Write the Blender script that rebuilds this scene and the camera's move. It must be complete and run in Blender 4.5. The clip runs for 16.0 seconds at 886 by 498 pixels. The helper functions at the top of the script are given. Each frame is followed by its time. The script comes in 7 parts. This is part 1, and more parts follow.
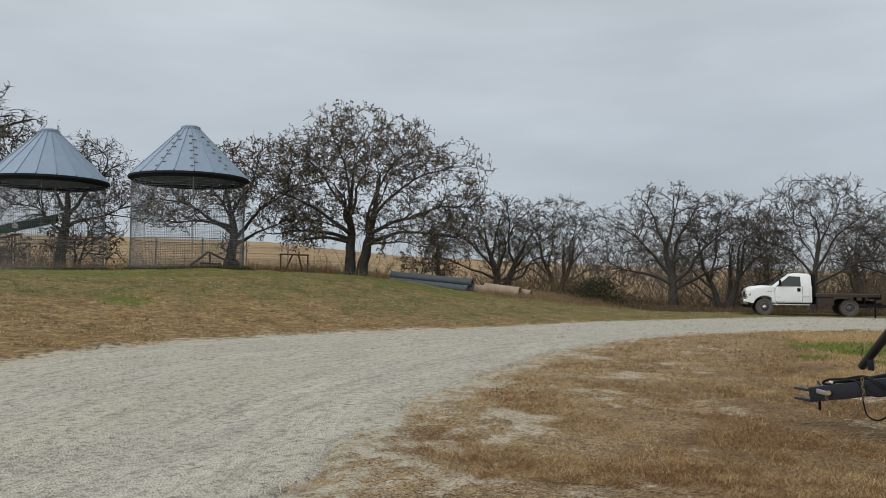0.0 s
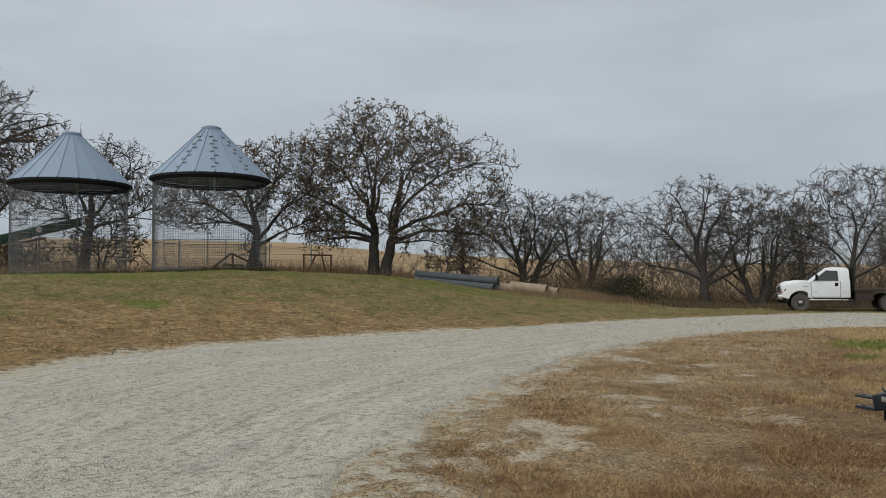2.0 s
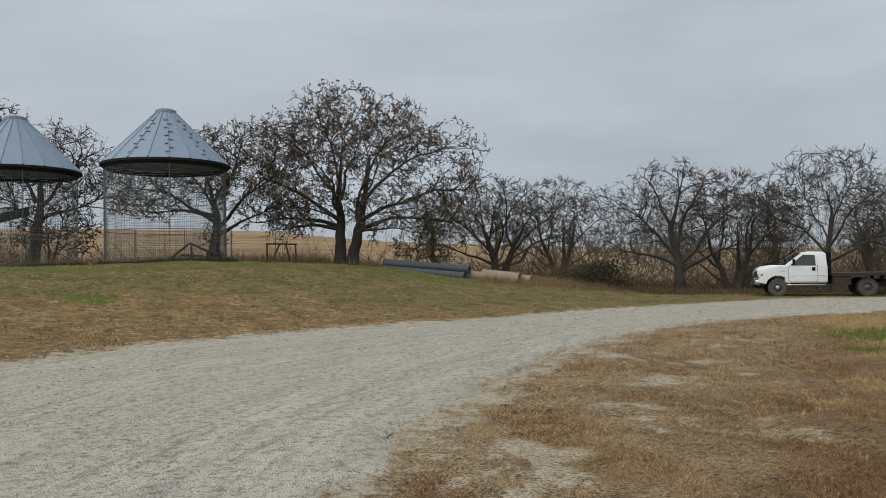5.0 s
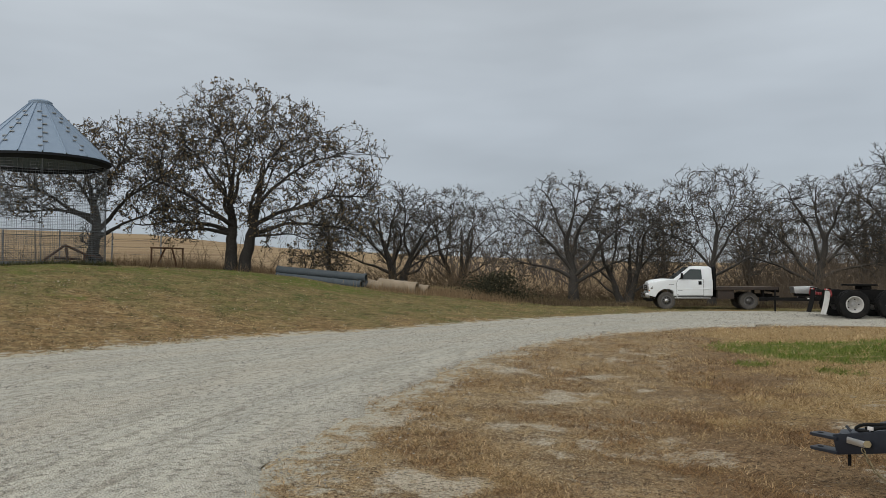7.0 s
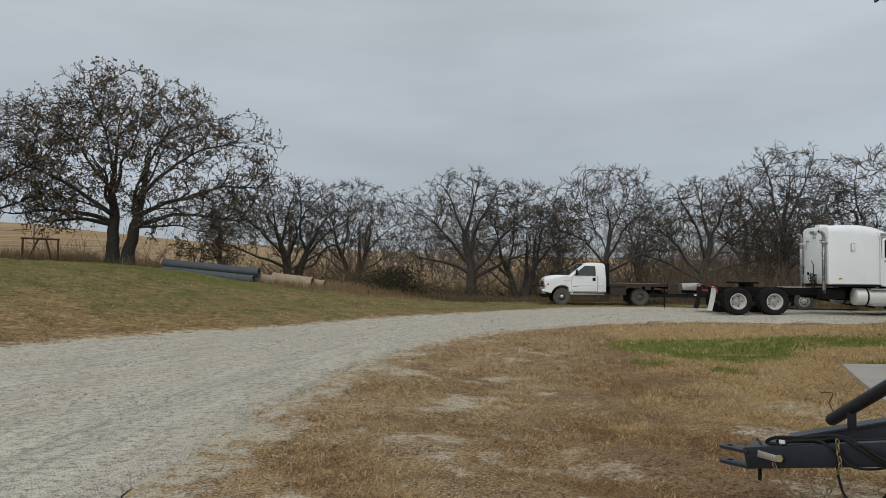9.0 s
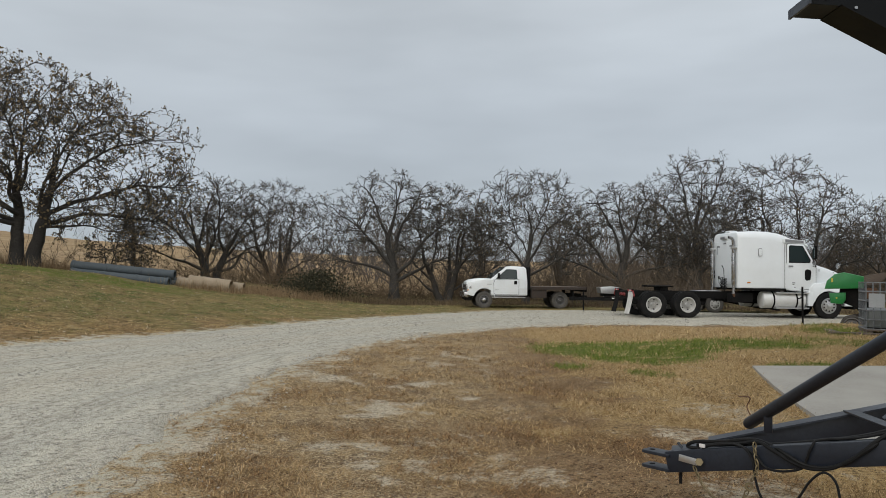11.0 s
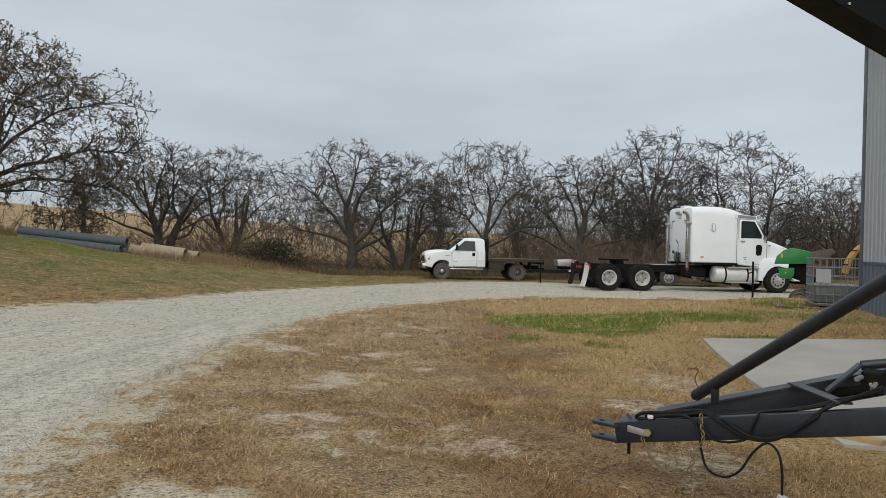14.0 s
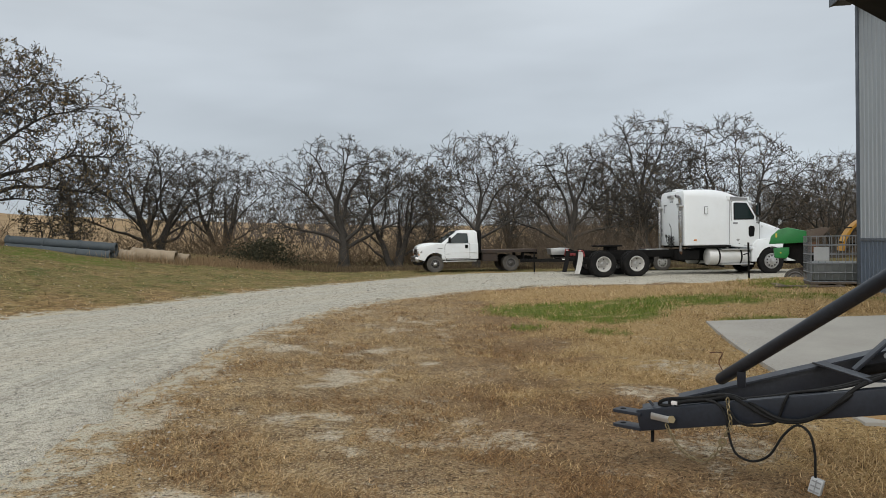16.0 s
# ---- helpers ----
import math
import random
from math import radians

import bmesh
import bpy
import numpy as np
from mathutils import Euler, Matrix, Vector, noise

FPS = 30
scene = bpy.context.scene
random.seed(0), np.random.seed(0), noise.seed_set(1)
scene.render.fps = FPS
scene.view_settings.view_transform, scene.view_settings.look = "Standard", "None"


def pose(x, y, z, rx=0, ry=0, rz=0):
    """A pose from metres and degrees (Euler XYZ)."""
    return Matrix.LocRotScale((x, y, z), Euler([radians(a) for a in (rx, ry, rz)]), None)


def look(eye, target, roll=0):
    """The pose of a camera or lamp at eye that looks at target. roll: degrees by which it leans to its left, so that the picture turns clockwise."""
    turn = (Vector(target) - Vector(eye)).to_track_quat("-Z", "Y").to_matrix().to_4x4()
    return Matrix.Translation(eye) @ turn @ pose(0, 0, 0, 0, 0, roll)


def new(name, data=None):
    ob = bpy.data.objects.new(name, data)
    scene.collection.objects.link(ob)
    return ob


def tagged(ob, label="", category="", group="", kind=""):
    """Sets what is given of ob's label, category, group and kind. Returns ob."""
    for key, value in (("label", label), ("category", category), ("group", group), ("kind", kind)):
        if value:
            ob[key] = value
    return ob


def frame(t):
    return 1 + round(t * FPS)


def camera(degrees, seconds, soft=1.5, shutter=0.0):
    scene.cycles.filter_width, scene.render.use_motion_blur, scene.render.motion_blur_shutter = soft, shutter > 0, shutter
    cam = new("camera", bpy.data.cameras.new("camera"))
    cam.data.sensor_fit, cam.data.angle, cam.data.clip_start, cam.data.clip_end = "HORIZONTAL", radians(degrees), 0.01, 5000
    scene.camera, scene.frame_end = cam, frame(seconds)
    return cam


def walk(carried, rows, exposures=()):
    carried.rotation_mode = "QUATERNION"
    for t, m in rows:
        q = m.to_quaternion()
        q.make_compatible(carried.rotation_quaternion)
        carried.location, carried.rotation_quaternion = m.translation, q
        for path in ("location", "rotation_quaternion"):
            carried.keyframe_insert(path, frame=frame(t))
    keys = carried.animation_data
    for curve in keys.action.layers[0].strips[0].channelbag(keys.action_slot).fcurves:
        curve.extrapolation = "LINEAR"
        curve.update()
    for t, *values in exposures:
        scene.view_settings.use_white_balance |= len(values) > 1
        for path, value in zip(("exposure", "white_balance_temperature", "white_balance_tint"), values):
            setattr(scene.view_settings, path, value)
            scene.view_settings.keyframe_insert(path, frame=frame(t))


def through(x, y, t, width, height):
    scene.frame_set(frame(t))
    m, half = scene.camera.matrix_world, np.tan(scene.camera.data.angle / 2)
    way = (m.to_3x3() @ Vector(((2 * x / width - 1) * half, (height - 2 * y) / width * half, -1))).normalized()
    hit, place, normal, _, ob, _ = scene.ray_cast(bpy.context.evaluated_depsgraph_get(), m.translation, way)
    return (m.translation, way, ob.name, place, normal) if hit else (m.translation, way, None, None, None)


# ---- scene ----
cam = camera(59.4, 16.0, soft=0.6)
PATH = [
    (0, (0.802, 0.428, 1.423), (1.886, 2.106, 1.51), 0.4),
    (0.5, (0.868, 0.463, 1.44), (1.965, 2.133, 1.522), -0.0),
    (1, (0.918, 0.649, 1.435), (2.011, 2.322, 1.524), -0.3),
    (1.5, (1.026, 0.838, 1.449), (2.086, 2.532, 1.537), -0.5),
    (2, (1.193, 0.953, 1.447), (2.222, 2.667, 1.53), -0.3),
    (2.5, (1.329, 1.171, 1.446), (2.357, 2.885, 1.522), -0.6),
    (3, (1.39, 1.428, 1.479), (2.433, 3.133, 1.542), -1.0),
    (5.5, (2.039, 2.188, 1.518), (3.174, 3.834, 1.566), -0.8),
    (6, (2.131, 2.313, 1.505), (3.326, 3.916, 1.561), -0.8),
    (6.5, (2.21, 2.485, 1.532), (3.459, 4.046, 1.597), -0.5),
    (7, (2.341, 2.564, 1.536), (3.643, 4.08, 1.605), 0.0),
    (7.5, (2.493, 2.652, 1.54), (3.852, 4.118, 1.591), 0.0),
    (8, (2.562, 2.796, 1.564), (3.98, 4.206, 1.61), -0.0),
    (8.5, (2.618, 2.902, 1.592), (4.098, 4.247, 1.633), -0.0),
    (9, (2.752, 2.965, 1.6), (4.241, 4.299, 1.654), 0.4),
    (9.5, (2.805, 2.984, 1.606), (4.317, 4.292, 1.677), 0.5),
    (10, (2.8, 3.019, 1.619), (4.36, 4.267, 1.709), 0.5),
    (12.5, (2.782, 3.049, 1.629), (4.435, 4.175, 1.636), 0.8),
    (13, (2.785, 3.05, 1.624), (4.45, 4.158, 1.615), 1.1),
    (13.5, (2.833, 3.061, 1.618), (4.503, 4.161, 1.605), 1.2),
    (14, (2.876, 3.05, 1.619), (4.551, 4.142, 1.609), 1.3),
    (14.5, (2.868, 3.058, 1.61), (4.543, 4.15, 1.602), 1.7),
    (15, (2.88, 3.08, 1.614), (4.555, 4.172, 1.604), 1.4),
    (15.5, (2.876, 3.176, 1.615), (4.561, 4.254, 1.602), -0.3),
    (16, (2.915, 3.259, 1.601), (4.605, 4.328, 1.574), -0.9),
]
walk(cam, [(t, look(eye, target, roll)) for t, eye, target, roll in PATH], [(0.0, -0.02, 6530, 10), (0.5, -0.12, 6530, 10), (6.0, -0.13, 6530, 10), (8.5, -0.18, 6530, 10), (10.0, -0.15, 6540, 10), (12.5, 0.08, 6600, 10), (16.0, 0.08, 6600, 10)])

# ---- sky and light: a bright overcast afternoon ----
SUN_EL, SUN_AZ = 40.0, 258.0
world = bpy.data.worlds.new("overcast")
scene.world = world
world.use_nodes = True
wt = world.node_tree
wt.nodes.clear()


def wnode(kind, **kw):
    n = wt.nodes.new(kind)
    for k, v in kw.items():
        setattr(n, k, v)
    return n


w_out, w_bg = wnode("ShaderNodeOutputWorld"), wnode("ShaderNodeBackground")
w_tc, w_map = wnode("ShaderNodeTexCoord"), wnode("ShaderNodeMapping")
w_map.inputs["Scale"].default_value = (1.1, 1.1, 4.5)
w_noise = wnode("ShaderNodeTexNoise")
w_noise.inputs["Scale"].default_value, w_noise.inputs["Detail"].default_value = 1.7, 4.0
w_noise.inputs["Roughness"].default_value = 0.5
w_sep = wnode("ShaderNodeSeparateXYZ")
w_ramp = wnode("ShaderNodeValToRGB")
stops = [(0.0, (0.395, 0.445, 0.49)), (0.05, (0.43, 0.485, 0.545)), (0.12, (0.48, 0.53, 0.585)), (0.28, (0.55, 0.60, 0.645)), (0.6, (0.665, 0.71, 0.74)), (1.0, (0.77, 0.80, 0.82))]
el = w_ramp.color_ramp.elements
el[0].position, el[0].color = stops[0][0], (*stops[0][1], 1)
el[1].position, el[1].color = stops[-1][0], (*stops[-1][1], 1)
for p, c in stops[1:-1]:
    el.new(p).color = (*c, 1)
w_cl = wnode("ShaderNodeMapRange")
w_cl.inputs[1].default_value, w_cl.inputs[2].default_value = 0.3, 0.7
w_cl.inputs[3].default_value, w_cl.inputs[4].default_value = 0.85, 1.15
w_mul = wnode("ShaderNodeVectorMath", operation="MULTIPLY")
w_sky = wnode("ShaderNodeTexSky", sky_type="NISHITA", sun_disc=False, sun_elevation=radians(SUN_EL), sun_rotation=radians(SUN_AZ))
w_sc = wnode("ShaderNodeVectorMath", operation="SCALE")
w_sc.inputs["Scale"].default_value = 0.012
w_add = wnode("ShaderNodeVectorMath", operation="ADD")
for a, b in ((w_tc.outputs["Generated"], w_map.inputs["Vector"]), (w_map.outputs[0], w_noise.inputs["Vector"]),
             (w_tc.outputs["Generated"], w_sep.inputs[0]), (w_sep.outputs["Z"], w_ramp.inputs[0]), (w_noise.outputs[0], w_cl.inputs[0]),
             (w_ramp.outputs[0], w_mul.inputs[0]), (w_cl.outputs[0], w_mul.inputs[1]), (w_sky.outputs[0], w_sc.inputs[0]),
             (w_mul.outputs[0], w_add.inputs[0]), (w_sc.outputs[0], w_add.inputs[1]), (w_add.outputs[0], w_bg.inputs[0]), (w_bg.outputs[0], w_out.inputs[0])):
    wt.links.new(a, b)
w_bg.inputs[1].default_value = 0.94
sun = new("sun", bpy.data.lights.new("sun", "SUN"))
sun.data.energy, sun.data.angle, sun.data.color = 1.75, radians(70), (1.0, 0.97, 0.93)
sun_dir = Vector((math.sin(radians(SUN_AZ)) * math.cos(radians(SUN_EL)), math.cos(radians(SUN_AZ)) * math.cos(radians(SUN_EL)), math.sin(radians(SUN_EL))))
sun.matrix_world = look(sun_dir * 60, (0, 0, 0))


# ---- materials ----
def nodes_of(name):
    m = bpy.data.materials.new(name)
    m.use_nodes = True
    t = m.node_tree
    b = t.nodes["Principled BSDF"]

    def add(kind, **kw):
        n = t.nodes.new(kind)
        for k, v in kw.items():
            setattr(n, k, v)
        return n
    return m, t, b, add


def noise_fac(t, add, vec, scale, lo=0.35, hi=0.65, detail=5.0, rough=0.6):
    n = add("ShaderNodeTexNoise")
    n.inputs["Scale"].default_value, n.inputs["Detail"].default_value, n.inputs["Roughness"].default_value = scale, detail, rough
    t.links.new(vec, n.inputs["Vector"])
    r = add("ShaderNodeMapRange")
    r.inputs[1].default_value, r.inputs[2].default_value = lo, hi
    t.links.new(n.outputs[0], r.inputs[0])
    return r.outputs[0]


def mixed(t, add, fac, a, b):
    n = add("ShaderNodeMix", data_type="RGBA")
    t.links.new(fac, n.inputs[0])
    for k, c in ((6, a), (7, b)):
        if isinstance(c, tuple):
            n.inputs[k].default_value = (*c, 1)
        else:
            t.links.new(c, n.inputs[k])
    return n.outputs[2]


def bumped(t, add, b, vec, scale, strength, dist=0.01, detail=6.0):
    n = add("ShaderNodeTexNoise")
    n.inputs["Scale"].default_value, n.inputs["Detail"].default_value = scale, detail
    t.links.new(vec, n.inputs["Vector"])
    u = add("ShaderNodeBump")
    u.inputs["Strength"].default_value, u.inputs["Distance"].default_value = strength, dist
    t.links.new(n.outputs[0], u.inputs["Height"])
    t.links.new(u.outputs[0], b.inputs["Normal"])


def surface(name, main, worn, fine=None, rough=0.6, metal=0.0, scale=2.0, grain=30.0, amount=(0.42, 0.7), bump=0.15, bscale=60.0, dist=0.004, coat=0.0):
    """A painted, rusty, wooden or plastic surface: large patches of wear, fine grain, relief."""
    m, t, b, add = nodes_of(name)
    vec = add("ShaderNodeTexCoord").outputs["Object"]
    big = noise_fac(t, add, vec, scale, *amount)
    small = noise_fac(t, add, vec, grain, 0.3, 0.75)
    c = mixed(t, add, big, main, worn)
    c = mixed(t, add, small, c, fine or tuple(0.82 * v for v in main))
    t.links.new(c, b.inputs["Base Color"])
    b.inputs["Metallic"].default_value = metal
    rr = add("ShaderNodeMapRange")
    rr.inputs[3].default_value, rr.inputs[4].default_value = rough, min(1.0, rough + 0.2)
    t.links.new(big, rr.inputs[0])
    t.links.new(rr.outputs[0], b.inputs["Roughness"])
    b.inputs["Coat Weight"].default_value = coat
    if bump:
        bumped(t, add, b, vec, bscale, bump, dist)
    return m


M = {}
M["white"] = surface("white_paint", (0.76, 0.795, 0.81), (0.70, 0.73, 0.735), (0.74, 0.77, 0.785), 0.28, scale=1.2, grain=9, bump=0.02, coat=0.4)
M["pickup"] = surface("pickup_paint", (0.75, 0.785, 0.80), (0.68, 0.69, 0.67), (0.72, 0.74, 0.74), 0.32, scale=1.5, grain=12, bump=0.02, coat=0.3)
M["grey_plastic"] = surface("grey_plastic", (0.22, 0.23, 0.24), (0.3, 0.3, 0.3), rough=0.5)
M["seam"] = surface("door_gap", (0.2, 0.205, 0.21), (0.27, 0.27, 0.27), rough=0.7)
M["black"] = surface("black_chassis", (0.008, 0.008, 0.008), (0.022, 0.02, 0.018), (0.005, 0.005, 0.005), 0.75, scale=3)
M["rubber"] = surface("tyre_rubber", (0.014, 0.014, 0.014), (0.04, 0.036, 0.032), (0.01, 0.01, 0.01), 0.82, scale=4, amount=(0.45, 0.8), bump=0.3)
M["dusty_rubber"] = surface("dusty_tyre", (0.085, 0.078, 0.068), (0.15, 0.135, 0.115), (0.05, 0.047, 0.043), 0.9, scale=4, bump=0.3)
M["rim"] = surface("white_rim", (0.52, 0.52, 0.50), (0.40, 0.38, 0.34), (0.46, 0.45, 0.43), 0.45, scale=5)
M["dark_rim"] = surface("grimy_rim", (0.16, 0.155, 0.15), (0.09, 0.085, 0.08), (0.12, 0.115, 0.11), 0.55, 0.4, scale=6)
M["alu"] = surface("brushed_aluminium", (0.62, 0.62, 0.61), (0.5, 0.5, 0.5), (0.56, 0.56, 0.56), 0.32, 0.9, scale=4)
M["tank_alu"] = surface("dull_tank_aluminium", (0.7, 0.7, 0.68), (0.6, 0.6, 0.58), (0.64, 0.64, 0.62), 0.5, 0.35, scale=3)
M["chrome"] = surface("chrome", (0.42, 0.42, 0.42), (0.3, 0.3, 0.31), (0.36, 0.36, 0.36), 0.2, 0.95, scale=5, bump=0.02)
M["red"] = surface("red_lens", (0.2, 0.012, 0.012), (0.14, 0.01, 0.01), rough=0.3, bump=0)
M["red_tape"] = surface("red_tape", (0.5, 0.05, 0.05), (0.4, 0.05, 0.05), rough=0.4, bump=0)
M["amber"] = surface("amber_lens", (0.6, 0.2, 0.02), (0.5, 0.16, 0.02), rough=0.25, bump=0)
M["white_flap"] = surface("white_mudflap", (0.66, 0.65, 0.62), (0.48, 0.45, 0.4), rough=0.6, scale=2.5)
M["wood"] = surface("grey_boards", (0.13, 0.10, 0.08), (0.2, 0.17, 0.14), (0.09, 0.07, 0.055), 0.85, scale=2, bump=0.4, bscale=40)
M["new_wood"] = surface("timber", (0.42, 0.27, 0.13), (0.3, 0.2, 0.1), (0.35, 0.22, 0.1), 0.8, scale=4, bump=0.3)
M["dark_rust"] = surface("dark_rusty_steel", (0.045, 0.034, 0.028), (0.07, 0.045, 0.03), (0.03, 0.025, 0.022), 0.9, scale=4, bump=0.4)
M["cleat"] = surface("weathered_cleat", (0.21, 0.225, 0.23), (0.14, 0.13, 0.115), (0.25, 0.26, 0.26), 0.85, scale=4, bump=0.3)
M["rust"] = surface("rusty_steel", (0.10, 0.052, 0.03), (0.06, 0.04, 0.028), (0.15, 0.07, 0.036), 0.9, scale=4, bump=0.5)
M["dark_steel"] = surface("dark_blue_grey_paint", (0.013, 0.017, 0.027), (0.024, 0.029, 0.04), (0.008, 0.011, 0.017), 0.38, scale=2.5, grain=40, bump=0.06)
M["dark_panel"] = surface("black_painted_sheet", (0.006, 0.007, 0.008), (0.010, 0.011, 0.012), rough=0.45, bump=0.05)
M["old_green"] = surface("faded_dark_green_paint", (0.022, 0.075, 0.04), (0.03, 0.05, 0.03), (0.018, 0.06, 0.032), 0.7, scale=3)
M["hose"] = surface("black_hose", (0.012, 0.012, 0.012), (0.03, 0.03, 0.03), rough=0.45, bump=0.05)
M["brass"] = surface("dull_zinc", (0.25, 0.2, 0.11), (0.16, 0.135, 0.09), rough=0.5, metal=0.6)
M["cage"] = surface("dull_cage_steel", (0.24, 0.26, 0.27), (0.16, 0.165, 0.17), (0.2, 0.21, 0.22), 0.55, 0.4, scale=3)
M["galv"] = surface("galvanised_steel", (0.38, 0.40, 0.42), (0.27, 0.29, 0.3), (0.33, 0.35, 0.37), 0.5, 0.55, scale=3)
M["wire"] = surface("weathered_wire", (0.16, 0.17, 0.175), (0.11, 0.115, 0.12), rough=0.65, metal=0.4, bump=0)
M["roof_sheet"] = surface("galvanised_roof_sheet", (0.25, 0.32, 0.405), (0.20, 0.26, 0.335), (0.225, 0.29, 0.37), 0.62, 0.0, scale=0.9, grain=12, bump=0.05)
# near-black: shade under the crib eaves put into the colour
M["roof_dark"] = surface("shaded_eave_edge", (0.02, 0.022, 0.025), (0.035, 0.037, 0.04), rough=0.8)
M["barn"] = surface("grey_ribbed_sheet", (0.33, 0.36, 0.385), (0.29, 0.32, 0.345), (0.31, 0.34, 0.365), 0.42, 0.1, scale=0.7, grain=10, bump=0.03)
M["barn_low"] = surface("blue_grey_wainscot", (0.105, 0.135, 0.175), (0.09, 0.115, 0.15), (0.095, 0.12, 0.16), 0.45, 0.1, scale=0.8, grain=10, bump=0.03)
M["trim"] = surface("dark_blue_grey_trim", (0.075, 0.092, 0.115), (0.06, 0.075, 0.095), rough=0.45, bump=0.02)
M["soffit"] = surface("dark_soffit", (0.05, 0.055, 0.065), (0.04, 0.045, 0.05), rough=0.6)
M["green"] = surface("green_machine_paint", (0.015, 0.21, 0.05), (0.02, 0.15, 0.045), (0.012, 0.17, 0.04), 0.35, scale=3)
M["yellow"] = surface("faded_yellow_paint", (0.55, 0.28, 0.02), (0.38, 0.19, 0.03), (0.45, 0.22, 0.02), 0.5, scale=4)
M["yellow_mark"] = surface("yellow_decal", (0.6, 0.5, 0.06), (0.5, 0.42, 0.06), rough=0.5, bump=0)
M["plate"] = surface("pale_sheet", (0.42, 0.44, 0.45), (0.34, 0.36, 0.37), rough=0.5)
M["pipe"] = surface("blue_grey_drain_pipe", (0.062, 0.078, 0.088), (0.105, 0.122, 0.13), (0.048, 0.06, 0.068), 0.7, scale=2)
M["concrete"] = surface("concrete", (0.40, 0.385, 0.345), (0.29, 0.275, 0.245), (0.36, 0.345, 0.31), 0.85, scale=0.45, amount=(0.4, 0.62), grain=25, bump=0.25, bscale=90)
M["old_concrete"] = surface("stained_concrete", (0.34, 0.28, 0.2), (0.22, 0.17, 0.11), (0.28, 0.22, 0.15), 0.9, scale=1.5, grain=14, bump=0.3)
M["sign_white"] = surface("sign_white", (0.7, 0.68, 0.66), (0.6, 0.56, 0.54), rough=0.5, bump=0)
M["bark"] = surface("oak_bark", (0.05, 0.045, 0.039), (0.075, 0.069, 0.06), (0.031, 0.027, 0.023), 0.95, scale=1.2, grain=14, bump=0.9, bscale=22, dist=0.03)
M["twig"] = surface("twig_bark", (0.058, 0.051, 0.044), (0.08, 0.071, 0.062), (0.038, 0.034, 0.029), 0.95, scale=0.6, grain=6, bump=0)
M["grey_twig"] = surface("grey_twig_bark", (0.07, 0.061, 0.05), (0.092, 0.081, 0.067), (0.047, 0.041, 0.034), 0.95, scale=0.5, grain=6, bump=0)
# lighter than the other bark: haze over the rear trees put into the colour
M["rear_bark"] = surface("haze_paled_bark", (0.105, 0.088, 0.07), (0.13, 0.111, 0.09), (0.075, 0.062, 0.048), 0.95, scale=0.6, grain=6, bump=0)
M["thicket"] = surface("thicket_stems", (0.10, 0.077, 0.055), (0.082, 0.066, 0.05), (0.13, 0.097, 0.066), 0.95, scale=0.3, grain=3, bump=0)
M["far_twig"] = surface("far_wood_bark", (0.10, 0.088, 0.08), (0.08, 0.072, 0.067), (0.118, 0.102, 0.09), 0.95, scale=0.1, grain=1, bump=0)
M["brush"] = surface("brush_stems", (0.105, 0.075, 0.046), (0.085, 0.064, 0.042), (0.15, 0.104, 0.06), 0.95, scale=0.4, grain=4, bump=0)


def leafy(name, a, b, c, thin=0.35):
    m, t, bs, add = nodes_of(name)
    rnd = add("ShaderNodeNewGeometry").outputs["Random Per Island"]
    ramp = add("ShaderNodeValToRGB")
    e = ramp.color_ramp.elements
    e[0].color, e[1].color = (*a, 1), (*c, 1)
    e.new(0.5).color = (*b, 1)
    t.links.new(rnd, ramp.inputs[0])
    t.links.new(ramp.outputs[0], bs.inputs["Base Color"])
    bs.inputs["Roughness"].default_value = 0.75
    bs.inputs["Specular IOR Level"].default_value = 0.2
    if thin:
        tr, mix = add("ShaderNodeBsdfTranslucent"), add("ShaderNodeMixShader")
        mix.inputs[0].default_value = thin
        t.links.new(ramp.outputs[0], tr.inputs["Color"])
        t.links.new(bs.outputs[0], mix.inputs[1])
        t.links.new(tr.outputs[0], mix.inputs[2])
        t.links.new(mix.outputs[0], t.nodes["Material Output"].inputs["Surface"])
    return m


M["leaf"] = leafy("dry_oak_leaf", (0.09, 0.075, 0.045), (0.17, 0.13, 0.075), (0.28, 0.20, 0.105))
M["cedar"] = leafy("dark_cedar", (0.028, 0.03, 0.018), (0.048, 0.048, 0.028), (0.075, 0.068, 0.042))
M["dry_blade"] = leafy("dry_grass_blade", (0.10, 0.06, 0.028), (0.40, 0.262, 0.122), (0.78, 0.58, 0.33))
M["red_blade"] = leafy("russet_grass_blade", (0.08, 0.044, 0.021), (0.27, 0.152, 0.068), (0.54, 0.35, 0.165))
M["gold_blade"] = leafy("straw_grass_blade", (0.25, 0.16, 0.07), (0.50, 0.35, 0.165), (0.78, 0.61, 0.36))
M["green_blade"] = leafy("green_grass_blade", (0.085, 0.125, 0.02), (0.15, 0.215, 0.03), (0.30, 0.31, 0.09))
M["brown_blade"] = leafy("dead_weed_blade", (0.085, 0.062, 0.038), (0.15, 0.11, 0.066), (0.25, 0.19, 0.115))
M["dark_blade"] = leafy("dark_weed_blade", (0.045, 0.055, 0.02), (0.08, 0.09, 0.035), (0.16, 0.14, 0.065))
M["olive_blade"] = leafy("olive_grass_blade", (0.12, 0.115, 0.035), (0.23, 0.19, 0.065), (0.46, 0.34, 0.15))
M["tall_blade"] = leafy("tall_dry_grass", (0.2, 0.135, 0.075), (0.3, 0.21, 0.12), (0.42, 0.31, 0.19))
M["stone"] = leafy("limestone_chips", (0.17, 0.16, 0.14), (0.36, 0.34, 0.295), (0.54, 0.515, 0.45), 0)
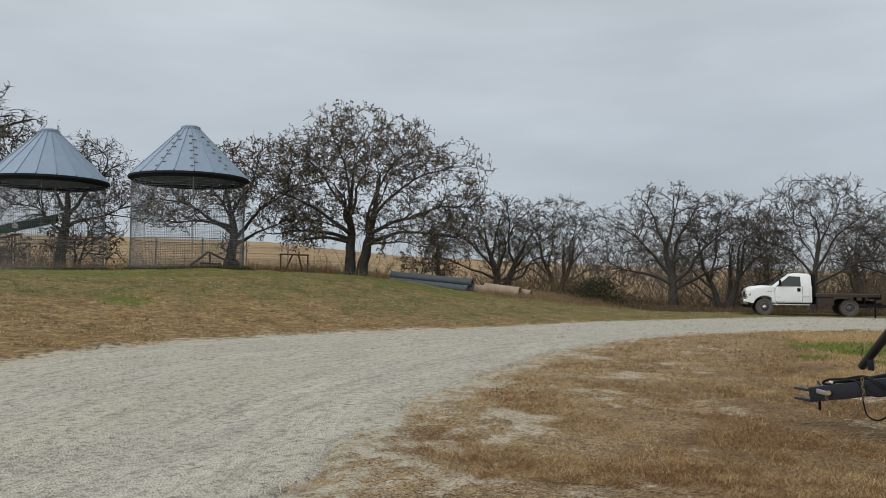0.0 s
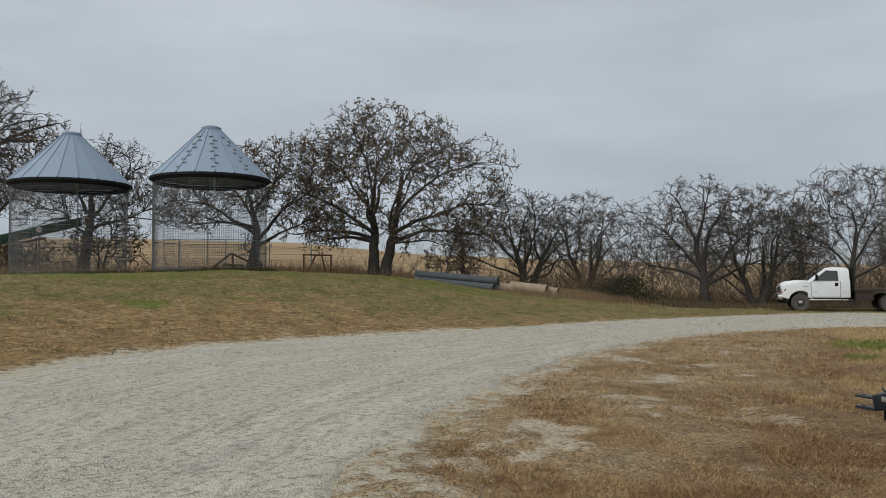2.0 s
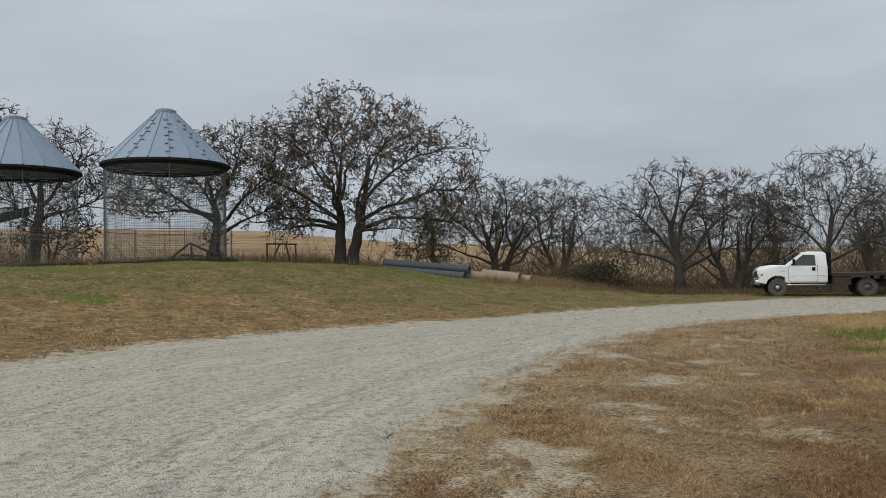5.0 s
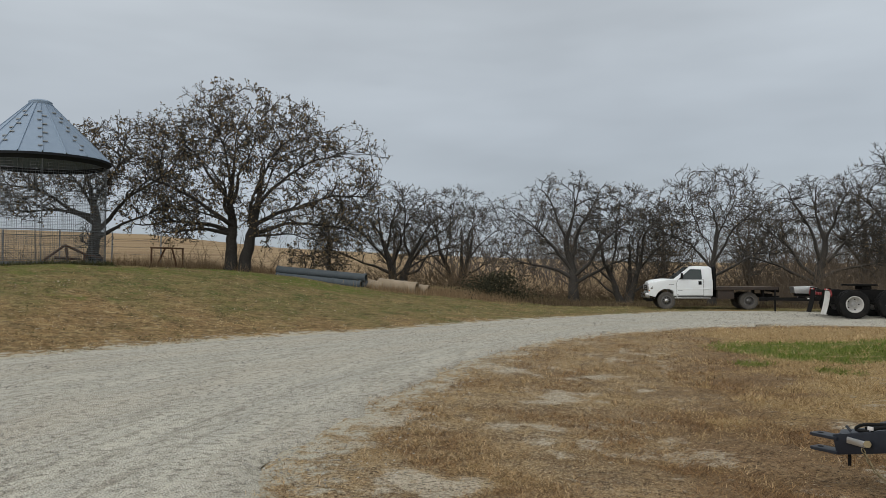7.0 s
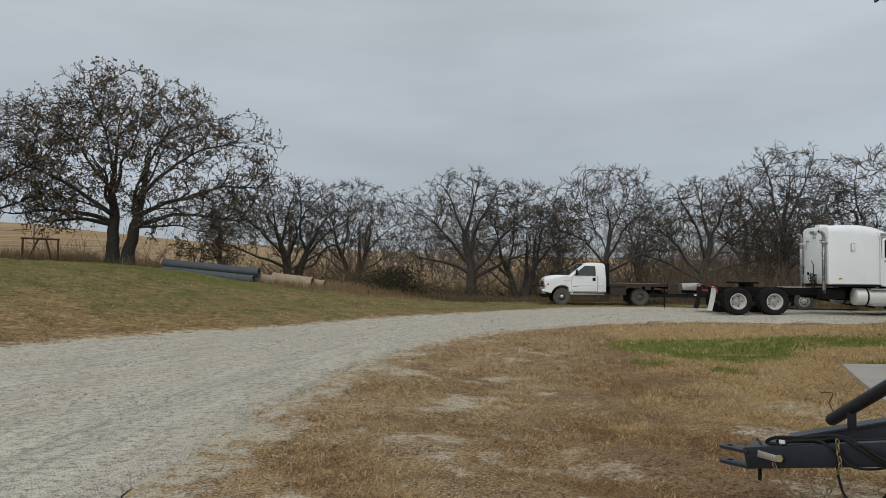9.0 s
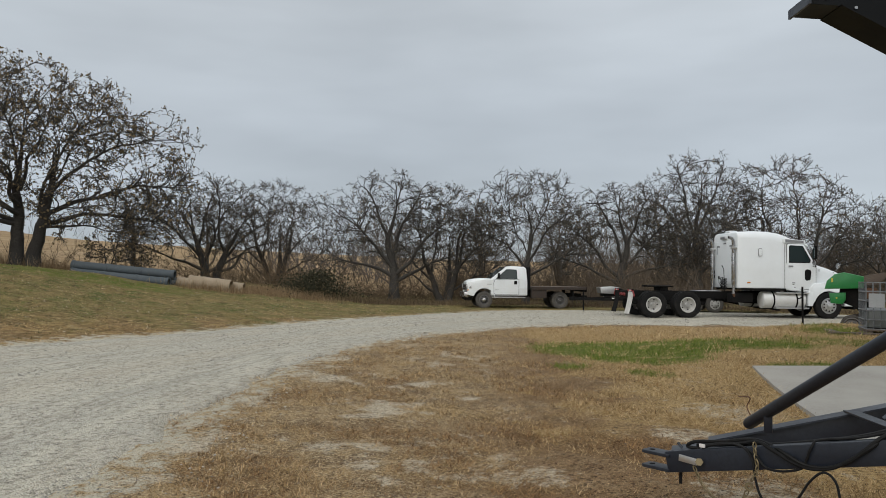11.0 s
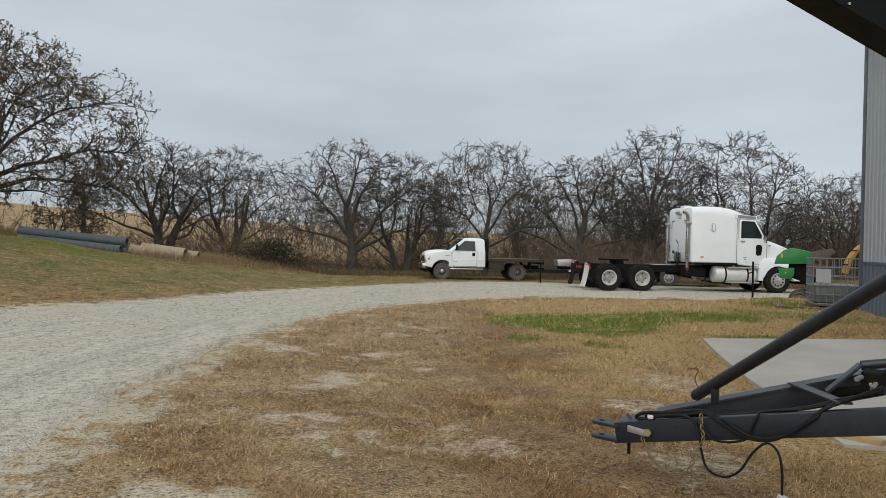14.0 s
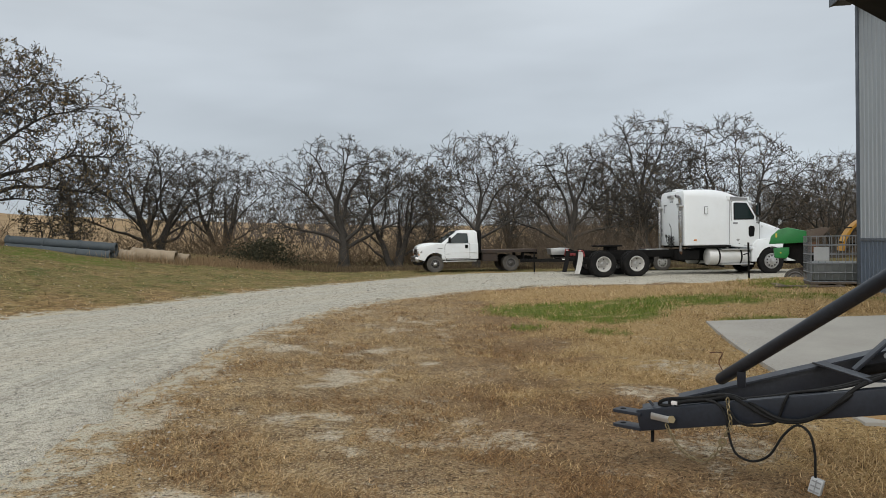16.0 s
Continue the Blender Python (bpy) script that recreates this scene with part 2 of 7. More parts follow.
M["litter"] = leafy("fallen_leaf", (0.22, 0.15, 0.08), (0.34, 0.26, 0.16), (0.5, 0.42, 0.31))


def glass_like(name, tint, rough=0.04, through=0.35):
    m, t, b, add = nodes_of(name)
    b.inputs["Base Color"].default_value = (*tint, 1)
    b.inputs["Roughness"].default_value = rough
    b.inputs["Transmission Weight"].default_value = through
    b.inputs["IOR"].default_value = 1.5
    b.inputs["Specular IOR Level"].default_value = 0.3
    return m


for dull in ("dark_panel", "black", "rubber", "roof_dark", "hose"):
    M[dull].node_tree.nodes["Principled BSDF"].inputs["Specular IOR Level"].default_value = 0.12

M["glass"] = glass_like("tinted_window_glass", (0.012, 0.022, 0.022), through=0.0)
M["tote_plastic"] = glass_like("grimy_tank_plastic", (0.16, 0.175, 0.17), 0.35)
M["lamp_glass"] = glass_like("lamp_glass", (0.7, 0.72, 0.72), 0.1)
m, t, b, add = nodes_of("mirror")
b.inputs["Base Color"].default_value, b.inputs["Metallic"].default_value, b.inputs["Roughness"].default_value = (0.8, 0.82, 0.82, 1), 1.0, 0.03
M["mirror"] = m


def ground_material():
    """Dry lawn, bare pale patches, green spots, the olive bank and the stubble field, by where each grows."""
    m, t, b, add = nodes_of("ground")
    vec = add("ShaderNodeTexCoord").outputs["Object"]

    def attr(n):
        a = add("ShaderNodeAttribute")
        a.attribute_name = n
        return a.outputs["Fac"]
    lawn = mixed(t, add, noise_fac(t, add, vec, 0.55, 0.36, 0.64), (0.24, 0.158, 0.08), (0.38, 0.26, 0.13))
    lawn = mixed(t, add, noise_fac(t, add, vec, 2.0, 0.46, 0.6, 10, 0.74), lawn, (0.12, 0.07, 0.036))
    lawn = mixed(t, add, noise_fac(t, add, vec, 6.5, 0.52, 0.66, 9, 0.75), lawn, (0.42, 0.32, 0.19))
    lawn = mixed(t, add, noise_fac(t, add, vec, 48, 0.5, 0.57, 9, 0.88), lawn, (0.74, 0.59, 0.37))
    red = mixed(t, add, noise_fac(t, add, vec, 1.3, 0.4, 0.6, 8, 0.7), (0.14, 0.082, 0.04), (0.27, 0.165, 0.083))
    red = mixed(t, add, noise_fac(t, add, vec, 3.4, 0.5, 0.66, 10, 0.75), red, (0.33, 0.235, 0.135))
    red = mixed(t, add, noise_fac(t, add, vec, 42, 0.5, 0.58, 9, 0.88), red, (0.46, 0.31, 0.165))
    lawn = mixed(t, add, attr("russet"), lawn, red)
    lawn = mixed(t, add, attr("gold"), lawn, mixed(t, add, noise_fac(t, add, vec, 24, 0.42, 0.62, 9, 0.8), (0.36, 0.235, 0.10), (0.60, 0.44, 0.22)))

    def broken(n, scale, lo, hi, push):
        """A patch whose rim breaks up into ever finer crumbs."""
        mul = add("ShaderNodeMath", operation="MULTIPLY_ADD")
        nz = add("ShaderNodeTexNoise")
        nz.inputs["Scale"].default_value, nz.inputs["Detail"].default_value, nz.inputs["Roughness"].default_value = scale, 12.0, 0.82
        t.links.new(vec, nz.inputs["Vector"])
        t.links.new(nz.outputs[0], mul.inputs[0])
        mul.inputs[1].default_value = push
        t.links.new(attr(n), mul.inputs[2])
        r = add("ShaderNodeMapRange")
        r.inputs[1].default_value, r.inputs[2].default_value = lo, hi
        t.links.new(mul.outputs[0], r.inputs[0])
        return r
    bare_in = broken("bare", 5.0, 2.92, 3.42, 5.0)
    bare = mixed(t, add, noise_fac(t, add, vec, 30, 0.3, 0.7, 8), (0.68, 0.60, 0.455), (0.52, 0.435, 0.315))
    c = mixed(t, add, bare_in.outputs[0], lawn, bare)
    c = mixed(t, add, noise_fac(t, add, vec, 27, 0.508, 0.565, 11, 0.9), c, (0.038, 0.022, 0.011))
    bank = mixed(t, add, noise_fac(t, add, vec, 0.6, 0.4, 0.62, 8, 0.7), (0.21, 0.185, 0.07), (0.30, 0.215, 0.095))
    bank = mixed(t, add, noise_fac(t, add, vec, 1.1, 0.45, 0.62, 9, 0.72), bank, (0.095, 0.125, 0.032))
    ochre = mixed(t, add, noise_fac(t, add, vec, 0.9, 0.38, 0.6, 9, 0.72), (0.34, 0.22, 0.095), (0.22, 0.138, 0.062))
    ochre = mixed(t, add, noise_fac(t, add, vec, 2.3, 0.5, 0.64, 9, 0.72), ochre, (0.47, 0.35, 0.175))
    bank = mixed(t, add, attr("ochre"), bank, ochre)
    bank = mixed(t, add, noise_fac(t, add, vec, 1.7, 0.54, 0.63, 10, 0.74), bank, (0.10, 0.08, 0.03))
    bank = mixed(t, add, noise_fac(t, add, vec, 2.9, 0.575, 0.66, 10, 0.74), bank, (0.55, 0.42, 0.23))
    bank = mixed(t, add, noise_fac(t, add, vec, 5.5, 0.47, 0.62, 10, 0.78), bank, (0.085, 0.056, 0.026))
    bank = mixed(t, add, noise_fac(t, add, vec, 16, 0.52, 0.66, 9, 0.8), bank, (0.50, 0.36, 0.18))
    c = mixed(t, add, attr("bank"), c, bank)
    grn = mixed(t, add, noise_fac(t, add, vec, 4, 0.35, 0.7, 7), (0.10, 0.14, 0.024), (0.19, 0.18, 0.05))
    gm = add("ShaderNodeMath", operation="MULTIPLY_ADD")
    t.links.new(noise_fac(t, add, vec, 2.2, 0.3, 0.7, 8), gm.inputs[0])
    t.links.new(attr("green"), gm.inputs[1])
    gm.inputs[2].default_value = 0.0
    gr = add("ShaderNodeMapRange")
    gr.inputs[1].default_value, gr.inputs[2].default_value = 0.1, 0.4
    t.links.new(gm.outputs[0], gr.inputs[0])
    c = mixed(t, add, gr.outputs[0], c, grn)
    dust_f = broken("dust", 4.0, 2.95, 3.3, 5.0)
    c = mixed(t, add, dust_f.outputs[0], c, (0.53, 0.49, 0.385))
    field = mixed(t, add, noise_fac(t, add, vec, 0.03, 0.35, 0.65), (0.31, 0.215, 0.115), (0.27, 0.185, 0.105))
    wave = add("ShaderNodeTexNoise")
    wm = add("ShaderNodeMapping")
    wm.inputs["Rotation"].default_value, wm.inputs["Scale"].default_value = (0, 0, 0.35), (0.02, 0.6, 0.3)
    t.links.new(vec, wm.inputs[0])
    t.links.new(wm.outputs[0], wave.inputs["Vector"])
    wave.inputs["Scale"].default_value = 1.0
    wr = add("ShaderNodeMapRange")
    wr.inputs[1].default_value, wr.inputs[2].default_value = 0.42, 0.62
    t.links.new(wave.outputs[0], wr.inputs[0])
    field = mixed(t, add, wr.outputs[0], field, (0.39, 0.285, 0.165))
    c = mixed(t, add, attr("field"), c, field)
    t.links.new(c, b.inputs["Base Color"])
    b.inputs["Roughness"].default_value = 0.95
    b.inputs["Specular IOR Level"].default_value = 0.15
    bumped(t, add, b, vec, 34, 1.0, 0.07, 10)
    return m


def gravel_material():
    m, t, b, add = nodes_of("road_gravel")
    vec = add("ShaderNodeTexCoord").outputs["Object"]
    uv = add("ShaderNodeUVMap").outputs[0]
    c = mixed(t, add, noise_fac(t, add, vec, 0.45, 0.35, 0.65), (0.57, 0.547, 0.46), (0.45, 0.436, 0.37))
    mp = add("ShaderNodeMapping")
    mp.inputs["Scale"].default_value = (0.16, 1.6, 1)
    t.links.new(uv, mp.inputs[0])
    c = mixed(t, add, noise_fac(t, add, mp.outputs[0], 1.3, 0.42, 0.6, 9, 0.72), c, (0.61, 0.582, 0.475))
    mp2 = add("ShaderNodeMapping")
    mp2.inputs["Scale"].default_value, mp2.inputs["Location"].default_value = (0.3, 3.4, 1), (5, 3, 0)
    t.links.new(uv, mp2.inputs[0])
    c = mixed(t, add, noise_fac(t, add, mp2.outputs[0], 1.5, 0.5, 0.62, 12, 0.85), c, (0.24, 0.21, 0.155))
    # worn wheel tracks: bands across the width, their edges broken by noise
    sp = add("ShaderNodeSeparateXYZ")
    t.links.new(uv, sp.inputs[0])
    wob = add("ShaderNodeMath", operation="MULTIPLY_ADD")
    t.links.new(noise_fac(t, add, vec, 0.9, 0.2, 0.8, 6, 0.65), wob.inputs[0])
    wob.inputs[1].default_value = 0.9
    t.links.new(sp.outputs["Y"], wob.inputs[2])
    band = add("ShaderNodeValToRGB")
    be = band.color_ramp.elements
    be[0].position, be[0].color = 0.0, (0, 0, 0, 1)
    be[1].position, be[1].color = 1.0, (0, 0, 0, 1)
    for at, v in ((0.08, 0.75), (0.16, 0.1), (0.3, 0.05), (0.37, 0.7), (0.44, 0.8), (0.5, 0.1), (0.66, 0.05), (0.73, 0.75), (0.8, 0.6), (0.86, 0.0), (0.95, 0.6)):
        be.new(at).color = (v, v, v, 1)
    dv = add("ShaderNodeMath", operation="DIVIDE")
    dv.inputs[1].default_value = 8.0
    t.links.new(wob.outputs[0], dv.inputs[0])
    t.links.new(dv.outputs[0], band.inputs[0])
    worn = add("ShaderNodeMath", operation="MULTIPLY")
    t.links.new(band.outputs[0], worn.inputs[0])
    t.links.new(noise_fac(t, add, mp.outputs[0], 2.4, 0.3, 0.6, 8, 0.7), worn.inputs[1])
    c = mixed(t, add, worn.outputs[0], c, (0.53, 0.475, 0.37))
    vo = add("ShaderNodeTexVoronoi")
    vo.inputs["Scale"].default_value = 55
    t.links.new(vec, vo.inputs["Vector"])
    vr = add("ShaderNodeMapRange")
    vr.inputs[1].default_value, vr.inputs[2].default_value, vr.inputs[3].default_value, vr.inputs[4].default_value = 0.35, 0.8, 0.0, 0.4
    t.links.new(vo.outputs["Distance"], vr.inputs[0])
    c = mixed(t, add, vr.outputs[0], c, (0.2, 0.19, 0.17))
    c = mixed(t, add, noise_fac(t, add, vec, 9, 0.512, 0.56, 12, 0.9), c, (0.17, 0.15, 0.115))
    c = mixed(t, add, noise_fac(t, add, vec, 21, 0.545, 0.6, 10, 0.85), c, (0.12, 0.108, 0.085))
    c = mixed(t, add, noise_fac(t, add, vec, 60, 0.5, 0.75, 6, 0.8), c, (0.78, 0.745, 0.66))
    t.links.new(c, b.inputs["Base Color"])
    b.inputs["Roughness"].default_value = 0.92
    b.inputs["Specular IOR Level"].default_value = 0.2
    u = add("ShaderNodeBump")
    u.inputs["Strength"].default_value, u.inputs["Distance"].default_value = 0.8, 0.02
    t.links.new(vo.outputs["Distance"], u.inputs["Height"])
    u.invert = True
    t.links.new(u.outputs[0], b.inputs["Normal"])
    return m


M["ground"] = ground_material()
M["gravel"] = gravel_material()


# ---- building helpers ----
def finish(bm, name, mat, smooth=None):
    me = bpy.data.meshes.new(name)
    bmesh.ops.recalc_face_normals(bm, faces=bm.faces)
    if smooth is not None:
        for e in bm.edges:
            e.smooth = len(e.link_faces) == 2 and e.calc_face_angle(0) < radians(smooth)
        for f in bm.faces:
            f.smooth = True
    bm.to_mesh(me)
    bm.free()
    me.materials.append(M[mat])
    return me


def part(name, bm, mat, parent, label="", smooth=40, at=None):
    """One mesh under a thing or a part; bm is a bmesh or a ready mesh that is shared."""
    me = bm if isinstance(bm, bpy.types.Mesh) else finish(bm, name, mat, smooth)
    ob = new(name, me)
    ob.parent = parent
    if at is not None:
        ob.matrix_basis = at
    return tagged(ob, label)


def thing(name, m, label, category, group="", kind=""):
    ob = new(name)
    ob.empty_display_size = 0.2
    ob.matrix_world = m
    return tagged(ob, label, category, group, kind)


def solid(name, bm, mat, label, category="", m=None, kind="", group="", smooth=40):
    me = bm if isinstance(bm, bpy.types.Mesh) else finish(bm, name, mat, smooth)
    ob = new(name, me)
    if m is not None:
        ob.matrix_world = m
    return tagged(ob, label, category, group, kind)


def raw(name, verts, faces, mat, smooth=False):
    """A mesh from numpy arrays: verts (n, 3), faces (m, 3 or 4)."""
    me = bpy.data.meshes.new(name)
    k = faces.shape[1]
    me.vertices.add(len(verts))
    me.vertices.foreach_set("co", np.ascontiguousarray(verts, np.float32).ravel())
    me.loops.add(faces.size)
    me.loops.foreach_set("vertex_index", np.ascontiguousarray(faces, np.int32).ravel())
    me.polygons.add(len(faces))
    me.polygons.foreach_set("loop_start", np.arange(0, faces.size, k, dtype=np.int32))
    me.polygons.foreach_set("use_smooth", np.full(len(faces), smooth))
    me.update(calc_edges=True)
    me.materials.append(M[mat])
    return me


def box(bm, lo, hi, bevel=0.0):
    """A box from corner to corner, with rounded edges."""
    r = bmesh.ops.create_cube(bm, size=1)
    c = [(a + b) / 2 for a, b in zip(lo, hi)]
    s = [abs(b - a) for a, b in zip(lo, hi)]
    for v in r["verts"]:
        v.co = Vector([c[k] + v.co[k] * s[k] for k in range(3)])
    if bevel:
        edges = list({e for v in r["verts"] for e in v.link_edges})
        bmesh.ops.bevel(bm, geom=edges, offset=min(bevel, 0.45 * min(s)), segments=2, profile=0.6, affect="EDGES")
    return bm


def B(lo, hi, bevel=0.006):
    return box(bmesh.new(), lo, hi, bevel)


def ring_frame(d):
    d = Vector(d).normalized()
    a = d.cross(Vector((0, 0, 1)) if abs(d.z) < 0.95 else Vector((1, 0, 0))).normalized()
    return a, d.cross(a)


def tube(bm, pts, radii, n=10, caps=True):
    """A tube along points; radii one number or one for each point."""
    pts = [Vector(p) for p in pts]
    radii = radii if isinstance(radii, (list, tuple)) else [radii] * len(pts)
    rings = []
    a = None
    for i, p in enumerate(pts):
        d = (pts[min(i + 1, len(pts) - 1)] - pts[max(i - 1, 0)]).normalized()
        if a is None:
            a, _ = ring_frame(d)
        a = (a - d * a.dot(d)).normalized()
        b2 = d.cross(a)
        rings.append([bm.verts.new(p + (a * math.cos(w) + b2 * math.sin(w)) * radii[i]) for w in [2 * math.pi * k / n for k in range(n)]])
    for r0, r1 in zip(rings, rings[1:]):
        for k in range(n):
            bm.faces.new((r0[k], r0[(k + 1) % n], r1[(k + 1) % n], r1[k]))
    if caps:
        bm.faces.new(rings[0][::-1])
        bm.faces.new(rings[-1])
    return bm


def T(pts, radii, n=10):
    return tube(bmesh.new(), pts, radii, n)


def lathe(bm, profile, n=32, axis="y", centre=(0, 0, 0), close=False):
    """Turn a profile of (radius, along) round an axis."""
    rings = []
    c = Vector(centre)
    for r, h in profile:
        ring = []
        for k in range(n):
            w = 2 * math.pi * k / n
            u, v = r * math.cos(w), r * math.sin(w)
            ring.append(bm.verts.new(c + Vector({"y": (u, h, v), "z": (u, v, h), "x": (h, u, v)}[axis])))
        rings.append(ring)
    pairs = list(zip(rings, rings[1:])) + ([(rings[-1], rings[0])] if close else [])
    for r0, r1 in pairs:
        for k in range(n):
            bm.faces.new((r0[k], r0[(k + 1) % n], r1[(k + 1) % n], r1[k]))
    if not close:
        bm.faces.new(rings[0][::-1])
        bm.faces.new(rings[-1])
    return bm


def prism(bm, outline, y0, y1, axis="y", bevel=0.0):
    """A flat outline in x, z given a thickness along y (or x, y along z)."""
    place = {"y": lambda u, v, w: (u, w, v), "z": lambda u, v, w: (u, v, w), "x": lambda u, v, w: (w, u, v)}[axis]
    a = [bm.verts.new(place(u, v, y0)) for u, v in outline]
    b2 = [bm.verts.new(place(u, v, y1)) for u, v in outline]
    n = len(outline)
    faces = [bm.faces.new(a), bm.faces.new(b2[::-1])]
    for k in range(n):
        faces.append(bm.faces.new((a[k], b2[k], b2[(k + 1) % n], a[(k + 1) % n])))
    if bevel:
        edges = list({e for f in faces[:2] for e in f.edges})
        bmesh.ops.bevel(bm, geom=edges, offset=bevel, segments=2, profile=0.6, affect="EDGES")
    return bm


def PR(outline, y0, y1, axis="y", bevel=0.0):
    return prism(bmesh.new(), outline, y0, y1, axis, bevel)


def rounded(zb, zt, hb, ht, rb, rt, n=5):
    """Half widths hb, ht at bottom and top, corner radii rb, rt: a ring of (y, z)."""
    out = []
    for cy, cz, r, a0 in ((ht - rt, zt - rt, rt, 0), (-(ht - rt), zt - rt, rt, 90), (-(hb - rb), zb + rb, rb, 180), (hb - rb, zb + rb, rb, 270)):
        for k in range(n + 1):
            w = radians(a0 + 90 * k / n)
            out.append((cy + r * math.cos(w), cz + r * math.sin(w)))
    return out


def loft(sections, n=5):
    """Rounded body through sections (x, z bottom, z top, half width bottom, half width top, radius bottom, radius top)."""
    bm = bmesh.new()
    rings = [[bm.verts.new((s[0], y, z)) for y, z in rounded(*s[1:], n=n)] for s in sections]
    for r0, r1 in zip(rings, rings[1:]):
        for k in range(len(r0)):
            bm.faces.new((r0[k], r0[(k + 1) % len(r0)], r1[(k + 1) % len(r0)], r1[k]))
    bm.faces.new(rings[0])
    bm.faces.new(rings[-1][::-1])
    return bm


def disc(u, v, r, a0, a1, n=12):
    return [(u + r * math.cos(radians(a0 + (a1 - a0) * k / n)), v + r * math.sin(radians(a0 + (a1 - a0) * k / n))) for k in range(n + 1)]


# ---- the lie of the land ----
FAR = [(-30, -13), (-14, 0), (-6, 7.0), (0, 12.9), (1.6, 14.6), (2.6, 16.2), (3.9, 17.7), (5.2, 18.6), (6.7, 19.2), (8.4, 19.6), (9.8, 20.0), (12, 20.15), (14.2, 20.2), (16.2, 20.4), (18.5, 20.9), (21.7, 21.35), (24.3, 21.4), (27.7, 21.4), (31, 21.3), (33.4, 20.3), (35.6, 17.7), (37.6, 14.1), (39.3, 10), (41, 6), (44, -1), (50, -14)]
NEAR = [(-22, -24), (-8, -8.7), (-2, -0.8), (1.0, 3.1), (3.0, 5.5), (4.1, 6.8), (5.8, 8.5), (6.4, 9.0), (7.9, 10.2), (9.6, 11.4), (12.4, 13.25), (16.2, 14.9), (19.3, 15.5), (23.3, 15.3), (26.6, 13.8), (28.8, 11.2), (30.5, 8.4), (32.2, 5), (34.6, -1), (41, -16)]


def smooth01(u):
    u = np.clip(u, 0, 1)
    return u * u * (3 - 2 * u)


def line_dist(x, y, line):
    """Distance to a line of points, and on which side (+ to its left)."""
    best, side = np.full(np.shape(x), 1e9), np.zeros(np.shape(x))
    for (ax, ay), (bx, by) in zip(line, line[1:]):
        dx, dy = bx - ax, by - ay
        u = np.clip(((x - ax) * dx + (y - ay) * dy) / (dx * dx + dy * dy), 0, 1)
        d = np.hypot(x - ax - u * dx, y - ay - u * dy)
        s = np.sign(dx * (y - ay) - dy * (x - ax))
        side = np.where(d < best, s, side)
        best = np.minimum(best, d)
    return best * side


def land(x, y):
    """Height of the ground."""
    x, y = np.asarray(x, float), np.asarray(y, float)
    s = line_dist(x, y, FAR)
    b = np.degrees(np.arctan2(x - 2, y - 2))
    r = np.hypot(x - 2, y - 2)
    crest = np.interp(b, [-75, -30, 0, 8, 15, 25, 30, 35, 41, 45, 49, 60, 90], [0.3, 1.4, 1.76, 1.82, 1.97, 1.8, 1.5, 1.15, 0.95, 0.62, 0.1, 0, 0])
    u = np.clip(s / 13.0, 0, 1)
    z = crest * (0.55 * u + 0.45 * smooth01(u))
    rise = 0.42 * smooth01((x - 13) / 8) * smooth01((11.0 - y) / 4.5) * smooth01((29.5 - x) / 5) * smooth01((y + 25) / 10)
    z = z + rise
    e = np.interp(b, [-120, -60, 10, 20, 29, 40, 55, 70, 90, 150], [0.6, 2.4, 3.0, 2.85, 2.0, 1.5, 1.0, 0.8, 0.7, 0.6])
    w = smooth01((r - 50) / 130)
    z = z * (1 - w) + w * (1.5 + np.tan(np.radians(e)) * np.minimum(r, 320))
    return z - 6.0 * smooth01((r - 340) / 1500)


def put(x, y, dz=0.0, rz=0.0):
    return pose(x, y, float(land(x, y)) + dz, 0, 0, rz)


# ---- ground, road, yard ----
rng = np.random.default_rng(7)


def bumps(x, y, size, seed):
    """A soft random field from -1 to 1."""
    g = np.random.default_rng(seed)
    out = np.zeros(np.shape(x))
    for k in range(10):
        a, p, f = g.uniform(0, 2 * np.pi), g.uniform(0, 2 * np.pi), g.uniform(0.6, 1.7) * 2 * np.pi / size
        out = out + np.sin(f * (x * np.cos(a) + y * np.sin(a)) + p)
    return out / 4.0


GREEN = [(18.4, 9.5, 2.0, 1.55, 71, 1.0), (16.8, 8.6, 1.1, 0.85, 70, 0.95), (18.7, 7.2, 1.2, 0.6, 75, 1.0), (19.4, 5.4, 1.5, 0.5, 75, 0.5), (15.1, 9.25, 0.4, 0.3, 60, 0.6), (14.9, 7.75, 0.45, 0.25, 70, 0.5), (16.6, 5.75, 0.55, 0.22, -65, 0.85), (24.5, 7.2, 1.2, 0.4, -40, 0.35),
         (5.5, 25.2, 0.75, 0.6, 10, 1.0), (8.7, 26.3, 0.6, 0.35, 0, 0.7), (3.5, 31.5, 5.0, 1.4, -10, 0.7), (10.5, 32.0, 4.5, 0.9, -10, 0.55), (18.5, 32.5, 4.5, 1.8, -35, 0.65), (2.0, 23, 1.5, 0.5, 0, 0.4)]


def green_at(x, y):
    out = np.zeros(np.shape(x))
    for cx, cy, a, b2, turn, k in GREEN:
        c, s = math.cos(radians(turn)), math.sin(radians(turn))
        u, v = ((x - cx) * c + (y - cy) * s) / a, (-(x - cx) * s + (y - cy) * c) / b2
        out = np.maximum(out, k * smooth01(1.6 - np.hypot(u, v)))
    return out


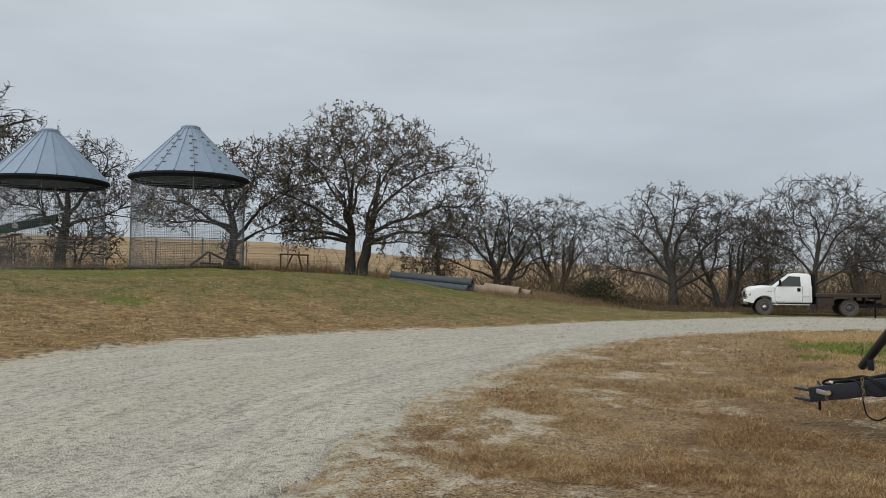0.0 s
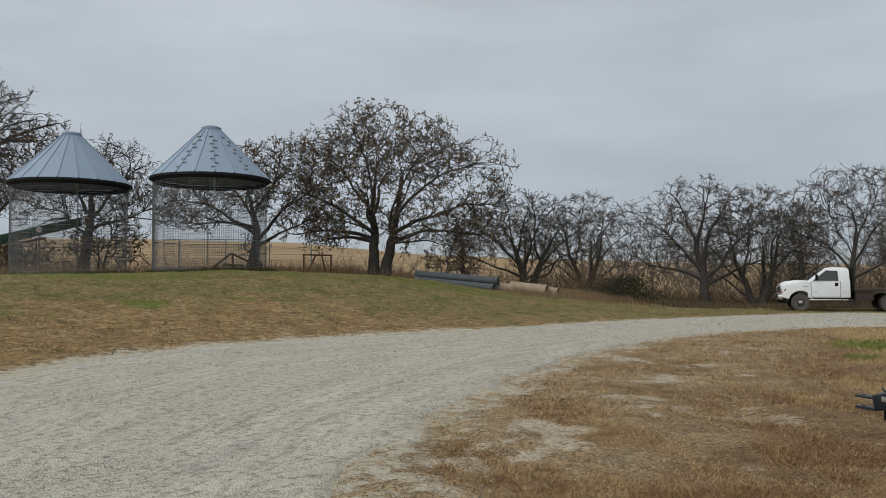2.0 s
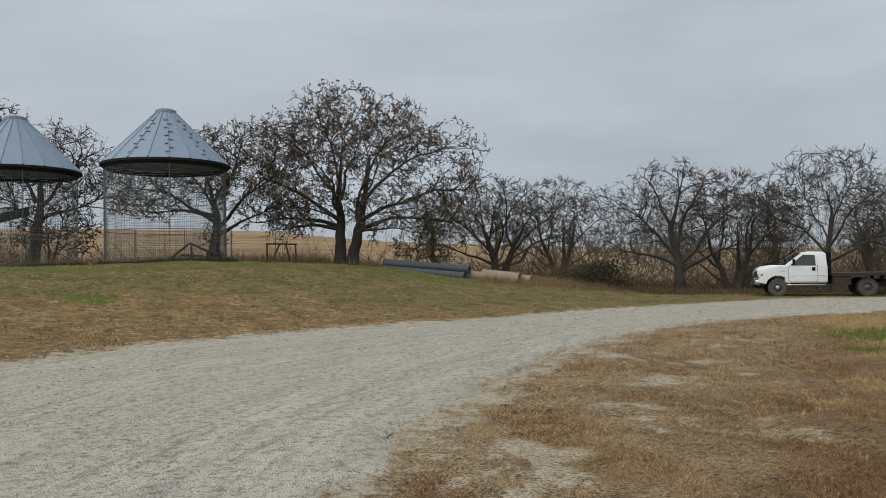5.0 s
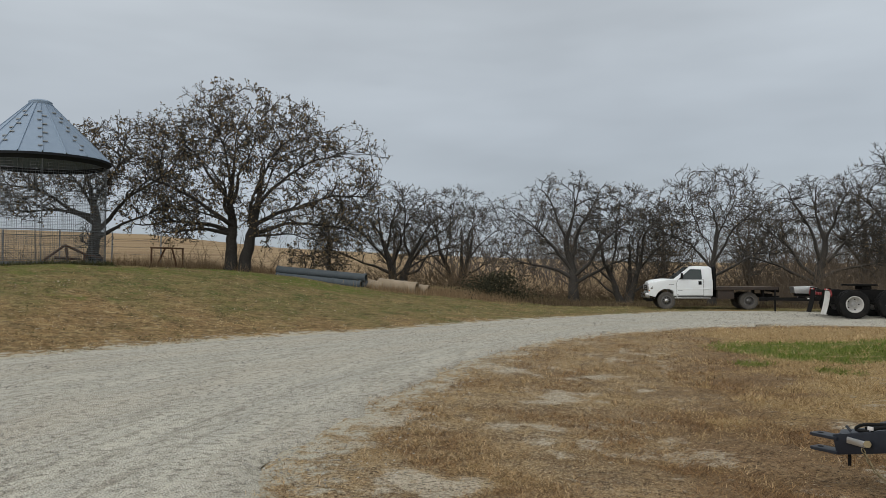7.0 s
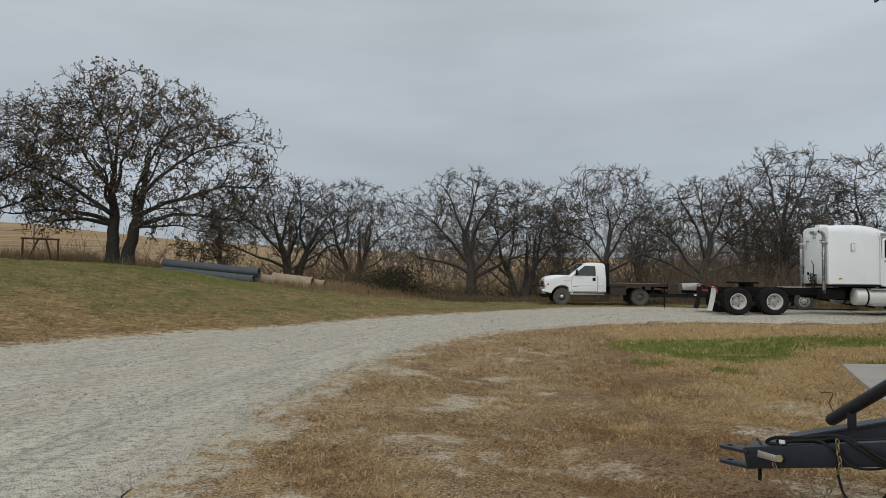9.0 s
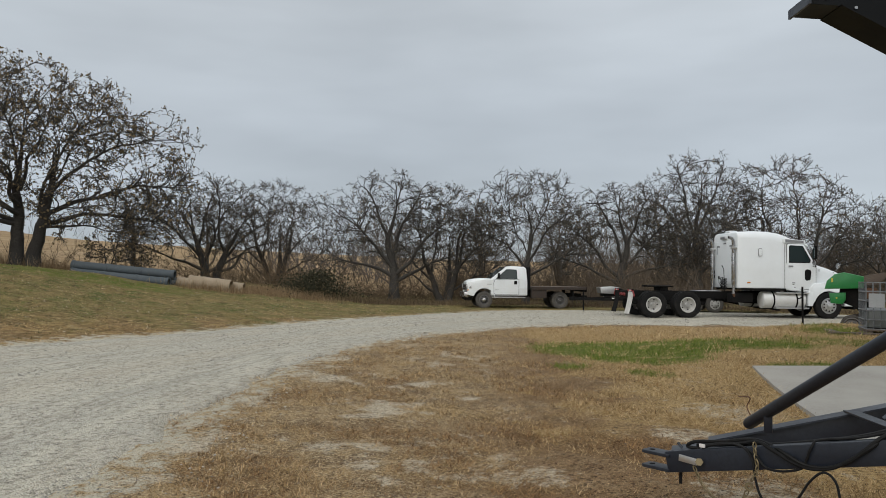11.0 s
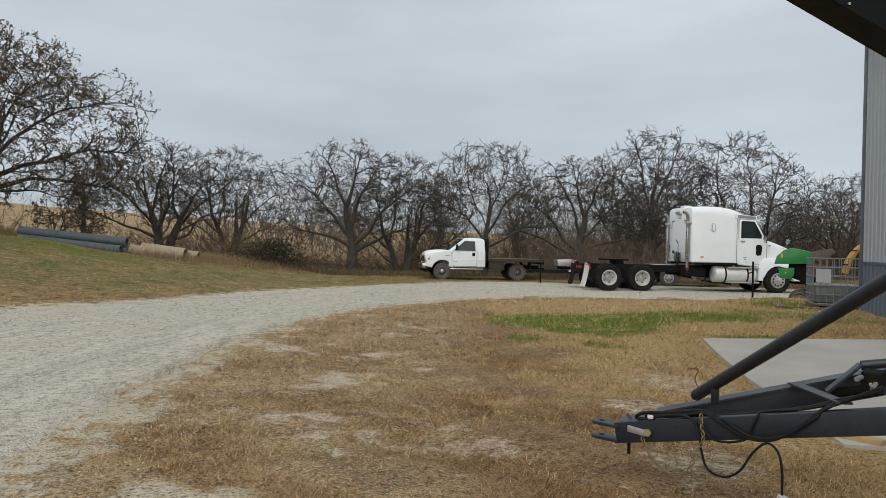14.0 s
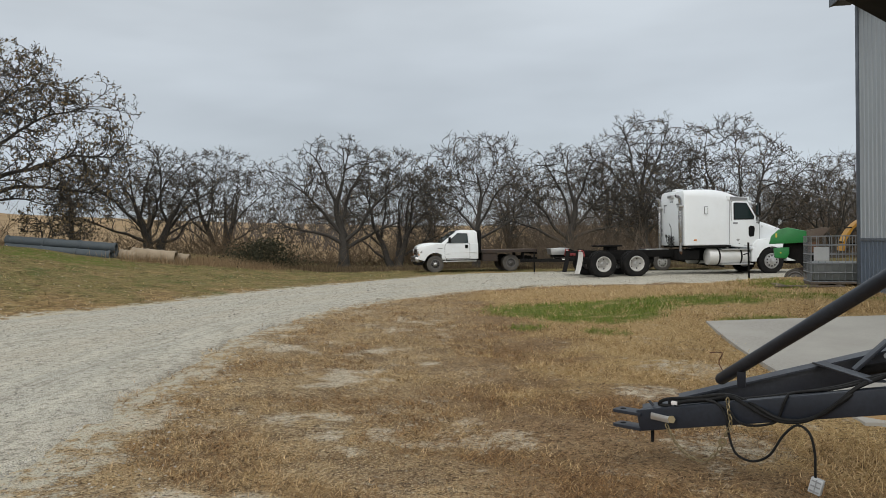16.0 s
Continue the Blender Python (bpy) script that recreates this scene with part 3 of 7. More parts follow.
def bare_at(x, y):
    """Pale worn patches in the lawn, and the dusty gravel spots by the slab."""
    f = 0.75 * bumps(x, y, 1.9, 41) + 0.6 * bumps(x, y, 0.8, 42) + 0.3 * bumps(x, y, 0.35, 43)
    out = 1.1 * smooth01((f + 0.0) / 0.95) * smooth01((13.5 - np.hypot(x - 8.5, y - 8)) / 6)
    out = out * (0.3 + 0.7 * smooth01((y - 0.55 * x - 1.2) / 2))
    for cx, cy, r in ((12.3, 5.7, 0.65), (10.7, 5.7, 0.38), (9.0, 4.6, 0.5), (8.3, 6.2, 0.35)):
        out = np.maximum(out, 0.75 * smooth01(1.5 - np.hypot(x - cx, y - cy) / r))
    return out


def gold_at(x, y):
    """Straw-yellow growth round the slab."""
    f = 0.3 * bumps(x, y, 2.6, 44) + 0.25 * bumps(x, y, 0.9, 45)
    a = 1.25 + (y - 0.78 * x + 2.1) / 1.2
    b2 = np.hypot((x - 13.6) / 2.4, y - 6.6) / 1.5
    return smooth01((1.02 - np.minimum(a, b2) + f) / 0.6)


def ochre_at(x, y):
    """Where the bank is rust-gold: its lower slope, wide in the west and narrow towards the trees."""
    b = np.degrees(np.arctan2(x - 2, y - 2))
    lim = np.interp(b, [-40, 10, 22, 30, 40, 60], [8.5, 7.5, 6.0, 3.6, 1.8, 1.4])
    return smooth01((lim - line_dist(x, y, FAR) + 1.6 * bumps(x, y, 3.4, 65) + 0.8 * bumps(x, y, 1.1, 66)) / 2.2)


def make_ground():
    rings = np.concatenate([[0.02], np.geomspace(0.6, 60, 150), np.geomspace(63, 3500, 34)])
    n = 400
    th = np.linspace(0, 2 * np.pi, n, endpoint=False)
    x = (2.5 + rings[:, None] * np.sin(th)).ravel()
    y = (2.5 + rings[:, None] * np.cos(th)).ravel()
    s_far, s_near = line_dist(x, y, FAR), line_dist(x, y, NEAR)
    r = np.hypot(x - 2.5, y - 2.5)
    road = (s_far < 0) & (s_near > 0)
    z = land(x, y) + np.where(r < 50, 0.02 * bumps(x, y, 2.3, 3) + 0.012 * bumps(x, y, 0.7, 4), 0)
    z = z - np.where(road, 0.1, 0) * smooth01(np.minimum(-s_far, s_near) / 0.5)
    k = np.arange(len(rings) - 1)[:, None] * n
    j = np.arange(n)[None, :]
    faces = np.stack([k + j, k + (j + 1) % n, k + n + (j + 1) % n, k + n + j], -1).reshape(-1, 4)
    me = raw("ground", np.stack([x, y, z], 1), faces[:, ::-1], "ground", True)
    beyond = np.interp(np.degrees(np.arctan2(x - 2, y - 2)), [20, 30, 40, 50, 60, 100], [17.5, 17, 18, 18, 17, 20])
    masks = {"bank": smooth01(s_far / 0.6 + 0.3) * smooth01((beyond + 6 - s_far) / 5),
             "field": smooth01((s_far - beyond) / 3),
             "ochre": ochre_at(x, y),
             "green": green_at(x, y),
             "bare": bare_at(x, y) * (s_near < 0),
             "gold": gold_at(x, y) * (s_near < -1),
             "russet": 0.9 * smooth01((2.75 + 0.5 * bumps(x, y, 2.2, 47) - (y - 0.55 * x)) / 1.4) * (s_near < 0),
             "dust": np.maximum(0.7 * smooth01(1 - np.abs(np.minimum(-s_near, 50)) / 0.9) * (s_near < 0.6), smooth01(1 - np.abs(s_far) / 1.0) * (s_far > -0.6))}
    for name, v in masks.items():
        a = me.attributes.new(name, "FLOAT", "POINT")
        a.data.foreach_set("value", np.ascontiguousarray(v, np.float32))
    solid("ground", me, "ground", "dry brown grass rising to a bank and stubble field", kind="structure")


def resample(line, n):
    p = np.array(line, float)
    d = np.concatenate([[0], np.cumsum(np.hypot(*np.diff(p, axis=0).T))])
    u = np.linspace(0, d[-1], n)
    q = np.stack([np.interp(u, d, p[:, k]) for k in (0, 1)], 1)
    for _ in range(6):
        q[1:-1] = 0.25 * q[:-2] + 0.5 * q[1:-1] + 0.25 * q[2:]
    return q


def make_road():
    n, m = 900, 26
    a, b2 = resample(NEAR, n), resample(FAR, n)
    u = np.linspace(0, 1, m)
    u = u + 0.06 * np.sin(2 * np.pi * u) * -1
    pts = a[:, None] * (1 - u)[None, :, None] + b2[:, None] * u[None, :, None]
    x, y = pts[..., 0], pts[..., 1]
    across = (b2 - a) / np.linalg.norm(b2 - a, axis=1)[:, None]
    ex = 0.3 * bumps(x, y, 1.9, 21) + 0.05 * bumps(x, y, 0.6, 22)
    w = np.maximum(smooth01(1 - u / 0.2), smooth01(1 - (1 - u) / 0.12) * 0.7)[None]
    x, y = x + across[:, None, 0] * ex * w, y + across[:, None, 1] * ex * w
    z = land(x, y) + 0.022 + 0.02 * bumps(x, y, 3.0, 8) * (u * (1 - u) * 4)[None] - 0.012 * np.exp(-((u - 0.3) / 0.07) ** 2)[None] - 0.012 * np.exp(-((u - 0.68) / 0.07) ** 2)[None]
    z[:, 0] -= 0.07
    z[:, -1] -= 0.07
    i, j = np.meshgrid(np.arange(n - 1), np.arange(m - 1), indexing="ij")
    f = np.stack([i * m + j, (i + 1) * m + j, (i + 1) * m + j + 1, i * m + j + 1], -1).reshape(-1, 4)
    me = raw("road", np.stack([x, y, z], -1).reshape(-1, 3), f, "gravel", True)
    run = np.concatenate([[0], np.cumsum(np.hypot(*np.diff(a, axis=0).T))])
    uv = me.uv_layers.new(name="UVMap")
    co = np.stack([np.repeat(run[:, None], m, 1), np.repeat(u[None] * 7, n, 0)], -1).reshape(-1, 2)
    uv.data.foreach_set("uv", co[f.ravel()].astype(np.float32).ravel())
    solid("road", me, "gravel", "pale crushed limestone farm road with wheel tracks", kind="structure")


make_ground()
make_road()

# barn corner, its wall line and the concrete apron in front
BARN, BTURN = (21.45, 4.6), 22.0
SLAB, STURN = (16.0, 6.44), 24.5


def apron():
    """The slab follows the slope of the yard."""
    m = pose(*SLAB, 0, 0, 0, STURN)
    us, vs = np.linspace(-6.5, 0.0, 17), np.linspace(-3.2, 0.0, 8)
    bm = bmesh.new()
    top = [[None] * len(vs) for _ in us]
    for i, u in enumerate(us):
        for j, v in enumerate(vs):
            p = m @ Vector((u, v, 0))
            p.z = float(land(p.x, p.y)) + 0.045
            top[i][j] = bm.verts.new(p)
    for i in range(len(us) - 1):
        for j in range(len(vs) - 1):
            bm.faces.new((top[i][j], top[i + 1][j], top[i + 1][j + 1], top[i][j + 1]))
    edge = [e for e in bm.edges if e.is_boundary]
    r = bmesh.ops.extrude_edge_only(bm, edges=edge)
    for v in r["geom"]:
        if isinstance(v, bmesh.types.BMVert):
            v.co.z -= 0.3
    solid("concrete_apron", bm, "concrete", "pale worn concrete apron beside the metal barn", kind="structure")


apron()


def barn():
    """Steel barn: x along its wall (towards minus), the body to minus y."""
    root = thing("barn", pose(*BARN, float(land(*BARN)), 0, 0, BTURN), "grey ribbed steel barn with dark wainscot and trim", "barn")
    H, L, D, W = 6.05, 13.0, 12.0, 1.0
    # inner shell
    bm = bmesh.new()
    box(bm, (-L, -0.16, -0.6), (0, -0.03, H - 0.02))
    part("wall", bm, "barn", root)
    part("wall", B((-0.16, -D, -0.6), (-0.03, -0.17, H - 0.02)), "barn", root)
    part("wall", B((-L, -D, -0.6), (-L + 0.13, -0.17, H - 0.02)), "barn", root)
    part("wall", B((-L, -D - 0.13, -0.6), (0, -D - 0.005, H - 0.02)), "barn", root)

    def sheet(z0, z1, off):
        # ribbed sheet about 0.9 m wide, ribs every 0.225 m
        out = []
        for k in range(4):
            u = k * 0.225
            out += [(u, 0), (u + 0.13, 0), (u + 0.145, 0.018), (u + 0.175, 0.018), (u + 0.19, 0)]
        out.append((0.9, 0))
        bm = bmesh.new()
        a = [bm.verts.new((u, v + off, z0)) for u, v in out]
        b2 = [bm.verts.new((u, v + off, z1)) for u, v in out]
        c = [bm.verts.new((u, -0.028, z0)) for u in (0, 0.9)]
        d = [bm.verts.new((u, -0.028, z1)) for u in (0, 0.9)]
        for k in range(len(out) - 1):
            bm.faces.new((a[k], a[k + 1], b2[k + 1], b2[k]))
        bm.faces.new((c[0], d[0], d[1], c[1]))
        bm.faces.new((c[0], a[0], b2[0], d[0]))
        bm.faces.new((a[-1], c[1], d[1], b2[-1]))
        return bm
    low = finish(sheet(-0.5, W, 0.002), "wainscot_sheet", "barn_low")
    top = finish(sheet(W + 0.05, H - 0.05, 0.0), "wall_sheet", "barn")
    for k in range(14):
        part("wainscot_sheet", low, "", root, at=pose(-0.1 - 0.9 * (k + 1), 0, 0))
        part("wall_sheet", top, "", root, at=pose(-0.1 - 0.9 * (k + 1), 0, 0))
    for k in range(13):
        part("wainscot_sheet", low, "", root, at=pose(0, -0.12 - 0.9 * k, 0, 0, 0, -90))
        part("wall_sheet", top, "", root, at=pose(0, -0.12 - 0.9 * k, 0, 0, 0, -90))
    part("corner_trim", B((-0.14, -0.14, -0.5), (0.035, 0.035, H), 0.01), "trim", root, "dark blue-grey corner trim")
    part("seam_trim", B((-L, -0.01, W - 0.005), (-0.145, 0.03, W + 0.055), 0.006), "trim", root)
    # roof with overhang, low slope, ridge along x
    bm = prism(bmesh.new(), [(0.42, H + 0.02), (0.42, H + 0.2), (-D / 2, H + 2.0), (-D - 0.42, H + 0.2), (-D - 0.42, H + 0.02), (-D / 2, H + 1.82)], -L - 0.5, 0.3, "x")
    part("roof", bm, "trim", root, "dark metal roof with wide overhang")
    part("soffit", B((-L - 0.45, 0.036, H - 0.02), (0.28, 0.4, H + 0.016), 0.0), "soffit", root)
    part("fascia", B((-L - 0.5, 0.422, H - 0.03), (0.3, 0.45, H + 0.22), 0.004), "trim", root)
    part("rake_trim", PR([(0.45, H - 0.03), (0.45, H + 0.23), (-D / 2, H + 2.03), (-D / 2, H + 1.77)], 0.302, 0.34, "x"), "trim", root)
    part("gable", PR([(-0.2, H - 0.015), (-D + 0.2, H - 0.015), (-D / 2, H + 1.75)], -0.15, -0.04, "x"), "barn", root)
    part("gable", PR([(-0.2, H - 0.015), (-D + 0.2, H - 0.015), (-D / 2, H + 1.75)], -L + 0.03, -L + 0.14, "x"), "barn", root)


barn()


# ---- trees ----
def tubes(p0, p1, r0, r1, k, d0=None, d1=None):
    """Many tapered tubes at once: vertices and faces."""
    n = len(p0)
    seg = p1 - p0
    seg = seg / (np.linalg.norm(seg, axis=1)[:, None] + 1e-9)
    d0 = seg if d0 is None else d0
    d1 = seg if d1 is None else d1
    ref = np.tile([0.31, 0.95, 0.05], (n, 1))

    def ring(p, d, r):
        a = np.cross(d, ref)
        a /= np.linalg.norm(a, axis=1)[:, None] + 1e-9
        b2 = np.cross(d, a)
        w = 2 * np.pi * np.arange(k) / k
        return p[:, None] + (a[:, None] * np.cos(w)[None, :, None] + b2[:, None] * np.sin(w)[None, :, None]) * r[:, None, None]
    v = np.concatenate([ring(p0, d0, r0), ring(p1, d1, r1)], 1).reshape(-1, 3)
    base = (np.arange(n) * 2 * k)[:, None]
    j = np.arange(k)[None]
    f = np.stack([base + j, base + (j + 1) % k, base + k + (j + 1) % k, base + k + j], -1).reshape(-1, 4)
    return v, f


def joined(chunks):
    v, f, o = [], [], 0
    for a, b2 in chunks:
        v.append(a)
        f.append(b2 + o)
        o += len(a)
    return np.concatenate(v), np.concatenate(f)


def unit(v):
    return v / (np.linalg.norm(v, axis=1)[:, None] + 1e-9)


def in_crown(p, blobs):
    """How far out in the crown points lie: below 1 they are inside one of its ellipsoids."""
    out = np.full(len(p), 9.0)
    for bl in blobs:
        out = np.minimum(out, np.linalg.norm((p - np.array(bl[:3])) / np.array(bl[3:]), axis=1))
    return out


def crown_points(g, blobs, n, shell=0.45):
    vol = np.array([bl[3] * bl[4] * bl[5] for bl in blobs])
    pts = []
    for bl, share in zip(blobs, vol / vol.sum()):
        m = int(n * share) + 1
        pts.append(np.array(bl[:3]) + unit(g.normal(size=(m, 3))) * g.random((m, 1)) ** shell * np.array(bl[3:]))
    return np.concatenate(pts)


def shoots(g, p, d, length, r, segs, wander, lift, tip=0.35):
    """Crooked shoots from points p: their nodes (n, segs + 1, 3), radii and directions."""
    n = len(p)
    P, R, D = [p], [r], [d]
    for k in range(segs):
        d = unit(d + g.normal(0, wander, (n, 3)) + np.array([0, 0, lift]))
        p = p + d * (length / segs)[:, None]
        P.append(p)
        D.append(d)
        R.append(r * (1 - (1 - tip) * (k + 1) / segs))
    return np.stack(P, 1), np.stack(R, 1), np.stack(D, 1)


def emit(P, R, D, sides, pointed=False):
    """Tubes along shoots."""
    ch = []
    for k in range(P.shape[1] - 1):
        last = k == P.shape[1] - 2
        ch.append(tubes(P[:, k], P[:, k + 1], R[:, k], R[:, k + 1] * (0.25 if last and pointed else 1), sides, D[:, k], D[:, k + 1]))
    return ch


def offspring(g, P, R, D, per, lo, length, spread, out, centre):
    """Starts of side shoots along parents: place, way, length, radius. The lower on its parent, the longer."""
    n, m = P.shape[0], P.shape[1] - 1
    cnt = np.maximum(g.poisson(per, n), 1)
    src = np.repeat(np.arange(n), cnt)
    u = lo + (1 - lo) * g.random(len(src))
    k = np.minimum((u * m).astype(int), m - 1)
    f = (u * m - k)[:, None]
    p = P[src, k] * (1 - f) + P[src, k + 1] * f
    r = R[src, k]
    d = D[src, k + 1]
    side = unit(np.cross(d, g.normal(size=d.shape)))
    away = unit(p - centre)
    a = np.radians(np.clip(g.normal(spread, 13, len(src)), 15, 95))[:, None]
    d2 = unit(d * np.cos(a) + side * np.sin(a) + away * out)
    ln = length * (1.25 - 0.6 * u) * g.uniform(0.55, 1.35, len(src))
    return p, d2, ln, r


def tree_meshes(seed, stems, blobs, boughs, girth, twigs=5.0, leaves=0.3, twig_len=0.36, leaf=0.09, bark="bark", fine="twig", leaf_mat="leaf", crook=0.26, droop=0.0, fine_ends=2.2):
    """Meshes of trunk with limbs, of twigs, and of leaves. Limbs follow stems; boughs reach from them into the crown's
    ellipsoids (x, y, z, rx, ry, rz); branches, twigs and twiglets follow, each order finer."""
    g = np.random.default_rng(seed)
    centre = np.array([0, 0, np.mean([bl[2] for bl in blobs]) * 0.55])
    big, mid, thin = [], [], []
    NP, NR, ND = [], [], []
    # trunks and limbs
    for stem in stems:
        pts = np.array(stem, float)
        d = np.concatenate([[0], np.cumsum(np.linalg.norm(np.diff(pts, axis=0), axis=1))])
        m = max(4, int(d[-1] / 0.3))
        u = np.linspace(0, d[-1], m + 1)
        q = np.stack([np.interp(u, d, pts[:, k]) for k in range(3)], 1)
        for _ in range(2):
            q[1:-1] = 0.25 * q[:-2] + 0.5 * q[1:-1] + 0.25 * q[2:]
        q[2:] += np.cumsum(g.normal(0, 0.03, (m - 1, 3)), 0) * np.array([1, 1, 0.6])
        trunk = stem[0][2] < 0.25
        if trunk:
            r = girth * (1 - 0.86 * (u / d[-1]) ** 1.25) * (1 + 0.5 * np.exp(-(q[:, 2] - q[0, 2]) / 0.22))
        else:
            near = np.argmin(np.linalg.norm(np.concatenate(NP) - q[0], axis=1))
            r0 = min(0.62 * np.concatenate(NR)[near], 0.42 * girth)
            r = r0 * (1 - 0.76 * (u / d[-1]) ** 0.75)
        dd = unit(np.gradient(q, axis=0))
        big += emit(q[None], r[None], dd[None], 9)
        NP.append(q[1 if trunk else 0:])
        NR.append(r[1 if trunk else 0:])
        ND.append(dd[1 if trunk else 0:])
    # boughs, in three rounds, towards points spread through the crown
    kids = []
    for count, shell, sides, cap, segs in ((boughs, 0.3, 6, 0.11, 7), (boughs * 3, 0.38, 4, 0.062, 6), (boughs * 8, 0.42, 3, 0.03, 5)):
        goal = crown_points(g, blobs, count, shell)
        P0, R0, D0 = np.concatenate(NP), np.concatenate(NR), np.concatenate(ND)
        gap = goal[:, None] - P0[None]
        dist = np.linalg.norm(gap, axis=2)
        along = (gap * D0[None]).sum(2) / (dist + 1e-6)
        cost = dist * (1.5 - 0.5 * along) + 0.9 * np.maximum(0, -gap[:, :, 2])
        i = cost.argmin(1)
        dist = dist[np.arange(len(goal)), i]
        ok = dist > 0.25
        goal, i, dist = goal[ok], i[ok], dist[ok]
        a, rr = P0[i], np.minimum(np.maximum(R0[i] * 0.85, 0.02), np.minimum(0.02 + 0.03 * dist, cap))
        c = a + D0[i] * (0.38 * dist)[:, None] + g.normal(0, 0.09, a.shape) * dist[:, None] + np.array([0, 0, 0.10 - droop]) * dist[:, None]
        w = np.linspace(0, 1, segs + 1)[None, :, None]
        P = a[:, None] * (1 - w) ** 2 + c[:, None] * 2 * w * (1 - w) + goal[:, None] * w * w
        P[:, 1:] += np.cumsum(g.normal(0, 0.032, (len(a), segs, 3)), 1) * (dist[:, None, None] / 1.6)
        R = rr[:, None] * (1 - 0.62 * np.linspace(0, 1, segs + 1)[None] ** 0.9)
        D = np.gradient(P, axis=1)
        D = D / (np.linalg.norm(D, axis=2)[..., None] + 1e-9)
        mid += emit(P, R, D, sides)
        kids.append((P, R, D))
        NP.append(P[:, 1:].reshape(-1, 3))
        NR.append(R[:, 1:].reshape(-1))
        ND.append(D[:, 1:].reshape(-1, 3))
    P, R, D = (np.concatenate([k[j][:, -6:] for k in kids]) for j in range(3))
    # branches and twigs
    p, d, ln, r = offspring(g, P, R, D, twigs, 0.3, twig_len * 1.7, 42, 0.12, centre)
    keep = in_crown(p + d * ln[:, None] * 0.8, blobs) < 1.08
    p, d, ln, r = p[keep], d[keep], ln[keep], r[keep]
    P, R, D = shoots(g, p, d, ln, np.minimum(r * 0.8, 0.019), 3, crook, 0.06 - droop * 0.3)
    thin += emit(P, R, D, 3)
    ends = [P[:, -1], P[:, 1]]
    p, d, ln, r = offspring(g, P, R, D, fine_ends, 0.25, twig_len * 0.75, 44, 0.0, centre)
    e = p + d * ln[:, None]
    thin.append(tubes(p, e, np.full(len(p), 0.0115), np.full(len(p), 0.006), 3))
    ends.append(e)
    trunk = raw("trunk", *joined(big + mid), bark, True)
    tw = raw("twigs", *joined(thin), fine)
    lv = None
    if leaves > 0:
        e = np.concatenate(ends)
        # leaves hang on in patches
        f = bumps(e[:, 0] + 0.7 * e[:, 2], e[:, 1] - 0.6 * e[:, 2], 2.4, seed + 5)
        e = e[g.random(len(e)) < leaves * (0.55 + 0.6 * smooth01(f + 0.5))]
        lv = leaf_mesh(g, e, leaf, leaf_mat)
    return trunk, tw, lv


def leaf_mesh(g, e, size, mat):
    m = len(e)
    a = unit(g.normal(size=(m, 3)) + np.array([0, 0, -0.5]))
    b2 = unit(np.cross(a, g.normal(size=(m, 3))))
    s = size * g.uniform(0.55, 1.35, (m, 1))
    c = np.cross(a, b2)
    v = np.stack([e, e + a * s * 0.5 + b2 * s * 0.36 + c * s * 0.12, e + a * s, e + a * s * 0.5 - b2 * s * 0.36 + c * s * 0.12], 1).reshape(-1, 3)
    k = np.arange(m)[:, None] * 4
    return raw("leaves", v, np.concatenate([k + np.array([[0, 1, 2]]), k + np.array([[0, 2, 3]])]), mat)


def tree(x, y, label, meshes, turn=0.0, size=1.0, dz=-0.08, name="tree", group=""):
    root = thing(name, put(x, y, dz, turn) @ Matrix.Scale(size, 4), label, "tree", group)
    part("trunk", meshes[0], "", root)
    part("crown", meshes[1], "", root)
    if meshes[2]:
        part("foliage", meshes[2], "", root, "dry brown leaves still on the twigs")
    return root


def limbs(seed, trunk, targets):
    """Stems for grow(): the trunk, and crooked limbs that leave it at a height and head for targets (height, x, y, z)."""
    g = np.random.default_rng(seed)
    t = np.array(trunk, float)
    out = [trunk]
    for h, x, y, z in targets:
        a = np.array([np.interp(h, t[:, 2], t[:, k]) for k in range(3)])
        e = np.array([x, y, z], float)
        line = [a]
        for u in (0.22, 0.45, 0.7, 1.0):
            p = a + (e - a) * u + np.array([0, 0, 0.28 * np.linalg.norm(e - a) * u * (1 - u)])
            line.append(p + g.normal(0, 0.14, 3) * (u < 1))
        out.append([tuple(q) for q in line])
    return out


# the oaks on the bank; local x is to the right seen from the yard, y away from it
stems = limbs(1, [(-0.36, 0, 0), (-0.33, 0.05, 1.2), (-0.26, 0, 2.4), (-0.3, 0.1, 3.6), (-0.1, 0, 5.6)], [(2.0, -4.6, 0.3, 2.2), (2.3, -4.4, -0.6, 4.4), (2.7, -1.0, -1.8, 4.4), (2.3, -2.2, -1.6, 2.9), (3.0, -2.6, 1.3, 6.2), (3.4, 0.6, 1.8, 6.6), (4.0, -1.4, -0.8, 7.4), (1.9, -3.0, -0.8, 1.9)])
stems += limbs(2, [(0.28, -0.1, 0), (0.38, -0.1, 1.2), (0.5, 0, 2.3), (0.72, 0.1, 3.6), (1.0, 0.1, 5.2)], [(1.9, 5.0, -0.4, 2.2), (2.2, 6.0, 0.6, 3.9), (2.4, 1.2, -1.9, 4.6), (2.1, 2.4, -1.7, 2.6), (2.8, 4.4, -0.9, 5.6), (3.2, 2.6, 1.5, 6.2), (3.9, 3.2, 0, 7.4), (1.8, 3.2, -0.9, 1.7)])
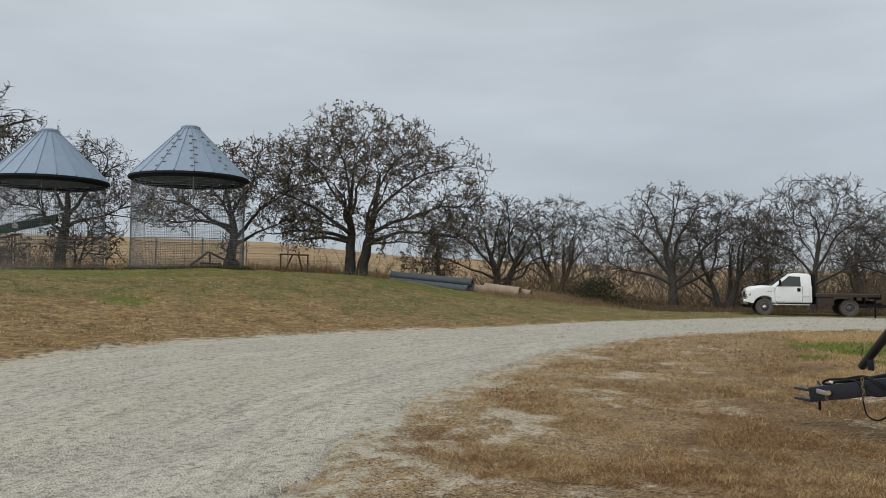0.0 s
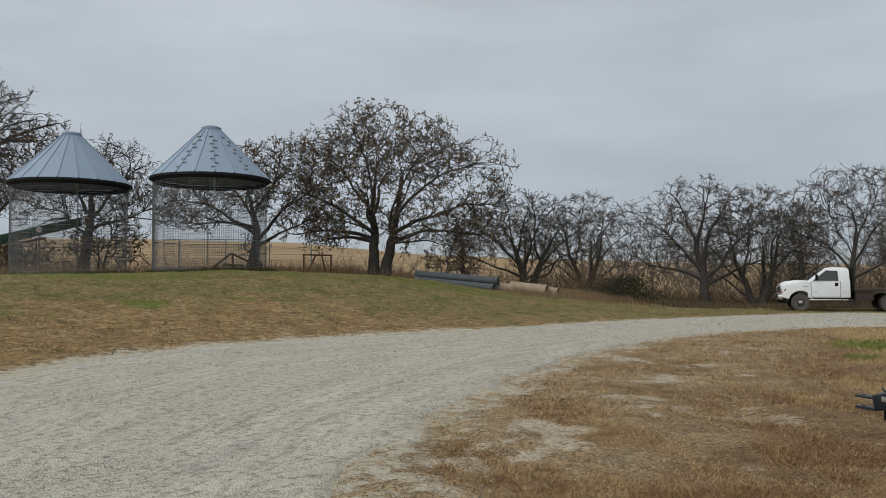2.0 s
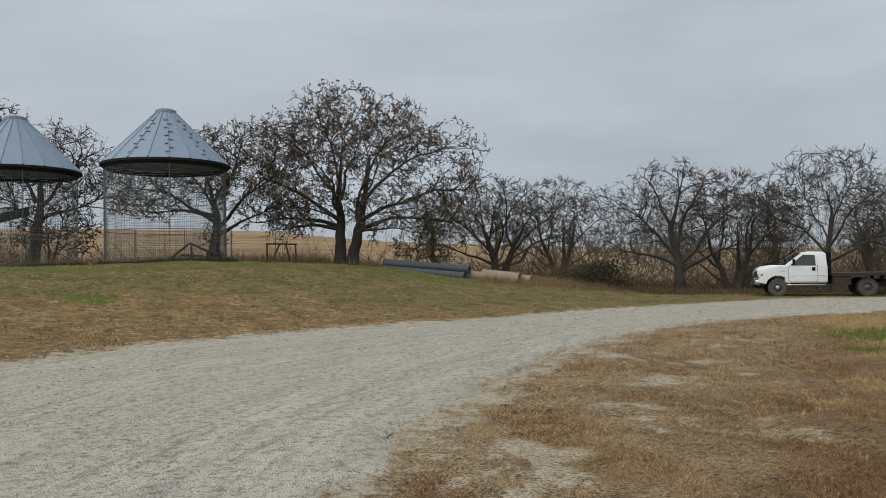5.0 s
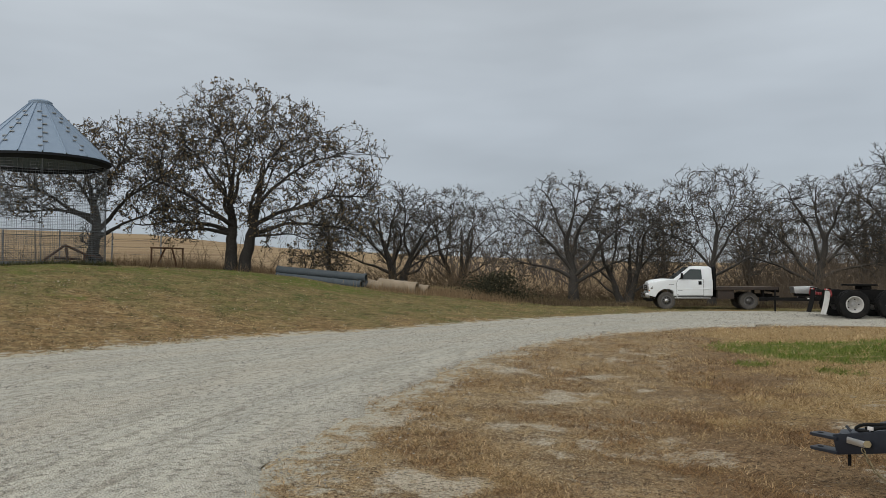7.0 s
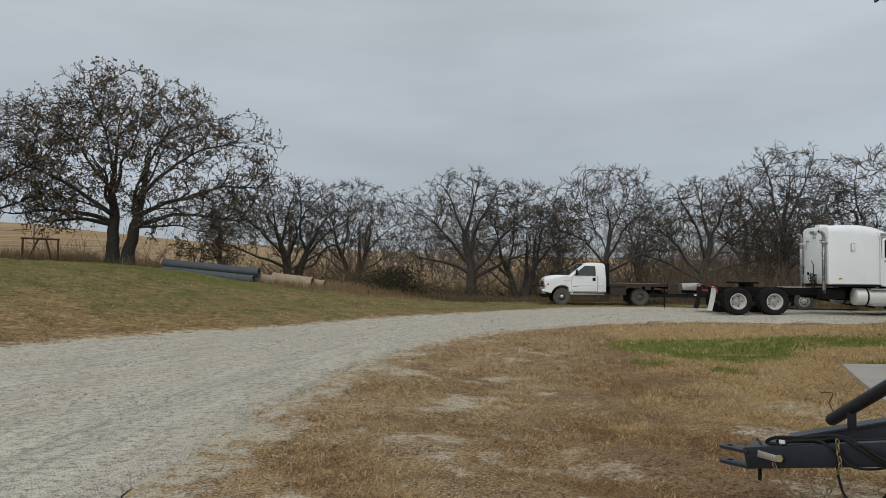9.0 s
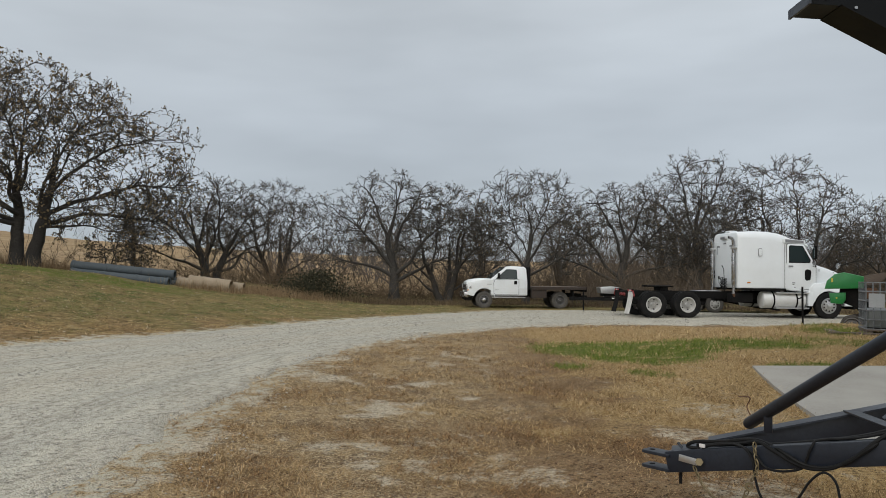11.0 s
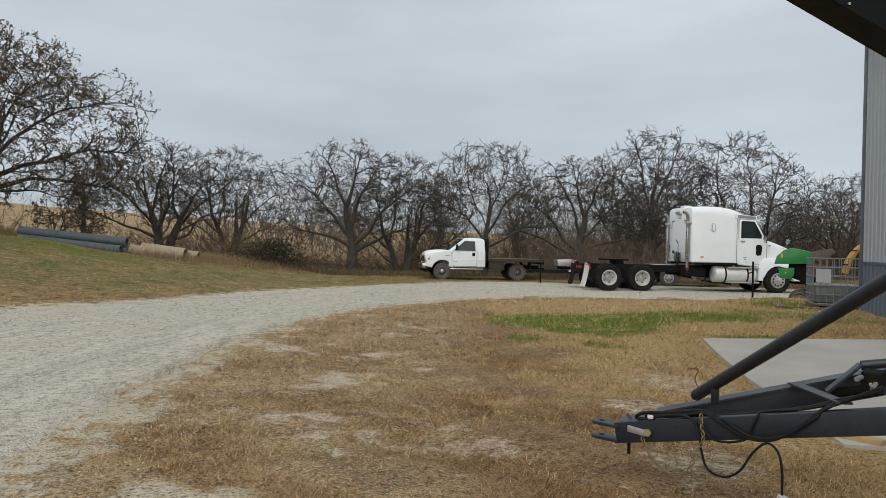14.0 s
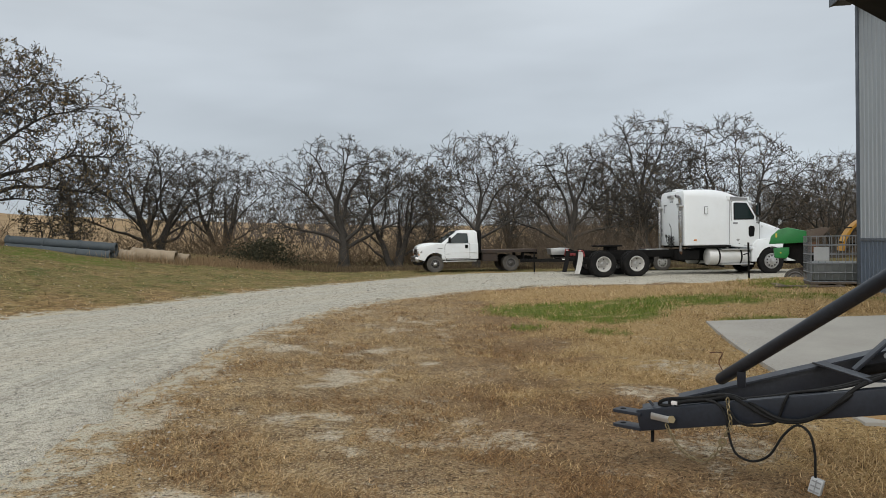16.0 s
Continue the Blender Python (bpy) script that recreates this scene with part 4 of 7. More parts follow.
big = tree_meshes(11, stems,
                  [(-2.7, 0, 5.5, 2.8, 2.8, 2.4), (0.5, 0, 6.9, 3.5, 3.0, 2.35), (4.3, 0, 5.3, 3.2, 2.8, 2.45), (5.4, 0.2, 3.2, 2.2, 2.2, 1.8), (-3.3, 0, 2.9, 2.3, 2.0, 1.7), (-1.2, 0, 7.0, 2.6, 2.6, 2.2), (2.4, 0, 6.4, 2.8, 2.6, 2.1),
                   (0.4, -0.8, 4.2, 3.0, 1.9, 1.6), (2.6, -0.9, 2.7, 2.9, 1.6, 1.5), (5.2, 0, 1.9, 1.8, 1.5, 1.2), (-1.9, -0.9, 2.9, 2.4, 1.6, 1.5), (-0.3, -1.2, 3.1, 1.7, 1.2, 1.1), (2.3, -0.9, 1.9, 2.0, 1.1, 1.0), (-2.4, -0.9, 2.1, 1.9, 1.1, 0.9)],
                  160, 0.31, 3.0, 0.62, 0.28, 0.12, droop=0.03)
tree(19.3, 37.5, "large twin-trunked oak with sparse brown leaves", big, -28, name="oak_tree")
stems = limbs(3, [(0, 0, 0), (0.05, 0, 1.0), (0.25, 0, 1.9), (0.1, 0.1, 2.8), (-0.2, 0.1, 4.4)], [(1.4, 2.3, 0, 2.6), (1.7, 3.2, 0.2, 4.7), (2.0, -2.6, 0.2, 2.6), (2.4, -3.6, -0.3, 3.8), (2.7, -1.4, 0.8, 5.0), (2.8, 1.3, -0.7, 5.6)])
side = tree_meshes(12, stems, [(-2.7, 0, 3.7, 2.6, 2.2, 1.7), (2.2, 0, 5.3, 2.8, 2.4, 2.1), (-0.2, 0, 5.3, 2.4, 2.2, 1.7), (3.5, 0, 3.0, 1.8, 1.7, 1.6), (0.6, -0.4, 3.4, 2.0, 1.5, 1.0)], 82, 0.3, 3.2, 0.58, 0.3, 0.12)
tree(13.45, 40.6, "oak with a leaning limb and sparse brown leaves", side, -20, name="oak_tree")
stems = limbs(4, [(0, 0, 0), (0.05, 0, 1.8), (0.2, 0, 3.0), (0.1, 0, 4.4), (0.3, 0, 5.6)], [(2.1, 2.8, 0.2, 3.6), (2.4, -2.6, -0.3, 3.9), (3.0, 2.4, -0.7, 5.6), (3.4, -1.4, 0.8, 6.2)])
left = tree_meshes(13, stems, [(0.6, 0, 5.6, 3.6, 3.0, 2.4), (-2.3, 0, 4.2, 2.3, 2.2, 1.9), (2.9, 0, 4.0, 2.5, 2.2, 1.9)], 66, 0.32, 3.0, 0.16, 0.3, 0.11)
tree(6.0, 46.1, "bare oak standing behind the wire corn cribs", left, -8, name="oak_tree")
tree(1.9, 53.5, "tall oak at the edge of the field", left, 120, 1.5, name="oak_tree")

# the tree row beyond the bank and behind the parked pickup
stems = limbs(5, [(-0.1, 0, 0), (-0.15, 0, 0.7), (-0.5, 0, 1.7), (-0.9, 0.1, 3.2)], [(0.4, 2.8, 0.4, 1.8), (0.6, -3.4, -0.3, 1.9), (1.0, 1.4, -0.8, 4.2), (1.4, -2.8, 0.6, 4.0), (1.7, 0.4, 0.8, 4.9)]) + limbs(6, [(0.35, 0.1, 0), (0.65, 0.1, 0.9), (1.1, 0, 1.9), (1.9, 0, 3.2)], [(0.6, 3.9, 0, 2.2), (1.1, 3.6, 0.5, 3.8), (1.5, 0.3, -0.8, 4.6)])
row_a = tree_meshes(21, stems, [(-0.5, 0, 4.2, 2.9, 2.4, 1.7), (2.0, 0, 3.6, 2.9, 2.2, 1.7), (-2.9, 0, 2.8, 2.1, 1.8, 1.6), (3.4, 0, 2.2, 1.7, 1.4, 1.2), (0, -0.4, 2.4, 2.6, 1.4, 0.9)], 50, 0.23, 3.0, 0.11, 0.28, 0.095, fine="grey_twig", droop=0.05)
stems = limbs(7, [(0, 0, 0), (0.1, 0, 1.3), (-0.1, 0, 2.2), (-0.3, 0, 3.4), (0.1, 0, 5.0)], [(1.1, 3.2, 0.2, 2.4), (1.3, -3.3, 0.2, 2.6), (1.5, 2.8, -0.6, 4.5), (1.8, -2.7, -0.8, 4.6), (2.2, 1.3, 0.9, 5.8), (2.6, -1.6, 0.8, 6.0)])
row_b = tree_meshes(22, stems, [(-0.4, 0, 5.7, 2.1, 1.9, 1.5), (2.0, 0, 4.9, 2.3, 1.9, 1.8), (-2.4, 0, 4.3, 2.2, 1.9, 1.8), (3.0, 0, 2.8, 2.0, 1.6, 1.3), (-3.0, 0, 2.5, 1.9, 1.5, 1.2)], 50, 0.29, 3.0, 0.11, 0.28, 0.095, fine="grey_twig", droop=0.05)
stems = limbs(8, [(0, 0, 0), (0.05, 0, 1.5), (0.1, 0, 2.4), (0.4, 0, 3.5), (0.3, 0, 4.8)], [(1.5, 3.0, 0.3, 2.8), (1.9, -2.3, -0.2, 3.9), (2.2, 2.2, -0.6, 4.9), (2.5, -1.3, 0.8, 5.6), (2.9, 1.2, 0.6, 6.0)])
row_c = tree_meshes(23, stems, [(0, 0, 5.6, 2.9, 2.4, 1.7), (-2.0, 0, 4.1, 2.0, 1.7, 1.6), (2.4, 0, 3.9, 2.2, 1.7, 1.6)], 48, 0.2, 3.0, 0.11, 0.28, 0.095, fine="grey_twig")
stems = limbs(9, [(0.1, 0, 0), (0.3, 0, 1.0), (0.7, 0, 2.2), (0.9, 0, 3.8)], [(0.6, 2.6, 0.3, 2.0), (1.1, 2.5, -0.5, 3.7), (1.7, 0.9, 0.9, 5.0)]) + limbs(10, [(-0.3, 0.1, 0), (-0.6, 0, 1.1), (-1.1, 0, 2.2), (-1.4, 0, 3.8)], [(0.5, -2.9, 0.2, 1.9), (1.0, -2.7, -0.5, 3.7), (1.6, -0.2, 0.6, 5.2)]) + [[(0.05, 0.35, 0), (0.1, 0.4, 1.8), (0, 0.3, 3.4)]]
row_d = tree_meshes(24, stems, [(0, 0, 4.6, 3.0, 2.6, 1.9), (2.1, 0, 3.2, 2.3, 1.9, 1.8), (-2.2, 0, 3.2, 2.3, 1.9, 1.8)], 50, 0.19, 3.0, 0.11, 0.28, 0.095, fine="grey_twig", droop=0.05)
stems = limbs(11, [(0, 0, 0), (0.1, 0, 1.8), (-0.1, 0, 3.2), (0, 0, 4.8), (0.3, 0, 6.4)], [(1.5, 2.8, 0.2, 3.2), (1.8, -2.6, -0.2, 3.4), (2.3, 2.6, -0.8, 5.6), (2.7, -2.2, 0.8, 5.9), (3.3, 1.4, 0.9, 7.4), (3.8, -1.3, -0.7, 7.6)])
tall = tree_meshes(25, stems, [(0.3, 0, 6.8, 3.3, 2.8, 2.2), (-2.2, 0, 4.8, 2.4, 2.0, 2.0), (2.6, 0, 4.6, 2.4, 2.0, 2.0), (0, 0, 3.4, 2.8, 2.2, 1.5)], 72, 0.27, 3.0, 0.1, 0.28, 0.095, fine="grey_twig")
stems = limbs(12, [(0, 0, 0), (0.1, 0, 1.2), (-0.1, 0, 2.6), (0.2, 0, 4.4)], [(0.8, 2.6, 0.2, 2.2), (1.0, -2.6, -0.2, 2.4), (1.5, 1.8, -0.8, 4.4), (1.9, -1.6, 0.8, 4.8)])
# rear trees: bark and twigs paled to suggest haze
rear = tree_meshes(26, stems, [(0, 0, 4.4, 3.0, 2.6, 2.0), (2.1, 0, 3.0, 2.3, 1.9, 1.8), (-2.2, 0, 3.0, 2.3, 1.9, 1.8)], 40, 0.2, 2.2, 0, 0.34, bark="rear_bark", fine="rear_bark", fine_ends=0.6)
ROW = [(28.7, 37.4, row_a, -35, 1.0, "many-limbed bare oak beside the pipe pile"), (33.5, 37.4, row_d, -40, 0.95, "multi-stemmed bare tree in the tree row"),
       (35.1, 29.9, row_b, -47, 1.02, "bare oak with wide crooked limbs"), (37.7, 28.3, row_d, -50, 1.02, "multi-stemmed bare tree behind the pickup"),
       (39.2, 24.1, row_c, -60, 1.02, "bare tree behind the flatbed pickup"), (45.1, 21.2, row_b, 120, 1.02, "bare oak in the tree row"),
       (50.4, 18.6, tall, -65, 1.05, "tall bare tree with a dense round crown"), (53.7, 14.2, row_d, 110, 1.4, "bare multi-stemmed tree beyond the road"),
       (62.6, 8.9, row_c, -80, 1.0, "small bare tree beside the road"), (44.5, 30.5, rear, 30, 1.0, "bare tree at the back of the row"), (31.8, 41.5, rear, 200, 0.85, "bare oak at the field edge"),
       (47.5, 26.5, rear, 15, 1.05, "bare tree at the back of the row"), (55, 22.5, rear, 140, 1.3, "bare tree at the back of the row"), (58, 17.5, rear, 80, 0.85, "bare tree at the back of the row"),
       (40.5, 34.5, rear, 75, 0.95, "bare tree at the back of the row"), (60.5, 12.5, rear, 220, 0.95, "bare tree at the back of the row"), (47.3, 16.8, row_d, 250, 0.9, "bare multi-stemmed tree behind the trailer"),
       (26.2, 40.4, rear, 65, 0.8, "thin multi-stemmed tree at the end of the row"),
       (57, 8.5, row_a, 300, 0.9, "bare tree beyond the road bend"), (66, 3.0, row_d, 20, 1.1, "bare tree beyond the road bend")]
for x, y, meshes, turn, size, label in ROW:
    tree(x, y, label, meshes, turn, size, group="tree row")


shrub = tree_meshes(27, [[(0, 0, 0), (0.1, 0, 0.5), (0.05, 0, 1.1)], [(0.15, 0, 0), (0.4, 0.1, 0.6), (0.7, 0, 1.2)]], [(0.2, 0, 1.2, 1.3, 1.0, 0.8), (0.9, 0, 0.8, 0.9, 0.8, 0.6)], 9, 0.05, 2.2, 0.4, 0.25, 0.13)
tree(22.0, 36.0, "leafy brown oak scrub by the drain pipes", shrub, -30, name="oak_scrub")
for x, y, k, w in ((6.3, 42.6, 1.6, 40), (3.6, 43.0, 1.05, 160), (2.5, 43.0, 0.95, 250), (1.3, 43.3, 1.1, 10)):
    tree(x, y, "dark scrub growing behind the wire crib", shrub, w, k, name="oak_scrub")
tree(23.6, 35.4, "leafy brown oak scrub by the drain pipes", shrub, 110, 0.8, name="oak_scrub")


def brush_mesh(g, spots, height, per, mat, lean=0.35, spread=0.7, width=0.007, name="brush"):
    """Dense bare stems and side twigs rising from spots (x, y, scale)."""
    ch = []
    for x, y, k in spots:
        m = per
        bx, by = x + g.normal(0, spread * k, m), y + g.normal(0, spread * k, m)
        p = np.stack([bx, by, land(bx, by) - 0.05], 1)
        h = height * k * g.uniform(0.35, 1.15, m)
        d = unit(np.stack([g.normal(0, lean, m), g.normal(0, lean, m), np.ones(m)], 1))
        r = width * g.uniform(0.7, 1.6, m)
        for s in range(3):
            d = unit(d + g.normal(0, 0.22, (m, 3)))
            q = p + d * (h / 3)[:, None]
            ch.append(tubes(p, q, r, r * 0.75, 3))
            for _ in range(2):
                fd = unit(d + g.normal(0, 0.6, (m, 3)))
                ch.append(tubes(q, q + fd * (h * 0.22)[:, None], r * 0.6, r * 0.3, 3))
            p, r = q, r * 0.75
    return raw(name, *joined(ch), mat)


g = np.random.default_rng(31)
spots = []
for x0, y0, x1, y1, n in ((24.5, 36, 33, 33.5, 22), (31, 33.5, 37.5, 30.5, 28), (37, 31, 42, 26, 28), (42, 27.5, 50, 20.5, 34), (47, 20.5, 55, 11.5, 42), (54, 13, 62, 4, 34), (25, 41, 33, 38, 26), (33, 38.5, 41, 32.5, 34), (17, 41, 24, 39, 8), (5, 43, 15, 41, 6), (-3, 41.5, 6, 42.5, 30)):
    for k in range(n):
        u = g.random()
        spots.append((x0 + (x1 - x0) * u + g.normal(0, 0.8), y0 + (y1 - y0) * u + g.normal(0, 0.8), g.uniform(0.6, 1.25)))
solid("undergrowth", brush_mesh(g, spots, 2.2, 12, "brush", 1.0, width=0.009), "brush", "grey-brown leafless brush under the tree row", "brush", kind="stuff")
spots = [(44 + 24 * u + g.normal(0, 1.8), 32 - 27.5 * u + g.normal(0, 1.8), g.uniform(0.5, 0.8) + 0.4 * min(1, 2 * u)) for u in g.random(125)]
spots += [(40 + 3.4 * u + g.normal(0, 0.5), 22.5 - 10.5 * u + g.normal(0, 0.6), g.uniform(0.35, 0.6)) for u in g.random(20)]
solid("thicket", brush_mesh(g, spots, 4.6, 30, "thicket", 0.5, 1.3, 0.011, "thicket"), "thicket", "dense grey leafless thicket behind the trees", "thicket", kind="stuff")
spots = []
for u in g.random(110):
    w, r = radians(40 + 58 * u), g.uniform(78, 125)
    spots.append((2 + r * math.sin(w), 2 + r * math.cos(w), g.uniform(0.6, 1.15)))
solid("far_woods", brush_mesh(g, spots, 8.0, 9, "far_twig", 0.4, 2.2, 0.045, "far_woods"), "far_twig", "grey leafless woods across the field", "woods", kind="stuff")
g = np.random.default_rng(32)
e = np.concatenate([np.stack([1.5 * g.normal(0, 0.7 * (1 - h) + 0.22, 260) + 0.5 * math.sin(9 * h), g.normal(0, 0.7, 260), np.full(260, 0.05 + 1.0 * h) + g.normal(0, 0.16, 260)], 1) for h in np.linspace(0, 1, 12)])
e[:, 2] = np.maximum(e[:, 2], 0.02)
cedar_root = thing("cedar_bush", put(28.9, 29.7), "low dark cedar bush below the bank", "bush")
part("foliage", leaf_mesh(g, e, 0.11, "cedar"), "", cedar_root)
part("stem", T([(0, 0, -0.1), (0.05, 0, 0.4), (0, 0, 0.9)], [0.07, 0.05, 0.02], 6), "bark", cedar_root)


# ---- wire corn cribs ----
def crib_parts():
    R, H, RE, RT, ZT = 2.40, 4.05, 2.57, 0.36, 2.34
    n = 20
    # one roof panel between two ribs, with its raised seam
    w = math.pi / n
    bm = bmesh.new()

    def at(r, a, z):
        return (r * math.cos(a), r * math.sin(a), z)
    rows = 6
    g0 = [[bm.verts.new(at(RE + (RT - RE) * k / rows, a, H + 0.02 + (ZT - 0.1) * k / rows + lift)) for k in range(rows + 1)]
          for a, lift in ((-w, 0.05), (-w * 0.965, 0.048), (-w * 0.93, 0.0), (0, 0.004), (w * 0.93, 0.0), (w * 0.965, 0.048), (w, 0.05))]
    for c0, c1 in zip(g0, g0[1:]):
        for k in range(rows):
            bm.faces.new((c0[k], c1[k], c1[k + 1], c0[k + 1]))
    bmesh.ops.recalc_face_normals(bm, faces=bm.faces[:])
    up = sum(f.normal.z for f in bm.faces)
    if up < 0:
        bmesh.ops.reverse_faces(bm, faces=bm.faces[:])
    panel = finish(bm, "roof_panel", "roof_sheet", 25)
    cap = finish(lathe(bmesh.new(), [(0.42, H + ZT - 0.13), (0.43, H + ZT - 0.02), (0.3, H + ZT + 0.05), (0.02, H + ZT + 0.07)], 20, "z"), "cap", "roof_sheet", 40)
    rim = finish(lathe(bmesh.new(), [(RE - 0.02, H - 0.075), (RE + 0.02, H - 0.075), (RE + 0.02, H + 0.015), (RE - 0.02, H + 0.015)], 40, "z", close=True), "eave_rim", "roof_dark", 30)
    # ring below the rim, coloured dark as the shade inside the roof
    eave = finish(lathe(bmesh.new(), [(R - 0.05, H - 0.2), (R + 0.02, H - 0.2), (RE - 0.03, H - 0.07), (RE - 0.03, H - 0.04), (R - 0.05, H - 0.12)], 40, "z", close=True), "eave_shade_ring", "roof_dark", 30)
    # welded wire: uprights and hoops
    k = 180
    a = 2 * np.pi * np.arange(k) / k
    p0 = np.stack([R * np.cos(a), R * np.sin(a), np.full(k, 0.05)], 1)
    p1 = p0 + np.array([0, 0, H - 0.1])
    ch = [tubes(p0, p1, np.full(k, 0.0052), np.full(k, 0.0052), 3)]
    h = np.concatenate([np.arange(0.1, 1.3, 0.075), np.arange(1.3, H - 0.2, 0.11)])
    b0, b1 = 2 * np.pi * np.arange(48) / 48, 2 * np.pi * (np.arange(48) + 1) / 48
    for z in h:
        q0 = np.stack([R * np.cos(b0), R * np.sin(b0), np.full(48, z)], 1)
        q1 = np.stack([R * np.cos(b1), R * np.sin(b1), np.full(48, z)], 1)
        ch.append(tubes(q0, q1, np.full(48, 0.0058), np.full(48, 0.0058), 3))
    mesh = raw("wire_wall", *joined(ch), "wire")
    post = finish(B((-0.014, -0.012, -0.2), (0.014, 0.012, H - 0.1)), "post", "wire")
    band = finish(lathe(bmesh.new(), [(R - 0.012, 0.0), (R + 0.012, 0.0), (R + 0.012, 0.1), (R - 0.012, 0.1)], 40, "z", close=True), "base_band", "wire", 30)
    hoop = finish(lathe(bmesh.new(), [(R + 0.006, -0.012), (R + 0.012, -0.012), (R + 0.012, 0.012), (R + 0.006, 0.012)], 40, "z", close=True), "hoop", "wire", 30)
    cleat = finish(B((-0.085, -0.03, -0.012), (0.085, 0.03, 0.018)), "cleat", "cleat")
    footing = finish(lathe(bmesh.new(), [(R + 0.02, -0.45), (R + 0.04, -0.1), (R + 0.0, -0.06), (0.05, -0.05)], 32, "z"), "footing", "old_concrete", 30)
    return R, H, RE, RT, ZT, n, panel, cap, rim, eave, mesh, post, band, hoop, cleat, footing


CRIB = crib_parts()


def crib(x, y, label, turn, dz, cleats):
    R, H, RE, RT, ZT, n, panel, cap, rim, eave, mesh, post, band, hoop, cleat, footing = CRIB
    root = thing("corn_crib", pose(x, y, dz, 0, 0, turn), label, "corn crib", "corn cribs")
    part("footing", footing, "", root, "low concrete footing")
    part("wire_wall", mesh, "", root, "rusty welded wire mesh")
    part("base_band", band, "", root)
    for z in (1.28, 2.55):
        part("hoop", hoop, "", root, at=pose(0, 0, z))
    for k in range(4):
        w = 90 * k + 9
        part("post", post, "", root, at=pose((R + 0.02) * math.cos(radians(w)), (R + 0.02) * math.sin(radians(w)), 0, 0, 0, w))
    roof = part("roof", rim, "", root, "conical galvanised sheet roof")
    part("eave_shade_ring", eave, "", root)
    part("cap", cap, "", roof)
    for k in range(n):
        part("roof_panel", panel, "", roof, at=pose(0, 0, 0, 0, 0, 360 * k / n))
    slope = math.degrees(math.atan2(ZT - 0.1, RE - RT))
    for rib in cleats:
        for s in range(9):
            u = 0.1 + 0.085 * s
            w = radians(360 * (rib + 0.5) / n)
            r = RE + (RT - RE) * u
            part("cleat", cleat, "", roof, at=pose(r * math.cos(w), r * math.sin(w), H + 0.06 + (ZT - 0.1) * u, 0, 0, 360 * (rib + 0.5) / n) @ pose(0, 0, 0, 0, slope, 0) @ pose(0, 0.1 if s % 2 else -0.06, 0, 0, 0, 84 if s % 2 else 97))


crib(10.05, 35.7, "round wire corn crib with rust-spotted conical roof", -20, 1.95, (13, 15, 17))
crib(4.79, 39.7, "round wire corn crib with clean conical roof", -8, 1.86, ())


def elevator():
    """Green portable grain elevator leaning behind the crib."""
    z = float(land(2.2, 42.9))
    root = thing("grain_elevator", pose(2.7, 42.9, z + 0.3, 0, 0, 8), "green portable grain elevator on a rusty frame", "grain elevator")
    bm = prism(bmesh.new(), [(-3.0, 0.55), (2.9, 2.2), (2.9, 2.65), (-3.0, 1.0)], -0.25, 0.25, bevel=0.02)
    part("trough", bm, "old_green", root, "faded green sheet-metal trough")
    part("undercarriage", PR([(-2.6, 0.35), (1.2, 1.5), (1.2, 1.62), (-2.6, 0.5)], -0.32, -0.26), "rust", root)
    part("undercarriage", PR([(-2.6, 0.35), (1.2, 1.5), (1.2, 1.62), (-2.6, 0.5)], 0.26, 0.32), "rust", root)
    for x, h in ((-1.6, 0.9), (1.0, 1.6)):
        for y in (-0.4, 0.4):
            part("leg", T([(x, y, -0.5), (x, y * 0.7, h)], 0.035, 8), "rust", root)
    badge = part("badge", lathe(bmesh.new(), [(0.02, -0.262), (0.13, -0.262), (0.13, -0.252), (0.02, -0.252)], 24, "y", (1.0, 0, 1.95)), "sign_white", root, "pale oval badge")
    part("badge_mark", B((0.91, -0.27, 1.935), (1.09, -0.263, 1.965), 0), "red_tape", badge)


elevator()


def fence():
    root = thing("wire_fence", pose(0, 0, 0), "old wire field fence on steel posts", "fence")
    line = [(-4 + 2.35 * k, 43.2 - 0.18 * k + 0.03 * k * k * 0.1) for k in range(10)]
    pts = []
    for x, y in line:
        z = float(land(x, y))
        pts.append((x, y, z))
        part("fence_post", T([(x, y, z - 0.3), (x + 0.02, y, z + 1.75)], 0.035, 6), "galv", root)
    for h in (0.35, 0.7, 1.05, 1.4):
        part("fence_wire", T([(x, y - 0.04, z + h) for x, y, z in pts], 0.006, 4), "wire", root)


fence()


def junk():
    """Scrap frame lying in front of the field by the crib."""
    x, y = 12.0, 38.6
    root = thing("scrap_frame", put(x, y, 0, -15), "dark rusty scrap iron frame lying on the bank", "scrap")
    for a, b2 in (((-1.2, 0, 0.08), (-0.2, 0.1, 0.9)), ((-0.2, 0.1, 0.9), (0.6, 0, 0.5)), ((0.6, 0, 0.5), (1.3, 0.1, 0.35)), ((-0.9, 0.1, 0.1), (1.3, 0, 0.12)), ((-0.1, 0, 0.1), (-0.15, 0.1, 0.85)), ((0.5, 0, 0.1), (0.6, 0, 0.52)), ((-0.6, 0, 0.35), (0.4, 0.2, 0.3))):
        part("bar", T([a, b2], 0.06, 6), "rust", root)
    part("drum", lathe(bmesh.new(), [(0.28, -0.4), (0.3, -0.38), (0.3, 0.38), (0.28, 0.4)], 20, "y", (1.0, 0.5, 0.28)), "black", root)
    g = np.random.default_rng(77)
    sap = tree_meshes(77, [[(0, 0, 0), (0.05, 0, 0.9)]], [(0, 0, 1.4, 1.0, 0.8, 0.8)], 5, 0.03, 1.0, 0, 0.2)
    tree(13.0, 39.2, "bare young sapling behind the crib", sap, name="sapling")


junk()


